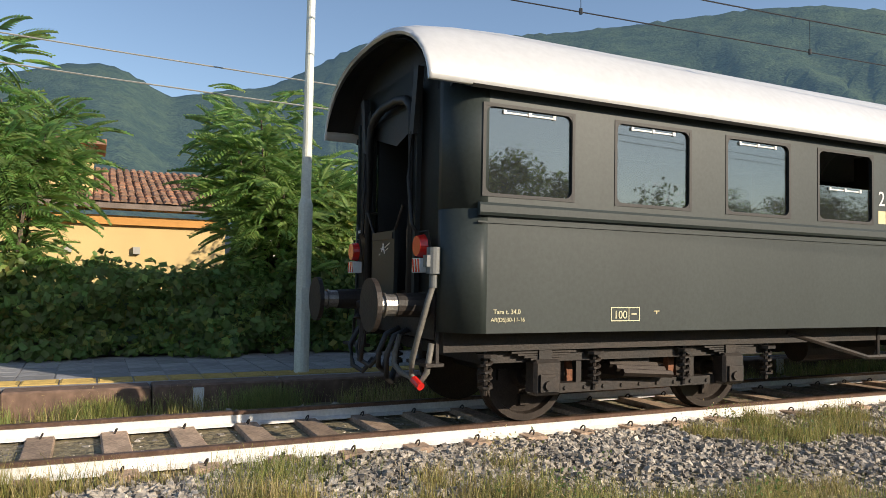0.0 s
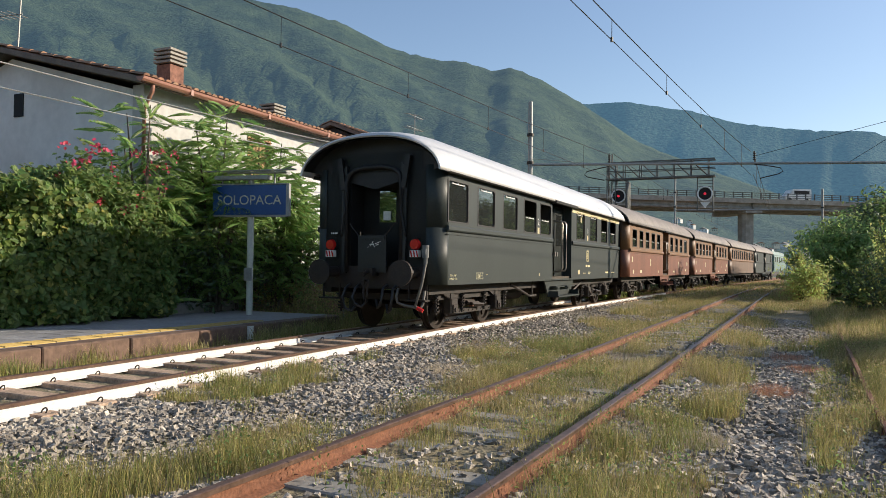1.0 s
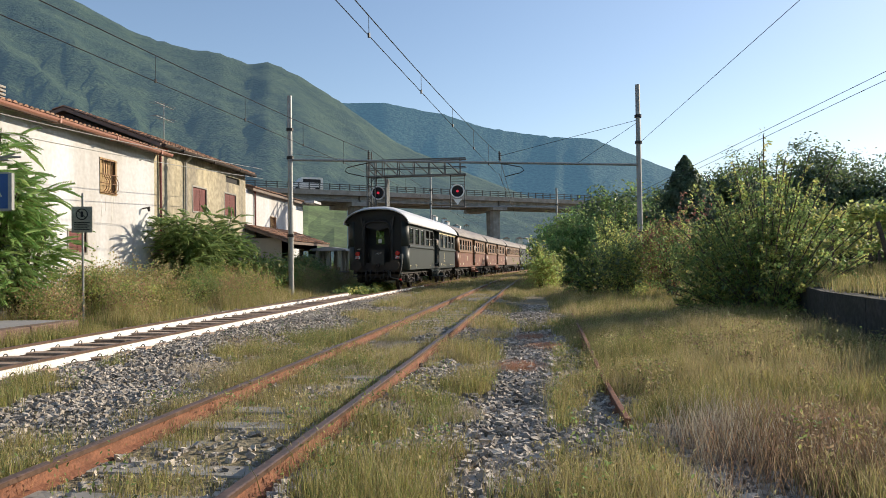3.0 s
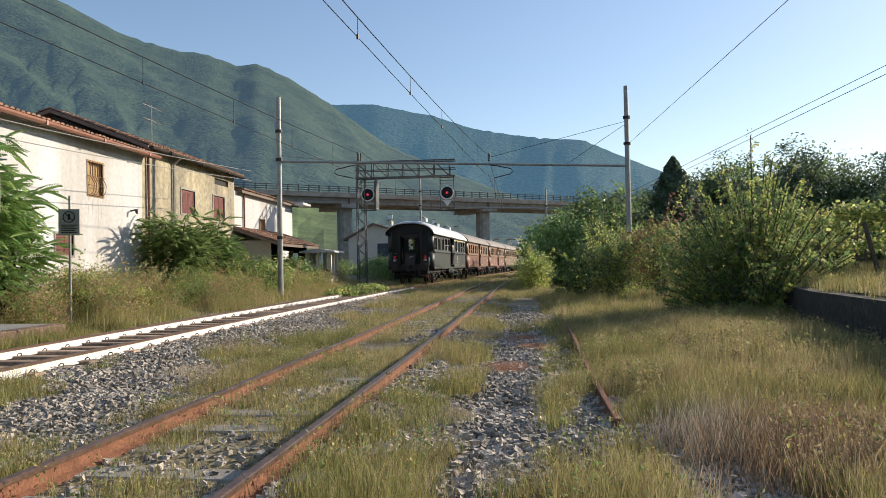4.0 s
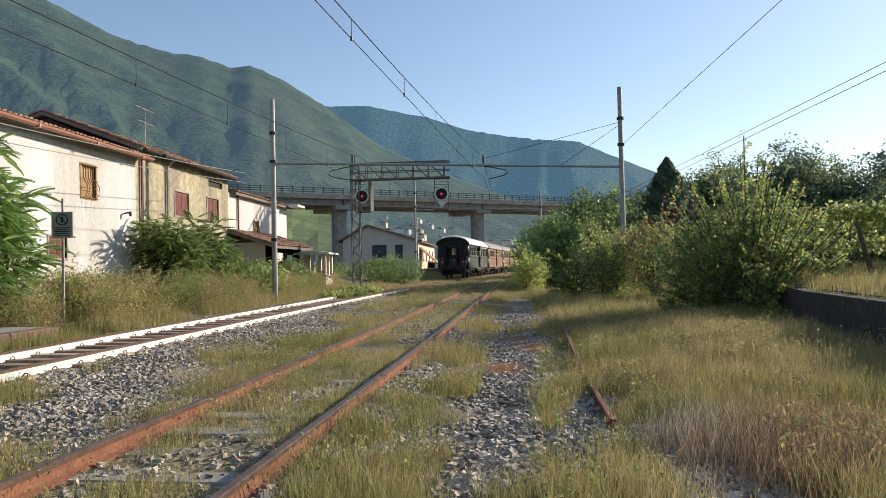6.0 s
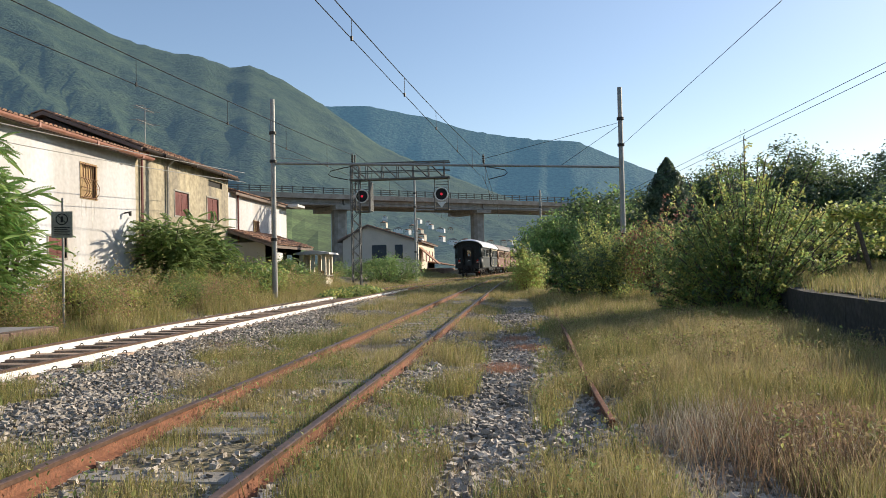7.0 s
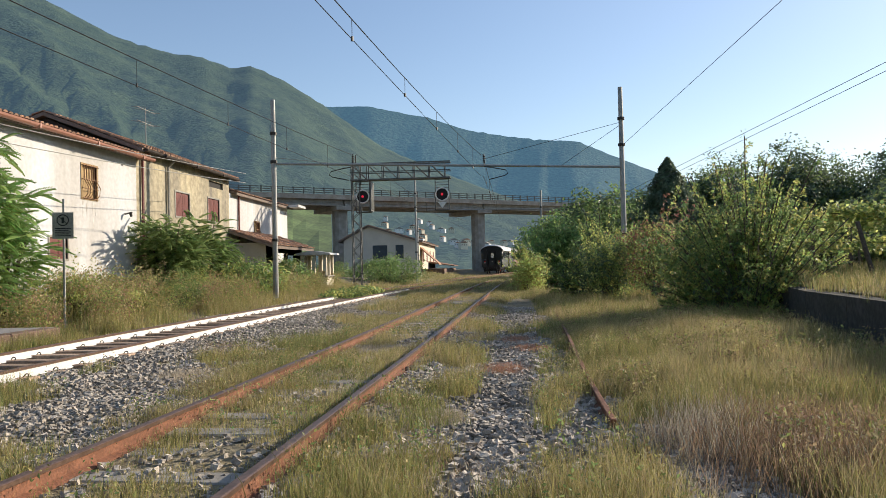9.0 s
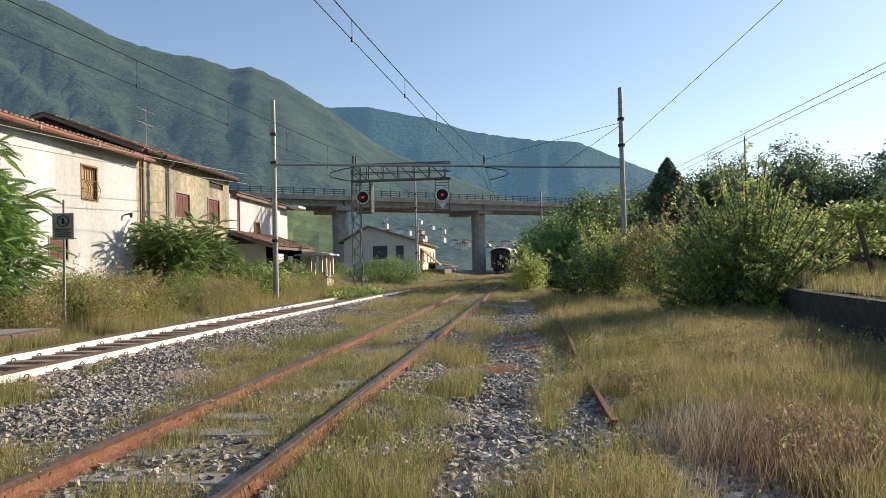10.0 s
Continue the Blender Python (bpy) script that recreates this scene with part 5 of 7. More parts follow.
def valley_house():
    ob = thing("gabled_house", "grey gabled house with tile roof beside the bridge", "house")
    bm = bmesh.new()
    prism(bm, [(-18.2, -0.5), (-9.2, -0.5), (-9.2, 4.25), (-15.2, 6.1), (-18.2, 4.5)], 85.0, 85.3)
    part("gable_wall", bm, M_BEIGEWALL, ob)
    bm = bmesh.new()
    prism(bm, [(85.3, -0.5), (108, -0.5), (108, 4.3), (85.3, 4.25)], -9.5, -9.2, "x")
    part("side_wall", bm, M_PALEWALL, ob)
    tile_roof(ob, -8.7, -15.2, 84.6, 108.5, 4.2, 6.25)
    tile_roof(ob, -18.8, -15.2, 84.6, 108.5, 4.4, 6.25)
    for x0, x1 in ((-14.7, -12.95), (-11.95, -11.0)):
        bm = bmesh.new()
        box(bm, x0, 84.94, 2.2, x1, 85.02, 3.85)
        part("window", bm, mat("blue_grey_pane", (0.03, 0.045, 0.06), 0.6, bump=0), ob)
    for y in (90, 94.5, 99, 104):
        bm = bmesh.new()
        box(bm, -9.22, y, 1.8, -9.15, y + 1.0, 3.3)
        part("window", bm, M_SHUTTER, ob)
    bm = bmesh.new()
    prism(bm, [(-9.2, 3.6), (-6.9, 1.5), (-6.9, 1.4), (-9.2, 3.4)], 86.5, 90.0)
    part("awning", bm, M_TILE, ob, "sloping tiled awning")
    bm = bmesh.new()
    box(bm, -9.2, 88, -0.4, -6.4, 112, 0.9)
    part("terrace", bm, M_BRICKEDGE, ob)
    bm = bmesh.new()
    prism(bm, [(-9.2, 1.9), (-6.0, 1.3), (-6.0, 1.2), (-9.2, 1.7)], 97, 112)
    part("porch_roof", bm, M_TILE, ob)


valley_house()


def yellow_house():
    ob = thing("yellow_house", "yellow-ochre low house with tile roof behind the hedge", "house")
    bm = bmesh.new()
    prism(bm, [(-34, 0), (-22, 0), (-22, 2.95), (-34, 2.95)], -14, 3.6)
    part("wall", bm, M_YELLOWWALL, ob)
    bm = bmesh.new()
    box(bm, -22.0, -14, 2.75, -21.85, 3.6, 3.0)
    box(bm, -22.0, -14, 3.15, -21.6, 3.8, 3.3)
    part("cornice", bm, M_ORANGE, ob, "orange painted cornice")
    tile_roof(ob, -21.4, -27, -14.5, 3.8, 3.3, 4.9)
    bm = bmesh.new()
    box(bm, -24.4, -1.5, 3.3, -22.6, 0.05, 5.0)
    part("roof_block", bm, M_YELLOWWALL, ob)
    bm = bmesh.new()
    box(bm, -24.7, -1.8, 5.0, -22.3, 0.35, 5.15)
    part("roof_block_cap", bm, M_TILE, ob)
    for y in (-0.5, 1.2):
        bm = bmesh.new()
        box(bm, -21.99, y - 0.09, 1.95, -21.85, y + 0.09, 2.15)
        part("wall_light", bm, M_GREYWALL, ob)
    ob2 = thing("low_villa", "white low house with clay tile roof behind the hedge", "house")
    bm = bmesh.new()
    box(bm, -34, 4.8, 0, -23, 12.4, 2.9)
    part("wall", bm, M_PLASTER, ob2)
    tile_roof(ob2, -22.4, -27, 4.4, 12.8, 3.05, 4.6)
    for y in (6.0, 8.4):
        bm = bmesh.new()
        box(bm, -22.98, y, 1.2, -22.9, y + 1.1, 2.4)
        part("window", bm, M_DARK, ob2)


M_ORANGE = mat("orange_cornice_paint", (0.55, 0.27, 0.07), 0.8, vary=0.1, bump=0.05)
yellow_house()


# ---------------------------------------------------------------- platform and its furniture
def platform():
    ob = thing("platform", "low station platform with brown kerb and yellow tactile strip", "platform", kind="structure")
    bm = bmesh.new()
    box(bm, -12.6, -34, -0.4, -9.36, 14.6, 0.10)
    part("paving", bm, M_PLATFORM, ob)
    bm = bmesh.new()
    box(bm, -0.18, -0.74, -0.36, 0.18, 0.74, 0.0)
    bmesh.ops.bevel(bm, geom=bm.edges[:], offset=0.02, segments=1, affect="EDGES")
    k0 = part("kerb_stone", bm, M_BRICKEDGE, ob)
    k0.matrix_basis = pose(-9.18, -33, 0.118)
    for i in range(1, 32):
        share("kerb_stone", k0.data, ob, pose(-9.18 + 0.008 * math.sin(i * 2.3), -33 + i * 1.5, 0.118 + 0.006 * math.sin(i * 1.7), 0, 0, 0.4 * math.sin(i * 5)))
    bm = bmesh.new()
    box(bm, -9.2, -34, -0.5, -9.04, 14.2, -0.2)
    part("footing", bm, M_CONC, ob)
    bm = bmesh.new()
    for i in range(int(46 / 0.4)):
        box(bm, -0.19, -33.8 + i * 0.4, 0.10, 0.19, -33.42 + i * 0.4, 0.116)
        for a in range(5):
            box(bm, -0.16 + a * 0.072, -33.78 + i * 0.4, 0.116, -0.13 + a * 0.072, -33.45 + i * 0.4, 0.121)
    t = part("tactile_strip", bm, M_TACTILE, ob, "yellow ribbed tactile paving")
    t.matrix_basis = pose(-9.75, 0, 0)
    bm = bmesh.new()
    box(bm, -0.20, -0.20, 0, 0.20, 0.20, 0.012)
    slab = part("paver", bm, M_PLATFORM2, ob)
    slab.matrix_basis = pose(-10.2, -3, 0.10)
    n = 0
    for i in range(30):
        for j in range(5):
            if n < 298 and (i or j):
                share("paver", slab.data, ob, pose(-10.2 - j * 0.42, -3 + i * 0.42, 0.10 + 0.002 * math.sin(n)))
                n += 1
    # low wall behind
    bm = bmesh.new()
    box(bm, -12.75, -34, -0.2, -12.5, 16.8, 0.34)
    solid("garden_wall", bm, M_CONC, "low weathered concrete wall behind the platform", "wall", kind="structure")
    bm = bmesh.new()
    box(bm, -9.03, 1.2, -0.2, -8.97, 1.32, 0.08)
    part("marker_post", bm, M_WHITEP, ob, "white marker on the kerb")
    bm = bmesh.new()
    box(bm, -9.03, 11.0, -0.15, -8.97, 11.14, 0.1)
    part("marker_post", bm, M_WHITEP, ob, "white marker on the kerb")


M_PLATFORM2 = mat("grey_paver", (0.27, 0.27, 0.28), 0.85, vary=0.15, scale=3, grain=16, bump=0.2, island=0.2)
platform()


def lamp_post():
    ob = thing("lamp_post", "tall tapered grey steel lamp post on the platform", "lamp post", at=(-9.75, 2.68, 0.10))
    bm = bmesh.new()
    rod(bm, (0, 0, 0), (0, 0, 2.3), 0.10, 14, 0.095)
    rod(bm, (0, 0, 2.3), (0.02, 0.0, 7.0), 0.07, 14, 0.05)
    rod(bm, (0, 0, 2.25), (0, 0, 2.36), 0.10, 14, 0.072)
    part("pole", bm, M_POLE, ob, smooth=False)
    bm = bmesh.new()
    box(bm, 0.085, -0.05, 0.85, 0.105, 0.05, 1.15)
    part("hatch", bm, M_POLE, ob)
    bm = bmesh.new()
    tube(bm, [(0, 0, 7.0), (0.2, 0, 7.3), (0.9, 0, 7.35)], 0.035, 8)
    box(bm, 0.8, -0.15, 7.28, 1.5, 0.15, 7.42)
    part("lantern", bm, M_POLE, ob)


M_POLE = mat("pale_green_white_pole_paint", (0.66, 0.67, 0.58), 0.55, 0.1, vary=0.1, scale=2, bump=0.05)
lamp_post()


def station_sign():
    ob = thing("station_sign", "blue enamel station name board on a pale post", "sign", at=(-11.0, 13.45, 0.10), rz=12)
    bm = bmesh.new()
    rod(bm, (0, 0.06, 0), (0, 0.06, 3.25), 0.075, 14)
    part("post", bm, M_POLE, ob)
    bm = bmesh.new()
    box(bm, -0.93, -0.04, 2.33, 0.93, 0.04, 3.03)
    bmesh.ops.bevel(bm, geom=bm.edges[:], offset=0.012, segments=2, affect="EDGES")
    board = part("board", bm, M_BLUE, ob, "blue board with worn white letters")
    lettering("SOLOPACA", 0.315, M_LETTER, board, on_back(0, -0.045, 2.57))
    bm = bmesh.new()
    for (a, b, c, d) in ((-0.95, 0.95, 2.28, 2.325), (-0.95, 0.95, 3.03, 3.06), (0.93, 1.0, 2.30, 3.05)):
        box(bm, a, -0.06, c, b, 0.06, d)
    part("board_frame", bm, M_GALV, ob)
    bm = bmesh.new()
    for x in (-0.7, 0.0, 0.62):
        rod(bm, (x, 0, 3.0), (x, 0, 3.35), 0.02, 6)
    box(bm, -0.85, -0.12, 3.15, 0.5, 0.12, 3.24)
    box(bm, -0.7, -0.1, 3.30, 0.95, 0.1, 3.33)
    rod(bm, (-1.0, -0.2, 3.33), (1.2, -0.1, 3.36), 0.02, 6)
    rod(bm, (0.55, 0.0, 3.3), (1.15, -0.2, 3.42), 0.015, 6)
    part("lamp_bracket", bm, M_GALV, ob)
    bm = bmesh.new()
    box(bm, -0.09, -0.06, 0.8, 0.09, -0.02, 1.1)
    part("post_box", bm, M_GALV, ob)


M_LETTER = mat("worn_cream_letters", (0.62, 0.60, 0.45), 0.6, vary=0.3, scale=14, grain=40, bump=0, second=(0.25, 0.28, 0.28), amount=0.7)
station_sign()


def no_crossing_sign():
    ob = thing("warning_sign", "grey prohibition sign on a thin post at the platform end", "sign", at=(-10.5, 16.8, 0.10), rz=14)
    bm = bmesh.new()
    rod(bm, (0, 0, -0.45), (0, 0, 2.95), 0.03, 8)
    part("post", bm, M_GALV, ob)
    bm = bmesh.new()
    box(bm, -0.24, -0.06, 1.98, 0.24, -0.035, 2.62)
    plate = part("plate", bm, mat("grey_sign_plate", (0.36, 0.35, 0.29), 0.6, bump=0), ob)
    bm = bmesh.new()
    tube(bm, [(0.13 * math.cos(a), -0.066, 2.43 + 0.13 * math.sin(a)) for a in np.linspace(0, 2 * math.pi, 21)], 0.012, 4)
    tube(bm, [(-0.09, -0.066, 2.52), (0.09, -0.066, 2.34)], 0.010, 4)
    part("ring", bm, M_DARK, plate)
    bm = bmesh.new()
    box(bm, -0.028, -0.066, 2.36, 0.028, -0.062, 2.50)
    part("symbol", bm, M_DARK, plate)
    bm = bmesh.new()
    for k in range(5):
        box(bm, -0.18, -0.066, 2.22 - k * 0.045, 0.18 - 0.05 * (k % 2), -0.062, 2.24 - k * 0.045)
    part("lettering_bar", bm, M_DARK, plate)


no_crossing_sign()


# ---------------------------------------------------------------- overhead line, masts, signals
def mast(x, y, top, r, label):
    ob = thing("catenary_mast", label, "mast", "catenary masts", at=(x, y, 0))
    bm = bmesh.new()
    rod(bm, (0, 0, -0.3), (0, 0, top), r, 12, r * 0.8)
    part("pole", bm, M_GALV, ob, smooth=False)
    for z in (top - 1.5, top - 2.7, 2.4):
        bm = bmesh.new()
        rod(bm, (0, 0, z), (0, 0, z + 0.12), r * 1.25, 10)
        part("band", bm, M_UNDER, ob)
    return ob


mast(-9.28, 29.7, 8.4, 0.12, "round grey steel catenary mast beside the houses")
mast(5.82, 33.3, 9.2, 0.13, "round grey steel catenary mast among the bushes")
for x, y, h in ((-6.9, 62, 9), (-8.5, 78, 6.5), (3.9, 62, 7.5)):
    mast(x, y, h, 0.10, "distant grey steel catenary mast by the line")
far_beam = bmesh.new()
rod(far_beam, (-6.9, 62, 6.1), (3.9, 62, 5.9), 0.05, 8)
solid("span_beam", far_beam, M_GALV, "thin steel span beam between far masts", "beam")
bm = bmesh.new()
rod(bm, (-9.28, 29.7, 5.68), (5.82, 33.3, 5.55), 0.055, 10)
rod(bm, (-9.28, 29.7, 5.95), (-7.0, 30.25, 5.72), 0.012, 5)
beam = solid("span_beam", bm, M_GALV, "grey tubular steel span beam across both tracks", "beam")


def registration(x, y, flip):
    bm = bmesh.new()
    pts = [(0, 0, 0.05), (0, 0, -0.10), (flip * 0.4, 0, -0.16), (flip * 0.95, 0.0, -0.28), (flip * 1.05, 0, -0.42), (flip * 0.9, 0, -0.52), (flip * 0.2, 0, -0.68)]
    tube(bm, pts, 0.022, 6)
    for k in range(4):
        rod(bm, (0, 0, 0.08 + k * 0.08), (0, 0, 0.12 + k * 0.08), 0.06, 8)
    rod(bm, (0, 0, 0), (0, 0, 0.45), 0.02, 6)
    ob = solid("registration_arm", bm, M_UNDER, "bent steel registration arm with insulator", "catenary arm")
    ob.matrix_basis = pose(x, y, 5.66)


registration(-6.05, 30.47, -1)
registration(-0.45, 31.8, 1)


def wire(name, pts, r, m, label, droppers=(), low=None):
    bm = bmesh.new()
    tube(bm, pts, r, 4)
    ob = thing(name, label, "overhead wire")
    part("wire", bm, m, ob)
    for a, b in droppers:
        d = bmesh.new()
        rod(d, a, b, 0.006, 4)
        rod(d, (b[0], b[1], b[2] - 0.03), (b[0], b[1], b[2] + 0.05), 0.025, 6)
        part("dropper", d, m, ob)
    return ob


def catenary(fx, y0, y1, zc, sag, x_off=0.0):
    ys = np.linspace(y0, y1, 24)
    u = lambda y: (y - y0) / (y1 - y0)
    mess = [(fx(y) + x_off, y, zc + 0.95 - sag * 4 * u(y) * (1 - u(y))) for y in ys]
    cont = [(fx(y) + x_off, y, zc) for y in ys]
    dr = []
    for y in np.arange(y0 + 3, y1 - 2, 4.2):
        dr.append(((fx(y) + x_off, y, zc + 0.95 - sag * 4 * u(y) * (1 - u(y))), (fx(y) + x_off, y, zc)))
    wire("catenary_wire", mess, 0.012, M_WIRE, "dark messenger wire of the overhead line", dr)
    wire("contact_wire", cont, 0.010, M_WIRE, "dark contact wire over the track")


catenary(lambda y: -6.05 - 0.083 * (30.4 - y), -18, 30.4, 5.10, 0.45)
catenary(lambda y: -5.9 + 0.055 * (y - 30.4), 30.4, 78, 5.15, 0.45)
catenary(lambda y: -0.60 - 0.0915 * (31.8 - y), -16, 31.8, 5.15, 0.62)
catenary(lambda y: -0.5 + 0.03 * (y - 31.8), 31.8, 62, 5.15, 0.4)
for z, zz in ((3.35, 4.35), (2.95, 3.95)):
    wire("line_cable", [(-11.6 + 0.05 * t, -16 + 46 * t / 20, 5.2 + (z - 3.2) - 0.9 * math.sin(math.pi * t / 20)) for t in range(21)], 0.011, M_WIREL, "pale cable strung along the platform")
wire("feeder_wire", [(5.82 + 0.262 * t, 33.3 - 2.4 * t, 6.5 + 0.21 * t) for t in range(13)], 0.012, M_WIRE, "dark feeder wire over the yard")
for dz in (0.0, 0.28):
    wire("feeder_wire", [(5.9 + 0.62 * t, 60 - 3.4 * t, 4.35 + dz + 0.257 * t) for t in range(13)], 0.012, M_WIRE, "dark feeder wire over the bushes")
wire("stay_wire", [(5.82, 33.3, 7.6), (-0.45, 31.8, 5.9)], 0.010, M_WIRE, "thin stay wire of the mast")
wire("stay_wire", [(5.82, 33.3, 7.5), (3.0, 32.6, 5.6)], 0.010, M_WIRE, "thin stay wire of the mast")


def lattice(bm, x0, y0, x1, y1, z0, z1, step, r=0.028):
    for x in (x0, x1):
        for y in (y0, y1):
            box(bm, x - r, y - r, z0, x + r, y + r, z1)
    z, k = z0, 0
    while z + step <= z1 + 0.01:
        for y in (y0, y1):
            a, b = (x0, x1) if k % 2 else (x1, x0)
            rod(bm, (a, y, z), (b, y, z + step), r * 0.7, 4)
        for x in (x0, x1):
            a, b = (y0, y1) if k % 2 else (y1, y0)
            rod(bm, (x, a, z), (x, b, z + step), r * 0.7, 4)
        z += step
        k += 1


def signal_gantry():
    ob = thing("signal_gantry", "grey steel lattice signal gantry with two red signals", "signal gantry")
    bm = bmesh.new()
    lattice(bm, -9.02, 44.75, -8.5, 45.25, -0.2, 7.8, 0.5)
    part("lattice_post", bm, M_LATTICE, ob)
    for y in (44.7, 45.4):
        bm = bmesh.new()
        for z in (6.75, 7.75):
            box(bm, -9.1, y - 0.035, z - 0.04, -2.75, y + 0.035, z + 0.04)
        box(bm, -9.1, y - 0.03, 7.2, -2.75, y + 0.03, 7.25)
        for k in range(7):
            x = -9.0 + k * 0.98
            box(bm, x - 0.03, y - 0.03, 6.75, x + 0.03, y + 0.03, 7.75)
            if k < 6:
                rod(bm, (x, y, 7.75), (x + 0.98, y, 6.75), 0.03, 4)
        part("truss", bm, M_LATTICE, ob)
    bm = bmesh.new()
    box(bm, -9.1, 44.7, 6.72, -2.75, 45.4, 6.75)
    part("walkway", bm, M_LATTICE, ob)
    bm = bmesh.new()
    tube(bm, [(-8.76, 45.0, 7.8), (-8.76, 45.0, 8.35)], 0.04, 6)
    part("finial", bm, M_UNDER, ob)
    for x, hood in ((-8.32, True), (-3.3, False)):
        sg = bmesh.new()
        box(sg, x - 0.46, 44.9, 4.75, x - 0.40, 44.98, 6.75)
        box(sg, x + 0.40, 44.9, 4.75, x + 0.46, 44.98, 6.75)
        box(sg, x - 0.46, 44.9, 4.70, x + 0.46, 45.5, 4.76)
        cage = part("signal_cage", sg, M_LATTICE, ob)
        for k in range(5):
            sg = bmesh.new()
            box(sg, x - 0.40, 44.92, 5.95 + k * 0.17, x + 0.40, 44.97, 5.98 + k * 0.17)
            part("rung", sg, M_LATTICE, cage)
        sg = bmesh.new()
        rod(sg, (x, 44.88, 5.70), (x, 44.80, 5.70), 0.38, 28)
        part("target_disc", sg, M_DARK, cage)
        sg = bmesh.new()
        tube(sg, [(x + 0.40 * math.cos(a), 44.79, 5.70 + 0.40 * math.sin(a)) for a in np.linspace(0, 2 * math.pi, 29)], 0.045, 6)
        part("target_rim", sg, M_WHITEP, cage, "white disc rim")
        sg = bmesh.new()
        rod(sg, (x, 44.82, 5.70), (x, 44.76, 5.70), 0.08, 18)
        part("lens", sg, M_SIGLENS, cage, "lit red signal lens")
        if hood:
            sg = bmesh.new()
            box(sg, x + 0.52, 44.4, 4.75, x + 0.60, 45.5, 6.6)
            for k in range(3):
                box(sg, x + 0.60, 44.45 + k * 0.36, 4.85, x + 0.62, 44.70 + k * 0.36, 6.5)
            part("ladder_screen", sg, M_LATTICE, ob)
        else:
            sg = bmesh.new()
            prism(sg, [(x - 0.28, 5.22), (x + 0.28, 5.22), (x, 4.85)], 44.86, 44.90)
            part("arrow_plate", sg, M_WHITEP, cage, "white triangular plate")


signal_gantry()


# ---------------------------------------------------------------- right-hand retaining wall with vineyard bank
def wall_x(y):
    """Face of the retaining wall."""
    return float(np.interp(y, [2, 9, 13, 16.5, 24, 40], [4.5, 4.85, 5.35, 6.2, 7.2, 8.5]))


def bank_z(x, y):
    return 0.60 + 0.05 * max(0.0, x - wall_x(y)) ** 0.8 + 0.06 * noise.noise(Vector((x, y, 1)))


def bank():
    wallm = M_OLDWALL
    ob = thing("retaining_wall", "dark weathered retaining wall of the vineyard bank", "wall", kind="structure")
    ys = [3, 6, 9, 11, 13, 15, 17, 20, 24]
    for a, b in zip(ys, ys[1:]):
        bm = bmesh.new()
        prism(bm, [(wall_x(a), a), (wall_x(b), b - 0.01), (wall_x(b) + 0.35, b - 0.01), (wall_x(a) + 0.35, a)], -0.5, 0.62, "z")
        part("wall_section", bm, wallm, ob)
    bm = bmesh.new()
    ts = [0.34, 1, 2.5, 5, 9, 16, 30, 45]
    ys = [2, 5, 9, 12, 15, 18, 21, 24, 27, 31, 38, 48, 60, 80, 110]
    g = []
    for y in ys:
        k = 1.0 if y <= 24 else max(0.0, 1 - (y - 24) / 8)
        g.append([bm.verts.new((wall_x(min(y, 40)) + t, y, bank_z(wall_x(min(y, 40)) + t, y) * min(1.0, k + t / 12) - (0.35 * (1 - k) if t < 2 else 0))) for t in ts])
    for a, b in zip(g, g[1:]):
        for i in range(len(ts) - 1):
            bm.faces.new((a[i], a[i + 1], b[i + 1], b[i]))
    solid("bank", bm, M_SOIL, "grassy bank above the retaining wall", "ground", kind="structure", smooth=True)


bank()

# ---------------------------------------------------------------- plants
nrng = np.random.default_rng(7)


def mesh_np(name, verts, faces, materials, index=None):
    """A mesh from arrays: verts (n, 3), faces (m, 3 or 4)."""
    me = bpy.data.meshes.new(name)
    k = faces.shape[1]
    me.vertices.add(len(verts))
    me.vertices.foreach_set("co", np.ascontiguousarray(verts, np.float32).ravel())
    me.loops.add(faces.size)
    me.loops.foreach_set("vertex_index", faces.astype(np.int32).ravel())
    me.polygons.add(len(faces))
    me.polygons.foreach_set("loop_start", np.arange(0, faces.size, k, dtype=np.int32))
    me.polygons.foreach_set("loop_total", np.full(len(faces), k, np.int32))
    for m in materials:
        me.materials.append(m)
    if index is not None:
        me.polygons.foreach_set("material_index", index.astype(np.int32))
    me.polygons.foreach_set("use_smooth", np.zeros(len(faces), bool))
    me.update(calc_edges=True)
    return me


def unit(v):
    return v / np.maximum(np.linalg.norm(v, axis=1, keepdims=True), 1e-6)


def leaf_quads(centres, out, size, droop=0.35, narrow=0.55):
    """Diamond leaves, folded a little, at the centres, facing roughly along out."""
    n = len(centres)
    nrm = unit(out + nrng.normal(0, 0.55, (n, 3)))
    side = unit(np.cross(nrm, nrng.normal(0, 1, (n, 3))))
    tip = unit(np.cross(nrm, side) + np.array([0, 0, -droop]))
    s = (size * nrng.uniform(0.6, 1.35, n))[:, None]
    v = np.stack([centres - tip * s * 0.5, centres + side * s * narrow * 0.5 + nrm * s * 0.08, centres + tip * s * 0.55, centres - side * s * narrow * 0.5 + nrm * s * 0.08], 1)
    f = np.arange(4 * n).reshape(n, 4)
    return v.reshape(-1, 3), f


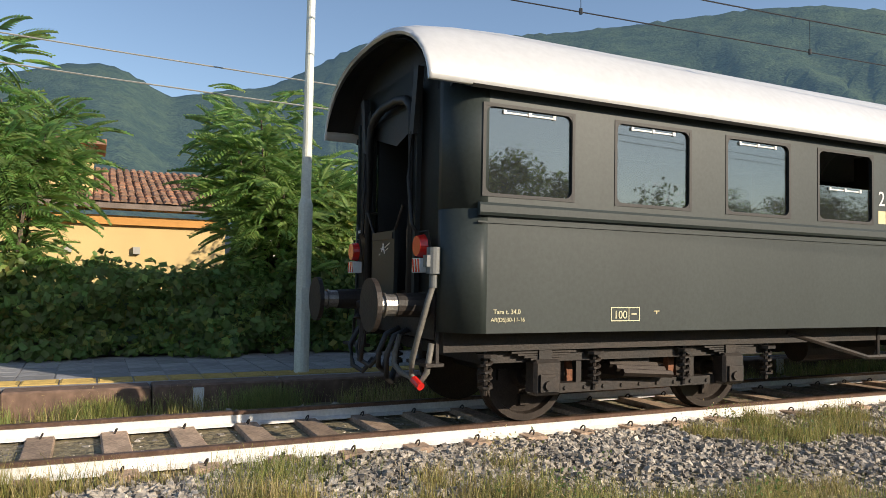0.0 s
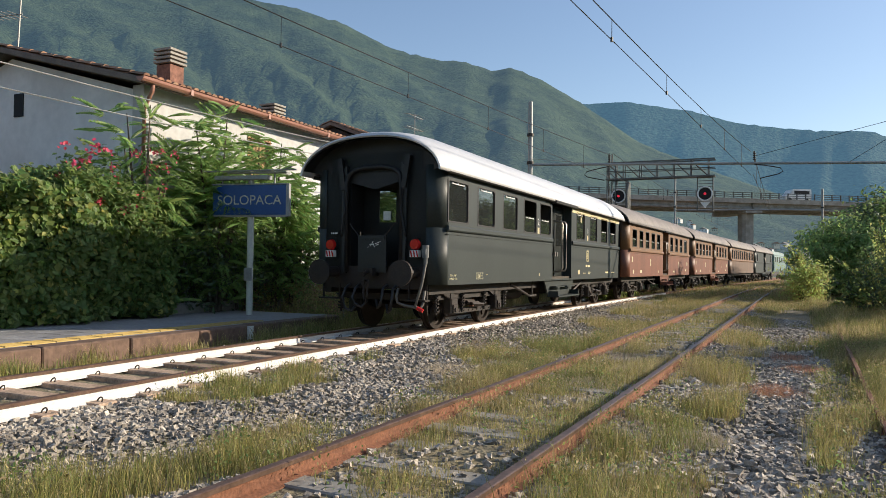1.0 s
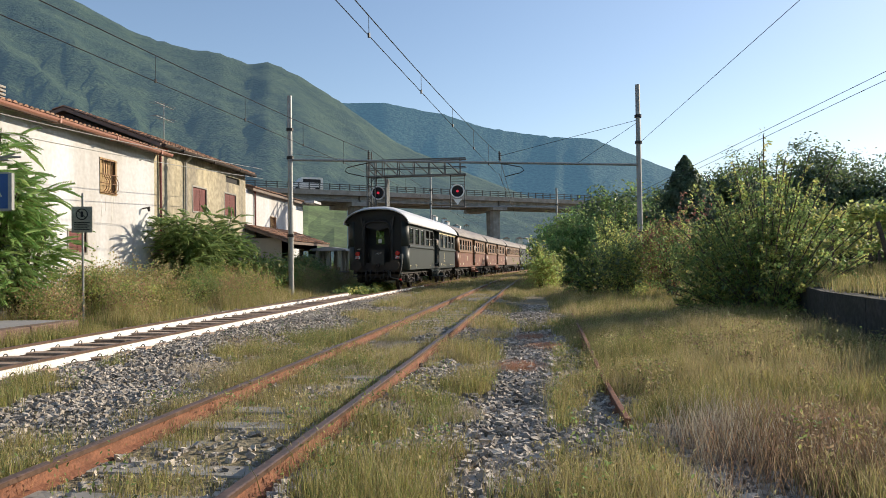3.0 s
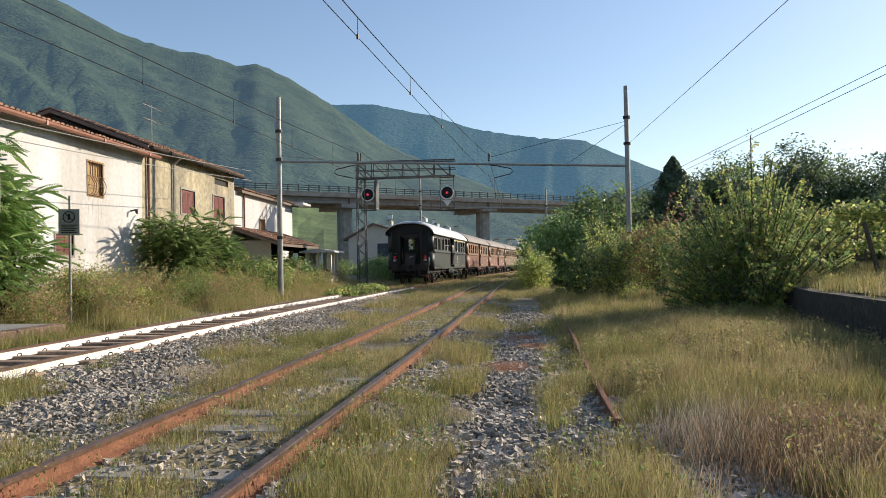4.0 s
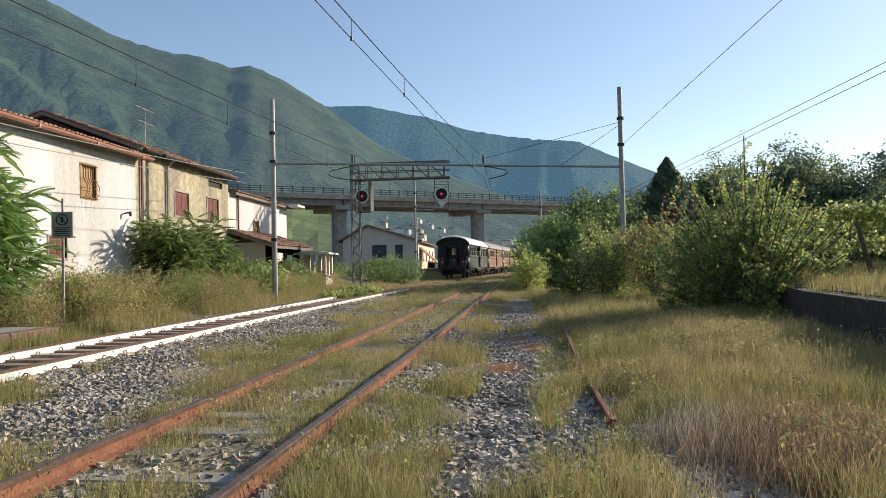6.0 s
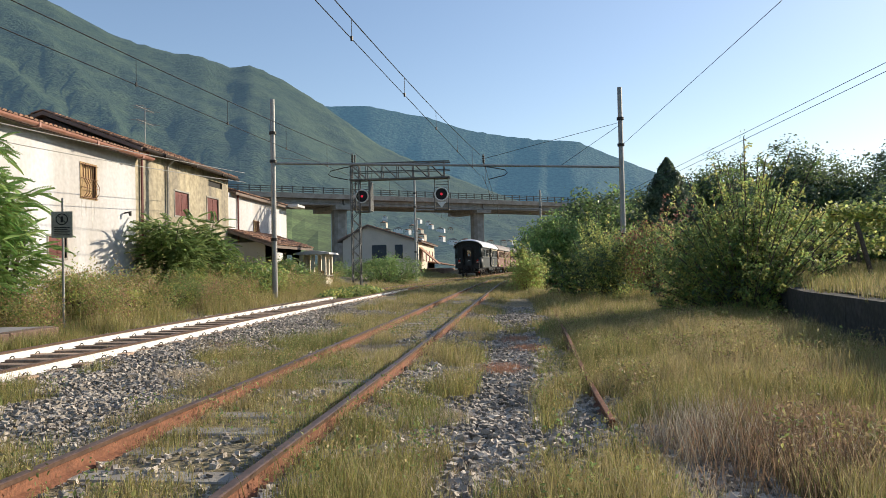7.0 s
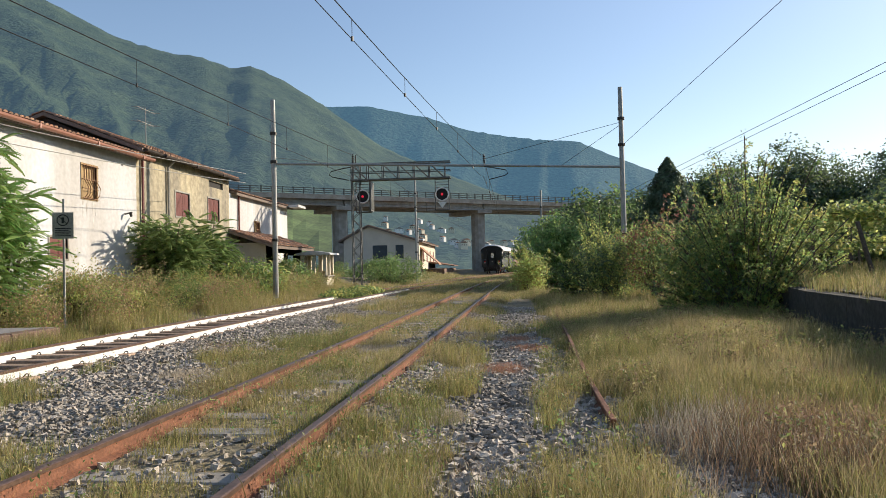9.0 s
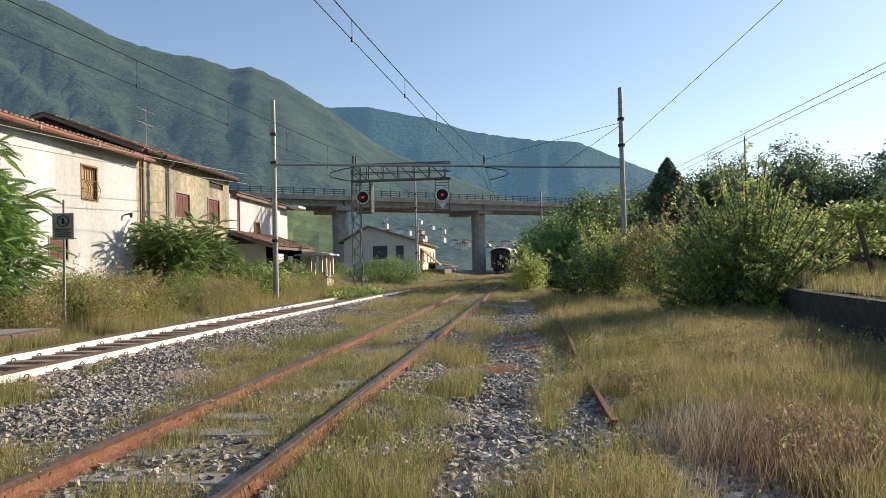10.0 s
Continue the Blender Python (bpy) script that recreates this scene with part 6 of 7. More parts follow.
def clumps(n_clump, per, radii, spread, shell=0.55, floor=None, lumpy=0.25):
    """Leaf places in clumps through an uneven ellipsoid about the origin."""
    d = unit(nrng.normal(0, 1, (n_clump, 3)))
    bump = np.array([1 + lumpy * noise.noise(Vector(p * 1.7)) + lumpy * 0.7 * noise.noise(Vector(p * 4.1)) for p in d])
    r = (shell + (1 - shell) * nrng.uniform(0, 1, n_clump) ** 0.7) * bump
    c = d * r[:, None] * np.array(radii)
    pts = (c[:, None, :] + nrng.normal(0, spread, (n_clump, per, 3)) * np.array([1, 1, 0.7])).reshape(-1, 3)
    out = np.repeat(d, per, 0) + np.array([0, 0, 0.5])
    if floor is not None:
        keep = pts[:, 2] > floor
        pts, out = pts[keep], out[keep]
    return pts, out


def bush(name, label, at, radii, leaf, size, n_clump, per, spread=0.16, materials=None, centre_z=None, shell=0.5, sprigs=0, category="bush", group=""):
    ob = thing(name, label, category, group, at=at)
    cz = radii[2] * 0.95 if centre_z is None else centre_z
    p, o = clumps(n_clump, per, radii, spread, shell, floor=-cz + 0.05)
    p = p + np.array([0, 0, cz])
    if sprigs:
        # thin shoots that stand out of the crown
        for i in range(sprigs):
            a = nrng.uniform(0, 2 * math.pi)
            el = nrng.uniform(0.15, 1.3)
            d = np.array([math.cos(a) * math.cos(el), math.sin(a) * math.cos(el), math.sin(el)])
            base = d * np.array(radii) * 0.8 + np.array([0, 0, cz])
            ln = nrng.uniform(0.25, 0.95)
            t = nrng.uniform(0, 1, 34)[:, None]
            bend = np.array([d[0], d[1], 0]) * 0.25
            q = base + (d + np.array([0, 0, 0.4])) * t * ln + bend * t * t + nrng.normal(0, 0.05, (34, 3))
            p, o = np.vstack([p, q]), np.vstack([o, np.repeat(d[None], 34, 0)])
    v, f = leaf_quads(p, o, size)
    ms = materials or [leaf]
    idx = nrng.integers(0, len(ms), n_clump + 1)
    which = idx[np.minimum(np.arange(len(f)) // per, n_clump)] if len(ms) > 1 else np.zeros(len(f))
    crown = tagged(new("crown", mesh_np("crown", v, f, ms, which)))
    crown.parent = ob
    bm = bmesh.new()
    for i in range(9):
        a = i * 2.4
        e = Vector((math.cos(a) * radii[0] * 0.6, math.sin(a) * radii[1] * 0.6, cz + radii[2] * 0.35 * math.sin(i * 1.3)))
        b = Vector((0.12 * math.cos(a), 0.12 * math.sin(a), -0.2))
        mid = (b + e) / 2 + Vector((0, 0, 0.25))
        rod(bm, b, mid, 0.045, 6, 0.03)
        rod(bm, mid, e, 0.03, 6, 0.008)
    part("stem", bm, M_BARK, ob)
    return ob


def frond_arrays(n_pair, length, leaf_len):
    """One feathery ailanthus leaf along +x, drooping at its end."""
    vs, fs = [], []
    for i in range(n_pair):
        t = (i + 1) / (n_pair + 0.5)
        x, z = t * length, -0.45 * length * t * t
        s = leaf_len * (1 - 0.45 * t)
        for side in (-1, 1):
            k = len(vs)
            a = radians(62)
            dx, dy = math.cos(a) * s, math.sin(a) * s * side
            vs += [(x, 0.01 * side, z), (x + dx * 0.45 + 0.035, dy * 0.45, z - 0.01), (x + dx, dy, z - s * 0.42), (x + dx * 0.45 - 0.035, dy * 0.45, z - 0.01)]
            fs.append((k, k + 1, k + 2, k + 3))
    k = len(vs)
    vs += [(0, -0.006, 0), (length * 0.6, 0, -0.16 * length), (length, 0, -0.45 * length), (0, 0.006, 0)]
    fs.append((k, k + 1, k + 2, k + 3))
    return np.array(vs), np.array(fs)


def ailanthus(at, height, spread, n_frond, label, leaf=None, low=0.12, group="trees behind the platform"):
    ob = thing("ailanthus_tree", label, "tree", group, at=at)
    fv, ff = frond_arrays(11, 0.58, 0.17)
    V, F, k = [], [], 0
    stems = bmesh.new()
    limbs = []
    for i in range(7):
        a = i * 2.39996
        top = Vector((math.cos(a) * spread * 0.55, math.sin(a) * spread * 0.55, height * (0.62 + 0.36 * ((i * 0.37) % 1))))
        base = Vector((0.1 * math.cos(a), 0.1 * math.sin(a), -0.2))
        mid = base.lerp(top, 0.5) + Vector((0, 0, 0.15 * height))
        limbs.append((base, mid, top))
        rod(stems, base, mid, 0.045, 6, 0.03)
        rod(stems, mid, top, 0.03, 6, 0.012)
    for i in range(n_frond):
        b, m, t = limbs[i % 7]
        u = low + (1 - low) * (i / n_frond) ** 0.8
        c = b.lerp(m, u * 2) if u < 0.5 else m.lerp(t, u * 2 - 1)
        out = spread * 0.5 * nrng.uniform(0, 1)
        yaw = nrng.uniform(0, 2 * math.pi)
        c = c + Vector((math.cos(yaw) * out, math.sin(yaw) * out, nrng.uniform(-0.2, 0.2)))
        tilt = nrng.uniform(-42, 22) + (-15 if u > 0.9 else 0)
        M = np.array(Matrix.Translation(c) @ Matrix.Rotation(yaw, 4, "Z") @ Matrix.Rotation(radians(tilt), 4, "Y") @ Matrix.Rotation(nrng.uniform(-0.5, 0.5), 4, "X"))
        sc = nrng.uniform(0.7, 1.2)
        V.append(fv * sc @ M[:3, :3].T + M[:3, 3])
        F.append(ff + k)
        k += len(fv)
    crown = new("crown", mesh_np("crown", np.vstack(V), np.vstack(F), [leaf or M_LEAF2]))
    crown.parent = ob
    part("stem", stems, M_BARK, ob)
    return ob


def hedge(y0, y1, hmin, hmax, leaves, label):
    ob = thing("hedge", label, "hedge", at=(0, 0, 0))
    n = leaves
    y = nrng.uniform(y0, y1, n)
    face = nrng.uniform(0, 1, n) < 0.62
    h = np.array([hmin + (hmax - hmin) * (0.5 + 0.75 * noise.noise(Vector((yy * 0.45, 2, 0)))) + 0.22 * noise.noise(Vector((yy * 1.9, 5, 0))) for yy in y])
    u = nrng.uniform(0, 1, n)
    bulge = np.array([0.55 * noise.noise(Vector((yy * 0.8, uu * 2.2, 9))) + 0.28 * noise.noise(Vector((yy * 2.2, uu * 5, 4))) for yy, uu in zip(y, u)])
    z = np.where(face, 0.15 + u * (h - 0.2), h - 0.06 + 0.1 * nrng.normal(0, 1, n))
    x = np.where(face, -12.15 + bulge - 0.5 * np.maximum(0, u - 0.75) + nrng.normal(0, 0.06, n), nrng.uniform(-14.0, -12.2, n))
    out = np.where(face[:, None], np.array([1.0, -0.1, 0.45]), np.array([0.3, 0, 1.0]))
    v, f = leaf_quads(np.stack([x, y, z], 1), out, 0.135, narrow=0.8)
    c = new("leaves", mesh_np("leaves", v, f, [M_LEAF, M_LEAFY], (nrng.uniform(0, 1, len(f)) < 0.16)))
    c.parent = ob
    # solid dark boxes added inside, so the leaf layer isn't see-through
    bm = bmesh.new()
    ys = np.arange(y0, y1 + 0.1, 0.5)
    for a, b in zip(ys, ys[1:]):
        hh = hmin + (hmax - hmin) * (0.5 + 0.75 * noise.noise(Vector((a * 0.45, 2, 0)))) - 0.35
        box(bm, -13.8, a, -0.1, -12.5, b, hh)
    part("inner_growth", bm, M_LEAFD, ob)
    return ob


hedge(-16, 3.2, 1.15, 1.8, 22000, "dense green leafy hedge behind the platform")
hedge(3.2, 12.2, 2.4, 3.1, 26000, "dense green vine-covered hedge behind the platform")
bush("oleander_bush", "green oleander bush with pink flowers by the hedge", (-12.7, 10.9, 0.1), (1.1, 1.7, 1.75), M_LEAF, 0.15, 260, 34, 0.17, sprigs=10)
fl = thing("oleander_flowers", "scattered pink oleander blossoms", "flowers", kind="stuff")
pp = []
for i in range(34):
    c = np.array([-12.2 + nrng.uniform(-0.5, 0.3), nrng.uniform(9.3, 12.3), nrng.uniform(2.2, 3.75)])
    pp.append(c + nrng.normal(0, 0.05, (9, 3)))
v, f = leaf_quads(np.vstack(pp), np.tile([[1.0, -0.5, 0.5]], (34 * 9, 1)), 0.075, narrow=0.9)
blossoms = new("blossom", mesh_np("blossom", v, f, [M_FLOWER]))
blossoms.parent = fl
for at, h, sp, n, lab in (((-13.0, -1.2, 0), 5.3, 1.35, 760, "tall feathery ailanthus tree behind the hedge"),
                          ((-13.1, 3.0, 0), 4.7, 1.45, 1300, "dense feathery ailanthus tree behind the hedge"),
                          ((-13.0, 5.0, 0), 3.9, 0.9, 260, "slender feathery ailanthus sapling in the hedge"),
                          ((-12.7, 11.9, 0), 5.1, 1.0, 180, "slender feathery ailanthus beside the white house"),
                          ((-12.5, 14.0, 0), 5.2, 1.5, 800, "dense feathery ailanthus behind the name board"),
                          ((-12.5, 16.2, 0), 4.9, 1.3, 640, "dense feathery ailanthus before the white house"),
                          ((-12.5, 17.4, 0), 3.5, 1.2, 260, "low feathery ailanthus by the platform end"),
                          ((-12.3, 26.2, 0.4), 2.9, 1.5, 700, "spreading ailanthus shrub against the ochre wall"),
                          ((-12.2, 29.3, 0.4), 3.0, 1.3, 520, "spreading ailanthus shrub against the ochre wall")):
    ailanthus(at, h, sp, n, lab, leaf=M_LEAF if at[1] > 20 else None)
bush("ivy_growth", "leafy undergrowth behind the name board", (-12.6, 15.0, 0), (0.8, 3.2, 1.5), M_LEAF, 0.13, 300, 30, 0.2, materials=[M_LEAF, M_LEAFD])
bush("garden_tree", "round dark green garden tree behind the hedge", (-17.5, 7.0, 0), (2.0, 2.3, 2.2), M_LEAF, 0.16, 300, 30, 0.25, centre_z=2.2, category="tree")
# greenery beside the line and on the far side
for at, r, ms, lab in (((-11.0, 36.5, 0.0), (1.3, 1.6, 0.8), [M_LEAF], "low green bush by the mast"),
                       ((-10.8, 31.0, 0.3), (1.2, 2.4, 0.6), [M_LEAF, M_LEAFY], "low green bush below the houses"),
                       ((-8.2, 55.0, -0.2), (3.0, 2.0, 1.2), [M_LEAF], "green bush by the signal gantry"),
                       ((-9.7, 62.0, -0.2), (1.5, 1.8, 1.2), [M_LEAF2], "bright green bush before the gabled house"),
                       ((-13.5, 58.0, -0.2), (3.0, 3.0, 1.0), [M_LEAF], "green bush near the shed")):
    bush("bush", lab, at, r, M_LEAF, 0.17, 170, 26, 0.24, materials=ms)

bush("creeper", "yellow-green creeper spreading over the rails", (-6.9, 35.2, -0.22), (1.2, 4.4, 0.22), M_LEAFY, 0.15, 300, 20, 0.10, materials=[M_LEAFY, M_LEAF], category="creeper")

# tall weeds and low shrubs in the strip below the houses
for i in range(26):
    y = 17.8 + i * 0.95
    x = -10.2 - 1.9 * ((i * 0.618) % 1)
    ms = ([M_LEAFY, M_GRASS], [M_LEAF, M_LEAFY], [M_STRAW, M_LEAFY], [M_LEAF])[i % 4]
    bush("wild_weed", ("yellow-green weed clump below the houses", "green weed clump below the houses", "dry straw-coloured weed clump below the houses", "leafy green weed clump below the houses")[i % 4],
         (x, y, ground_z(x, y) - 0.05), (0.5 + 0.25 * ((i * 0.37) % 1), 0.6, 0.32 + 0.3 * ((i * 0.77) % 1)), M_LEAF, 0.075, 70, 20, 0.10, materials=ms, sprigs=9, group="weeds below the houses")

# right-hand side: the large shrub, the bushes behind it, the woods
def shoot_shrub(name, label, at, height, reach, n_shoot, size, materials, twigs=5, per=17, low=-0.1, lean_x=0.0):
    """A loose shrub: long arching shoots from the base, side twigs along them, leaves in two ranks along each twig."""
    ob = thing(name, label, "shrub", at=at)
    bm = bmesh.new()
    P, O, K = [], [], []
    for i in range(n_shoot):
        a = i * 2.39996 + nrng.normal(0, 0.3)
        q = (i + 0.5) / n_shoot
        el = radians(84 - 74 * q ** 1.35)
        ln = (height * (1 - q) ** 1.15 + reach * (1 - (1 - q) ** 1.15)) * nrng.uniform(0.62, 1.08)
        b = np.array([0.45 * math.cos(a) * q + lean_x * 0.2, 0.45 * math.sin(a) * q, low])
        d = np.array([math.cos(a) * math.cos(el) + lean_x * 0.15, math.sin(a) * math.cos(el), math.sin(el)])
        way = lambda t: b + d * ln * t + np.array([d[0], d[1], -0.3]) * ln * 0.22 * t * t
        tube(bm, [Vector(way(t)) for t in (0, 0.35, 0.7, 1.0)], 0.012, 4)
        ends = []
        for k in range(twigs):
            t0 = 0.28 + 0.68 * (k + nrng.uniform(0, 1)) / twigs
            td = unit((d + nrng.normal(0, 0.75, 3) + np.array([0, 0, 0.25]))[None])[0]
            ends.append((way(t0), td, nrng.uniform(0.25, 0.65) * (1.15 - 0.6 * t0)))
        ends.append((way(0.72), unit((way(1.0) - way(0.72))[None])[0], ln * 0.34))
        for c, td, tl in ends:
            t = (np.arange(per) + nrng.uniform(0, 1, per)) / per
            side = unit(np.cross(td, np.array([0.2, 0.1, 1.0]))[None])[0]
            alt = np.where(np.arange(per) % 2, 1, -1)[:, None]
            P.append(c + td * (t * tl)[:, None] - np.array([0, 0, 0.16]) * (t * t * tl)[:, None] + side * alt * size * 0.42 + nrng.normal(0, 0.015, (per, 3)))
            O.append(np.array([0, 0, 0.35]) + nrng.normal(0, 0.6, (per, 3)))
            K.append(np.full(per, nrng.choice(len(materials))))
    v, f = leaf_quads(np.vstack(P), np.vstack(O), size, narrow=0.6)
    crown = new("crown", mesh_np("crown", v, f, materials, np.concatenate(K)))
    crown.parent = ob
    part("stem", bm, M_BARK, ob)
    return ob


shoot_shrub("large_shrub", "large olive-green shrub with loose pale yellow shoots", (5.6, 16.6, -0.1), 4.6, 1.15, 150, 0.07, [M_LEAFY, M_LEAF, M_LEAFY, M_LEAF], twigs=8, per=24)
bush("large_shrub", "dense dark green lower part of the overgrown shrub", (5.2, 16.9, -0.1), (1.6, 1.2, 1.05), M_LEAF, 0.075, 300, 36, 0.2, materials=[M_LEAF, M_LEAFD, M_LEAF, M_LEAFY], sprigs=70, shell=0.4, category="shrub")
shoot_shrub("bush", "dark green bush with upright shoots by the siding", (4.0, 28.5, -0.1), 3.9, 1.5, 90, 0.085, [M_LEAF, M_LEAFD, M_LEAF, M_LEAFY], twigs=9, per=30)
bush("bush", "dense olive bush with upright shoots by the siding", (3.9, 25.4, -0.1), (0.95, 1.3, 1.2), M_LEAF, 0.085, 300, 40, 0.18, materials=[M_LEAF, M_LEAFD, M_LEAFY], sprigs=30, shell=0.35)
bush("bush", "rust-tinged shrub between green bushes", (5.25, 24.3, 0.2), (0.85, 0.9, 1.3), M_LEAFR, 0.085, 200, 34, 0.2, materials=[M_LEAFR, M_LEAF, M_LEAFY], sprigs=14)
bush("bush", "green roadside bush beside the curve", (3.2, 42, -0.2), (2.0, 3.0, 2.2), M_LEAF2, 0.2, 330, 28, 0.25, materials=[M_LEAF, M_LEAF2])
bush("bush", "low yellow-green bush beside the curve", (1.6, 36, -0.2), (0.8, 1.6, 0.9), M_LEAFY, 0.13, 150, 28, 0.18, materials=[M_LEAFY], sprigs=25)
for at, r in (((6.5, 48, 0), (3.2, 4, 3.0)), ((9.5, 55, 0), (3.2, 4, 3.4)), ((7.5, 70, 0), (3.5, 5, 3.0)), ((12, 78, 0), (4, 5, 3.5))):
    bush("roadside_tree", "green broadleaf trees along the curve", at, r, M_LEAF, 0.3, 330, 26, 0.35, materials=[M_LEAF, M_LEAFD, M_LEAF2], category="tree")
for i, (x, y, r, h) in enumerate(((12.0, 52, 2.6, 3.6), (16.5, 54, 3.0, 4.6), (19.5, 50, 3.2, 4.7), (23, 52, 3.4, 4.6), (27, 50, 3.6, 4.6), (31, 52, 3.8, 5.0), (25, 44, 2.6, 3.4), (35, 48, 3.8, 5.0), (14.5, 42, 2.4, 2.4), (20, 38, 2.4, 2.3), (26, 36, 2.6, 2.5))):
    bush("woodland_tree", "dark green tree of the wood behind the vineyard", (x, y, 0.6), (r, r, h * 0.9), M_LEAFD, 0.23, 640, 36, 0.32, shell=0.15, materials=[M_LEAFD, M_LEAF, M_LEAFD], category="tree", group="wood behind the vineyard")


def cypress(at, h, r):
    ob = thing("conifer", "dark pointed conifer above the bushes", "tree", at=at)
    n = 16000
    t = nrng.uniform(0, 1, n) ** 0.8
    a = nrng.uniform(0, 2 * math.pi, n)
    rr = r * (1 - t) ** 0.75 * nrng.uniform(0.4, 1.05, n) * (1 + 0.28 * np.sin(t * 34 + 2.0 * np.sin(a * 3)))
    p = np.stack([rr * np.cos(a), rr * np.sin(a), 0.6 + t * (h - 0.6)], 1)
    v, f = leaf_quads(p, np.stack([np.cos(a), np.sin(a), 0.3 + 0 * a], 1), 0.24)
    c = new("crown", mesh_np("crown", v, f, [M_LEAFD]))
    c.parent = ob
    bm = bmesh.new()
    rod(bm, (0, 0, -0.3), (0, 0, h * 0.9), 0.16, 8, 0.03)
    part("trunk", bm, M_BARK, ob)


cypress((10.6, 45, 0.2), 7.3, 2.5)


def vineyard():
    post = thing("vine_post", "slanting grey wooden vineyard post on the bank", "post", "vineyard posts", at=(8.6, 16.5, 0.6))
    bm = bmesh.new()
    rod(bm, (0, 0, -0.1), (0, 0, 1.5), 0.06, 8, 0.05)
    part("pole", bm, M_BARK, post)
    post.matrix_basis = pose(8.65, 17.2, 0.55, 0, -14, 0)
    for x, y, ry in ((9.9, 17.0, -12), (8.9, 21, 0), (9.9, 21, 0), (10.9, 20.5, 0), (9.2, 25, 0), (10.4, 25, 0), (11.6, 24, 0)):
        copy_thing(post, pose(x, y, 0.55, 0, ry, 0))
    for y, x0, x1 in ((18.0, 8.0, 15), (21.5, 8.4, 17), (25.5, 8.8, 19)):
        for z in (1.05, 1.75):
            n = 5200 if z > 1.5 else 1800
            p = np.stack([nrng.uniform(x0, x1, n), y + nrng.normal(0, 0.25, n), 0.5 + z + nrng.normal(0, 0.13, n)], 1)
            v, f = leaf_quads(p, np.tile([[0, -0.4, 1.0]], (n, 1)), 0.10, narrow=0.9)
            ob = thing("vine_row", "row of trained green grape vines on the bank", "vine", "vine rows")
            c = new("leaves", mesh_np("leaves", v, f, [M_LEAFY, M_LEAF], nrng.uniform(0, 1, n) < 0.25))
            c.parent = ob
            bm = bmesh.new()
            tube(bm, [(x0, y, 0.5 + z), ((x0 + x1) / 2, y, 0.45 + z), (x1, y, 0.5 + z)], 0.012, 4)
            part("trellis_wire", bm, M_WIRE, ob)


vineyard()
# trees across the yard, behind where the camera stands
for i in range(9):
    bush("yard_tree", "green broadleaf tree across the yard", (23 + 2 * math.sin(i * 2.1), -6 + i * 4.3, 0.6), (2.6, 2.9, 3.6 + 0.6 * math.sin(i * 1.3)), M_LEAF, 0.34, 210, 22, 0.36, materials=[M_LEAF, M_LEAFD], category="tree", group="trees across the yard")


# ---------------------------------------------------------------- grass
def grass_mask(x, y):
    """How densely grass grows, and whether it is dry."""
    v = 1.25 * noise.noise(Vector((x * 0.55, y * 0.35, 0))) + 1.0 * noise.noise(Vector((x * 1.7, y * 1.3, 7)))
    m = main_x(min(y, 200))
    s = siding_x(min(y, 95))
    d = x - m
    if abs(d) < 1.35:
        return v - 0.1 if d > 1.0 and y < 9 else -1.0 if y < 36 else 0.3
    if 1.35 <= d < 2.2:
        return v - (0.02 if y < 9 else 0.42)
    dens = v + 0.08
    if d >= 2.2 and x < s - 0.9:
        dens = v + 0.12 + 0.2 * min(1, max(0, (y - 10) / 10))
    if abs(x - s) < 0.68:
        dens = v + 0.30
    if abs(abs(x - s) - 0.69) < 0.13:
        return -1.0
    if s + 0.8 < x < s + 1.5:
        dens = v + 0.30
    path = abs(x - (-0.28 + 0.045 * y))
    if path < 0.30 + 0.006 * y and y < 27:
        dens = v - 0.55
    elif x > s + 1.5 and x < 0.95 + 0.02 * y and y < 20:
        dens = v + 0.10
    elif 0.5 < x < 1.75 and y < 6.2:
        dens = v - 0.35
    elif x > 1.3:
        dens = 0.6 * v + 0.75 if x < wall_x(y) - 0.1 else -1.0
    if d < -1.35:
        dens = v + 0.35 if y > 14.8 or x > -9.0 else -1.0
    if y > 30:
        dens = v + 0.6
    return dens


def blades(pts, height, width, lean, straw):
    n = len(pts)
    a = nrng.uniform(0, 2 * math.pi, n)
    side = np.stack([np.cos(a), np.sin(a), 0 * a], 1) * width[:, None] * 0.5
    b = nrng.uniform(0, 2 * math.pi, n)
    ln = np.stack([np.cos(b), np.sin(b), 0 * b], 1) * (lean * height)[:, None]
    up = np.array([0, 0, 1.0]) * height[:, None]
    v = np.stack([pts - side, pts + side, pts + side * 0.7 + up * 0.55 + ln * 0.35, pts - side * 0.7 + up * 0.55 + ln * 0.35, pts + up * 0.96 + ln], 1).reshape(-1, 3)
    k = np.arange(n)[:, None] * 5
    q = np.concatenate([k + np.array([[0, 1, 2, 3]])], 0)
    t = k + np.array([[3, 2, 4, 4]])
    return v, q, t


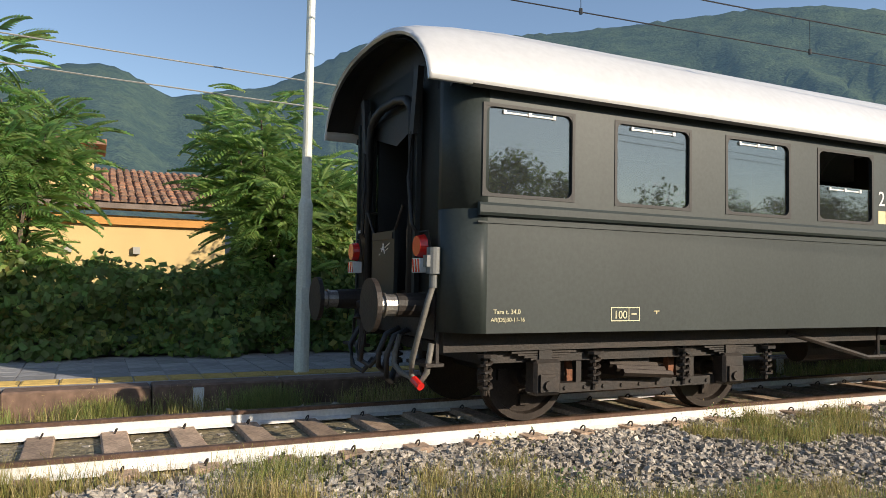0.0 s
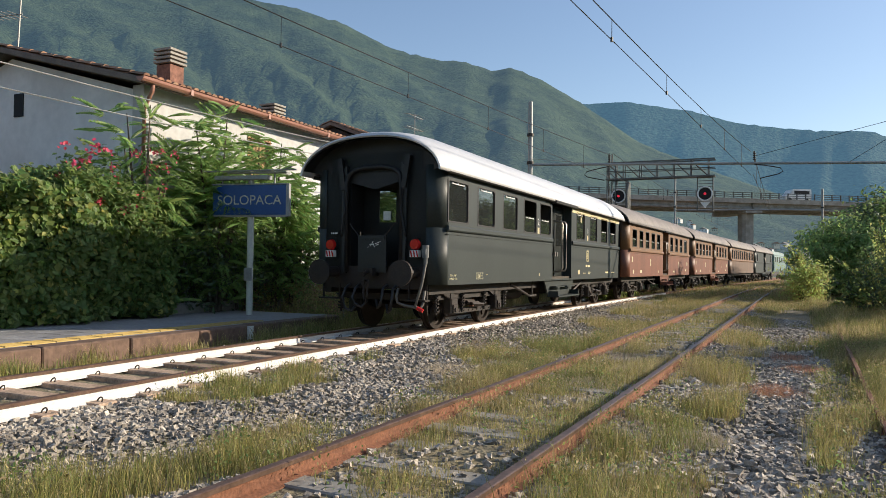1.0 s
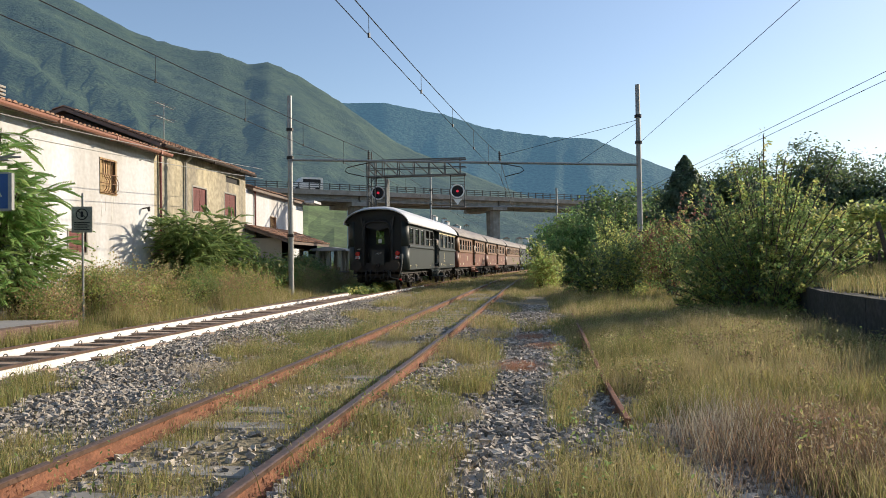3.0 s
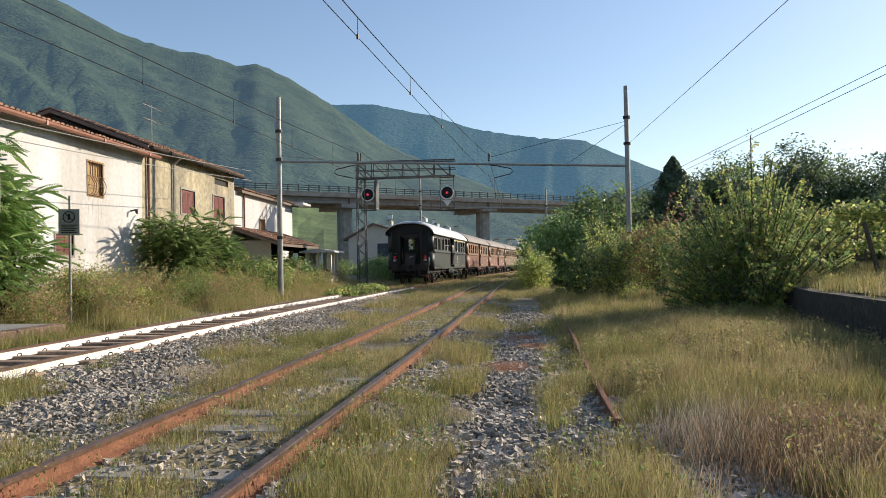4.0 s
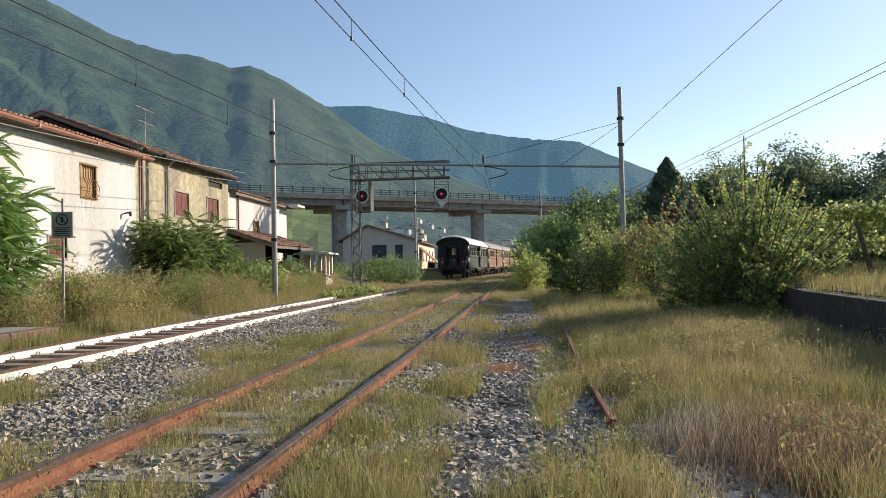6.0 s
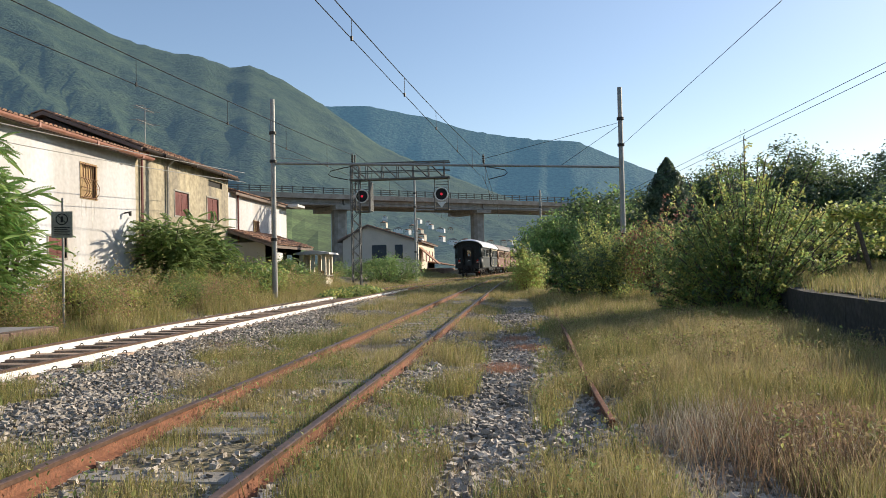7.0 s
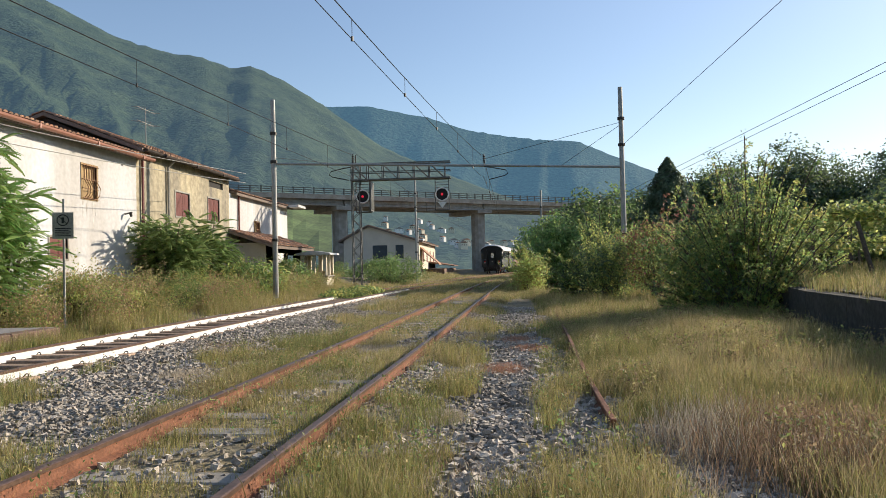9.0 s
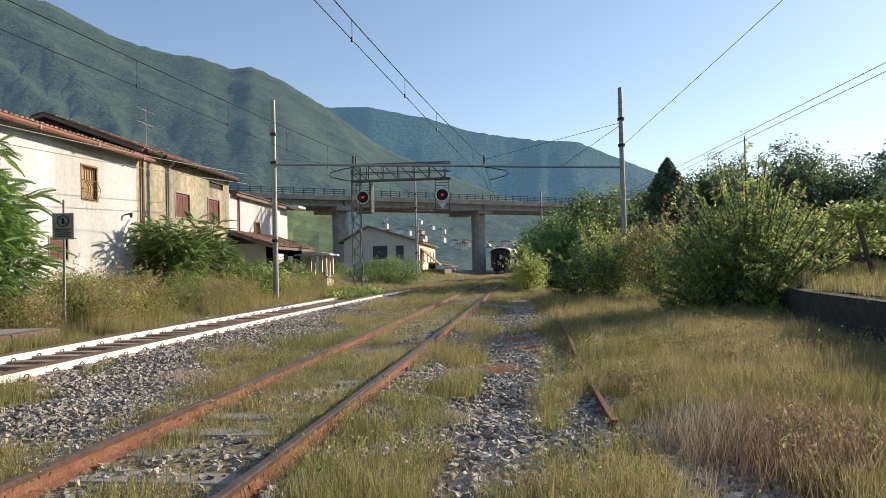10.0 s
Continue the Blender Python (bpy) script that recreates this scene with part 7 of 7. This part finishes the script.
def grow(name, label, x0, x1, y0, y1, tufts, per, hmin, hmax, width, thresh=0.12, dry=0.45, spread=0.09, cap=1.0, zfun=None):
    P, H, D = [], [], []
    xs, ys = nrng.uniform(x0, x1, tufts), nrng.uniform(y0, y1, tufts)
    for x, y in zip(xs, ys):
        g = grass_mask(x, y) if zfun is None else 0.8
        if g < thresh:
            continue
        n = max(2, int(per * min(1.4, 0.4 + g)))
        P.append(np.stack([x + nrng.normal(0, spread, n), y + nrng.normal(0, spread, n), np.full(n, (zfun or ground_z)(x, y) - 0.02)], 1))
        low = 0.68 if zfun is None and abs(x - siding_x(min(y, 95))) < 0.66 else 1.0
        H.append(low * nrng.uniform(hmin, hmax, n) * min(cap, 0.55 + 0.8 * g) * nrng.uniform(0.55, 1.25) * (1 + 0.45 * noise.noise(Vector((x * 1.1, y * 0.9, 50)))))
        # each tuft is mostly of one kind: green, olive, straw or brown
        dn = dry + noise.noise(Vector((x * 0.45, y * 0.4, 31))) * 0.8 + nrng.normal(0, 0.22)
        brown = math.exp(-((x - 2.15) / 0.75) ** 2 - ((y - 5.4) / 1.0) ** 2) > nrng.uniform(0.1, 0.9)
        kind = 3 if brown else (0 if dn < 0.32 else 1 if dn < 0.72 else 2)
        k = np.full(n, kind)
        other = nrng.uniform(0, 1, n) < 0.25
        k[other] = nrng.integers(0, 3, int(other.sum()))
        D.append(k)
    P, H, D = np.vstack(P), np.concatenate(H), np.concatenate(D)
    v, q, t = blades(P, H, np.full(len(P), width) * nrng.uniform(0.6, 1.3, len(P)), nrng.uniform(0.04, 0.5, len(P)), D)
    # two faces a blade: a quad and a triangle
    n = len(P)
    me = bpy.data.meshes.new(name)
    me.vertices.add(len(v))
    me.vertices.foreach_set("co", v.astype(np.float32).ravel())
    loops = np.concatenate([q, t[:, :3]], 1).astype(np.int32)
    me.loops.add(loops.size)
    me.loops.foreach_set("vertex_index", loops.ravel())
    me.polygons.add(2 * n)
    start = np.stack([np.arange(n) * 7, np.arange(n) * 7 + 4], 1).ravel()
    me.polygons.foreach_set("loop_start", start.astype(np.int32))
    me.polygons.foreach_set("loop_total", np.tile([4, 3], n).astype(np.int32))
    for m in (M_GRASS, M_OLIVE, M_STRAW, M_DRYBROWN):
        me.materials.append(m)
    me.polygons.foreach_set("material_index", np.repeat(D.astype(np.int32), 2))
    me.update(calc_edges=True)
    ob = tagged(new(name, me), label, "grass", kind="stuff")
    # pale seed heads on some of the stalks
    pick = nrng.uniform(0, 1, n) < 0.10
    tips = v.reshape(n, 5, 3)[pick, 4]
    v2, f2 = leaf_quads(tips, np.tile([[0.3, -0.8, 0.2]], (len(tips), 1)), width * 4.5, droop=1.0, narrow=0.35)
    hd = new("seed_heads", mesh_np("seed_heads", v2, f2, [M_STRAW]))
    hd.parent = ob
    return ob


grow("yard_grass", "green and straw-dry grass tufts over the ballast", -6.0, 2.0, 1.8, 14, 9500, 34, 0.06, 0.30, 0.0052, dry=0.54, spread=0.065)
grow("verge_grass", "green grass tufts along the limewashed rail", -6.05, -3.4, -1.6, 1.8, 1500, 32, 0.06, 0.30, 0.0055, dry=0.5, spread=0.065)
grow("yard_grass", "green and straw-dry grass between the far tracks", -8.5, 2.5, 14, 40, 8500, 20, 0.08, 0.28, 0.009, dry=0.58)
grow("meadow_grass", "tall dry grass beside the abandoned rail", 1.0, 7.0, 2.6, 16, 10000, 26, 0.09, 0.36, 0.0058, dry=0.64, thresh=0.02, spread=0.07)
grow("meadow_grass", "tall grass along the bushes by the line", 1.5, 9.0, 16, 34, 3000, 18, 0.15, 0.42, 0.012, dry=0.62)
grow("far_grass", "grass between the far tracks and the curve", -9, 4, 40, 92, 5200, 12, 0.15, 0.40, 0.025, dry=0.55, spread=0.25)
grow("weed_strip", "tall weeds below the houses", -13.2, -8.6, 14.8, 46, 4600, 22, 0.16, 0.6, 0.010, dry=0.62, spread=0.12, thresh=-0.2)
grow("kerb_weeds", "weeds growing along the platform kerb", -9.0, -8.45, -4, 18, 900, 22, 0.12, 0.36, 0.008, dry=0.4, spread=0.08, thresh=-0.05)
grow("wall_weeds", "dry weeds at the foot of the retaining wall", 4.2, 6.6, 7, 17, 1400, 20, 0.12, 0.42, 0.006, dry=0.55, thresh=-0.2)
grow("bank_grass", "dry grass on the vineyard bank", 5.2, 15, 8, 27, 4200, 14, 0.12, 0.34, 0.010, dry=0.5, zfun=lambda x, y: bank_z(x, y) if x > wall_x(y) + 0.2 else -0.6)

# ---------------------------------------------------------------- ballast stones
def stones(name, label, x0, x1, y0, y1, n, s0, s1, thresh):
    """Angular pieces of broken limestone."""
    base = np.array([(x, y, z) for z in (-0.7, 0.7) for x, y in ((-0.7, -0.7), (0.7, -0.7), (0.7, 0.7), (-0.7, 0.7))], float)
    tri = np.array([(0, 2, 1), (0, 3, 2), (4, 5, 6), (4, 6, 7), (0, 1, 5), (0, 5, 4), (1, 2, 6), (1, 6, 5), (2, 3, 7), (2, 7, 6), (3, 0, 4), (3, 4, 7)])
    P = []
    for x, y in zip(nrng.uniform(x0, x1, n), nrng.uniform(y0, y1, n)):
        if abs(x - siding_x(min(y, 95))) < 0.64 and (int(x * 7919 + y * 104729) % 10) > 1:
            continue
        if grass_mask(x, y) < thresh and not (abs(abs(x - main_x(y)) - 0.7525) < 0.08) and not (abs(abs(x - siding_x(y)) - 0.69) < 0.08) and not (x < -8.9 and y < 17):
            P.append((x, y, ground_z(x, y) - (0.05 if abs(x - main_x(y)) < 0.70 else 0.0)))
    P = np.array(P)
    m = len(P)
    s = nrng.uniform(s0, s1, m)
    shape = base[None] * nrng.uniform(0.72, 1.05, (m, 8, 1)) + nrng.normal(0, 0.17, (m, 8, 3))
    shape[:, :, 2] *= 0.75
    # tumbled at random
    tilt = nrng.uniform(-0.7, 0.7, m)
    ct, st = np.cos(tilt)[:, None], np.sin(tilt)[:, None]
    shape = np.stack([shape[:, :, 0] * ct - shape[:, :, 2] * st, shape[:, :, 1], shape[:, :, 0] * st + shape[:, :, 2] * ct], 2)
    a = nrng.uniform(0, 2 * math.pi, m)
    ca, sa = np.cos(a), np.sin(a)
    v = np.stack([shape[:, :, 0] * ca[:, None] - shape[:, :, 1] * sa[:, None], shape[:, :, 0] * sa[:, None] + shape[:, :, 1] * ca[:, None], shape[:, :, 2]], 2) * s[:, None, None]
    P[:, 2] += s * nrng.uniform(0.0, 0.7, m)
    v = (v + P[:, None]).reshape(-1, 3)
    f = (np.arange(m)[:, None, None] * 8 + tri[None]).reshape(-1, 3)
    return tagged(new(name, mesh_np(name, v, f, [M_BALLAST])), label, "gravel", kind="stuff")


stones("ballast", "grey broken limestone ballast of the yard", -6.4, 1.9, 1.6, 9, 36000, 0.016, 0.040, 0.22)
stones("ballast", "grey broken limestone ballast of the yard", -8.4, 1.9, 9, 24, 34000, 0.020, 0.045, 0.16)
stones("ballast", "pale limestone ballast between the main rails", -8.6, -5.2, -4, 30, 16000, 0.022, 0.05, 0.2)
stones("ballast", "grey broken limestone beside the limewashed rail", -6.0, -3.2, -1.8, 1.6, 9000, 0.018, 0.042, 0.2)
stones("ballast", "grey loose stones on the worn path", -0.5, 2.1, 2.0, 14, 9000, 0.020, 0.048, 0.3)

# ---------------------------------------------------------------- sleepers and rail clips
bm = bmesh.new()
box(bm, -0.98, -0.12, -0.16, 0.98, 0.12, 0.0)
bmesh.ops.bevel(bm, geom=bm.edges[:], offset=0.012, segments=1, affect="EDGES")
me_s = bpy.data.meshes.new("sleeper")
bm.to_mesh(me_s)
bm.free()
me_s.materials.append(M_SLEEPER)
bm = bmesh.new()
tube(bm, [(0.055 * math.cos(a), 0.045 * math.sin(a) * 0.6, 0.05 + 0.055 * math.sin(a)) for a in np.linspace(-0.6, math.pi + 0.6, 9)], 0.014, 5)
box(bm, -0.06, -0.05, -0.01, 0.06, 0.05, 0.025)
me_c = bpy.data.meshes.new("rail_clip")
bm.to_mesh(me_c)
bm.free()
me_c.materials.append(M_UNDER)
for i in range(88):
    y = -4 + i * 0.62
    sl = (main_x(y + 0.5) - main_x(y - 0.5))
    rz = -math.degrees(math.atan(sl))
    share("sleeper", me_s, main_track, pose(main_x(y), y, -0.125 + 0.004 * math.sin(i * 3.1), 0, 0, rz + 0.5 * math.sin(i)))
    if y < 36:
        for o in (0.7525, -0.7525):
            for q in (-0.105, 0.105):
                share("rail_clip", me_c, main_track, pose(main_x(y) + o + q, y, -0.145, 0, 0, rz + (0 if q > 0 else 180)) @ Matrix.Scale(0.6, 4))
me_p = me_s.copy()
me_p.materials.clear()
me_p.materials.append(M_CONC)
for i in range(44):
    y = 1.4 + i * 0.64
    share("sleeper", me_p, siding, pose(siding_x(y) + 0.03 * math.sin(i * 2.7), y, -0.136 + 0.006 * math.sin(i * 1.9), 0, 0, -2.5 + 0.8 * math.sin(i)))

# the lone bent rail beside the path
def loose_x(y):
    return 0.93 + 0.03 * (y - 5.7) + 0.0012 * (y - 5.7) ** 2


loose = sweep_rail("abandoned_rail", loose_x, 0.0, 6.15, 21.5, 0.5, [M_RUST, M_RUST], "rusty abandoned rail lying in tall grass", z=-0.05, size=0.72, lean=lambda y: 0.05 * math.sin(y * 0.5 + 1.2) - 0.02)
loose.pop("kind")


# reddish low weeds and dry twigs
def patch(name, label, x, y, r, n, m, h):
    n = n * 2
    P = np.stack([x + nrng.normal(0, r, n), y + nrng.normal(0, r * 1.4, n), np.full(n, ground_z(x, y) - 0.01)], 1)
    v, q, t = blades(P, nrng.uniform(0.4, 1.0, n) * h, np.full(n, 0.0042), nrng.uniform(0.2, 0.9, n), None)
    me = mesh_np(name, v, np.concatenate([q, np.stack([t[:, 0], t[:, 1], t[:, 2], t[:, 2]], 1)])[: n], [m])
    return tagged(new(name, me), label, "weeds", kind="stuff")


for x, y in ((0.55, 12.1), (0.05, 9.8), (1.55, 11.3), (0.35, 13.4)):
    patch("red_weeds", "low reddish weeds on the stony path", x, y, 0.15, 1000, M_REDWEED, 0.17)
for x, y, r in ((-2.1, 9.2, 0.26), (-1.85, 10.4, 0.24), (-2.0, 11.8, 0.25), (-0.64, 4.6, 0.10), (-0.5, 6.6, 0.10), (-4.3, 9.5, 0.2)):
    patch("dry_weeds", "low pale dry weeds on the stony ground", x, y, r, 900, M_BLEACHED, 0.15)
for x, y, r, n, h in ((1.5, 5.6, 0.20, 420, 0.55), (1.75, 6.0, 0.18, 300, 0.6), (1.0, 4.4, 0.16, 260, 0.3), (2.3, 5.2, 0.3, 260, 0.5)):
    patch("dry_twigs", "bleached dry stalks in the tall grass", x, y, r, n, M_BLEACHED, h)
for x, y, r, n, h in ((2.0, 5.2, 0.36, 1800, 0.48), (2.5, 5.9, 0.34, 1300, 0.45), (3.6, 7.6, 0.4, 900, 0.4)):
    patch("dry_stalks", "brown dry stalks in the tall grass", x, y, r, n, M_DRYBROWN, h)
for i in range(30):
    # thin dry litter between the tufts
    x, y = -5.6 + 6.4 * ((i * 0.618) % 1), 3.0 + 10.5 * ((i * 0.383) % 1)
    patch("dry_weeds", "low pale dry weeds on the stony ground", x, y, 0.22, 320, (M_BLEACHED, M_STRAW, M_DRYBROWN)[i % 3], 0.12)
for x, y, r, n, h in ((-8.75, 2.0, 0.16, 900, 0.55), (-8.7, 0.2, 0.16, 500, 0.45), (-8.7, 4.4, 0.2, 500, 0.3), (-5.7, 1.4, 0.2, 500, 0.4)):
    patch("tall_weed", "bushy green weed beside the track", x, y, r, n, M_GRASS, h)


# small leafy weeds, tall dry stalks and dark hollows between the tufts of the meadow and yard
def speckle(name, label, x0, x1, y0, y1, n, per, size, mats, seed_z=0.16, wide=0.06):
    P, K = [], []
    for x, y in zip(nrng.uniform(x0, x1, n), nrng.uniform(y0, y1, n)):
        if grass_mask(x, y) < 0.1 or noise.noise(Vector((x * 0.8, y * 0.7, 77))) < -0.05:
            continue
        c = np.array([x, y, ground_z(x, y) + seed_z * nrng.uniform(0.3, 1.5)])
        P.append(c + nrng.normal(0, 1, (per, 3)) * np.array([wide, wide, wide * 0.9]))
        K.append(np.full(per, nrng.integers(0, len(mats))))
    P = np.vstack(P)
    v, f = leaf_quads(P, np.array([0, -0.2, 0.4]) + nrng.normal(0, 0.5, P.shape), size)
    return tagged(new(name, mesh_np(name, v, f, mats, np.concatenate(K))), label, "weeds", kind="stuff")


speckle("meadow_weeds", "small leafy weeds among the meadow grass", 1.2, 6.5, 3.0, 16, 3600, 16, 0.034, [M_OLIVE, M_GRASS, M_STRAW, M_DRYBROWN], 0.22)
speckle("strip_weeds", "leafy olive weeds crowded below the houses", -13.1, -9.3, 15.0, 44, 9000, 30, 0.055, [M_OLIVE, M_LEAFY, M_LEAF, M_STRAW, M_OLIVE, M_REDWEED], 0.62, 0.14)
speckle("yard_weeds", "small leafy weeds among the yard tufts", -6.0, 1.2, 2.2, 16, 2600, 14, 0.030, [M_OLIVE, M_GRASS, M_STRAW, M_LEAF], 0.18)


motions()
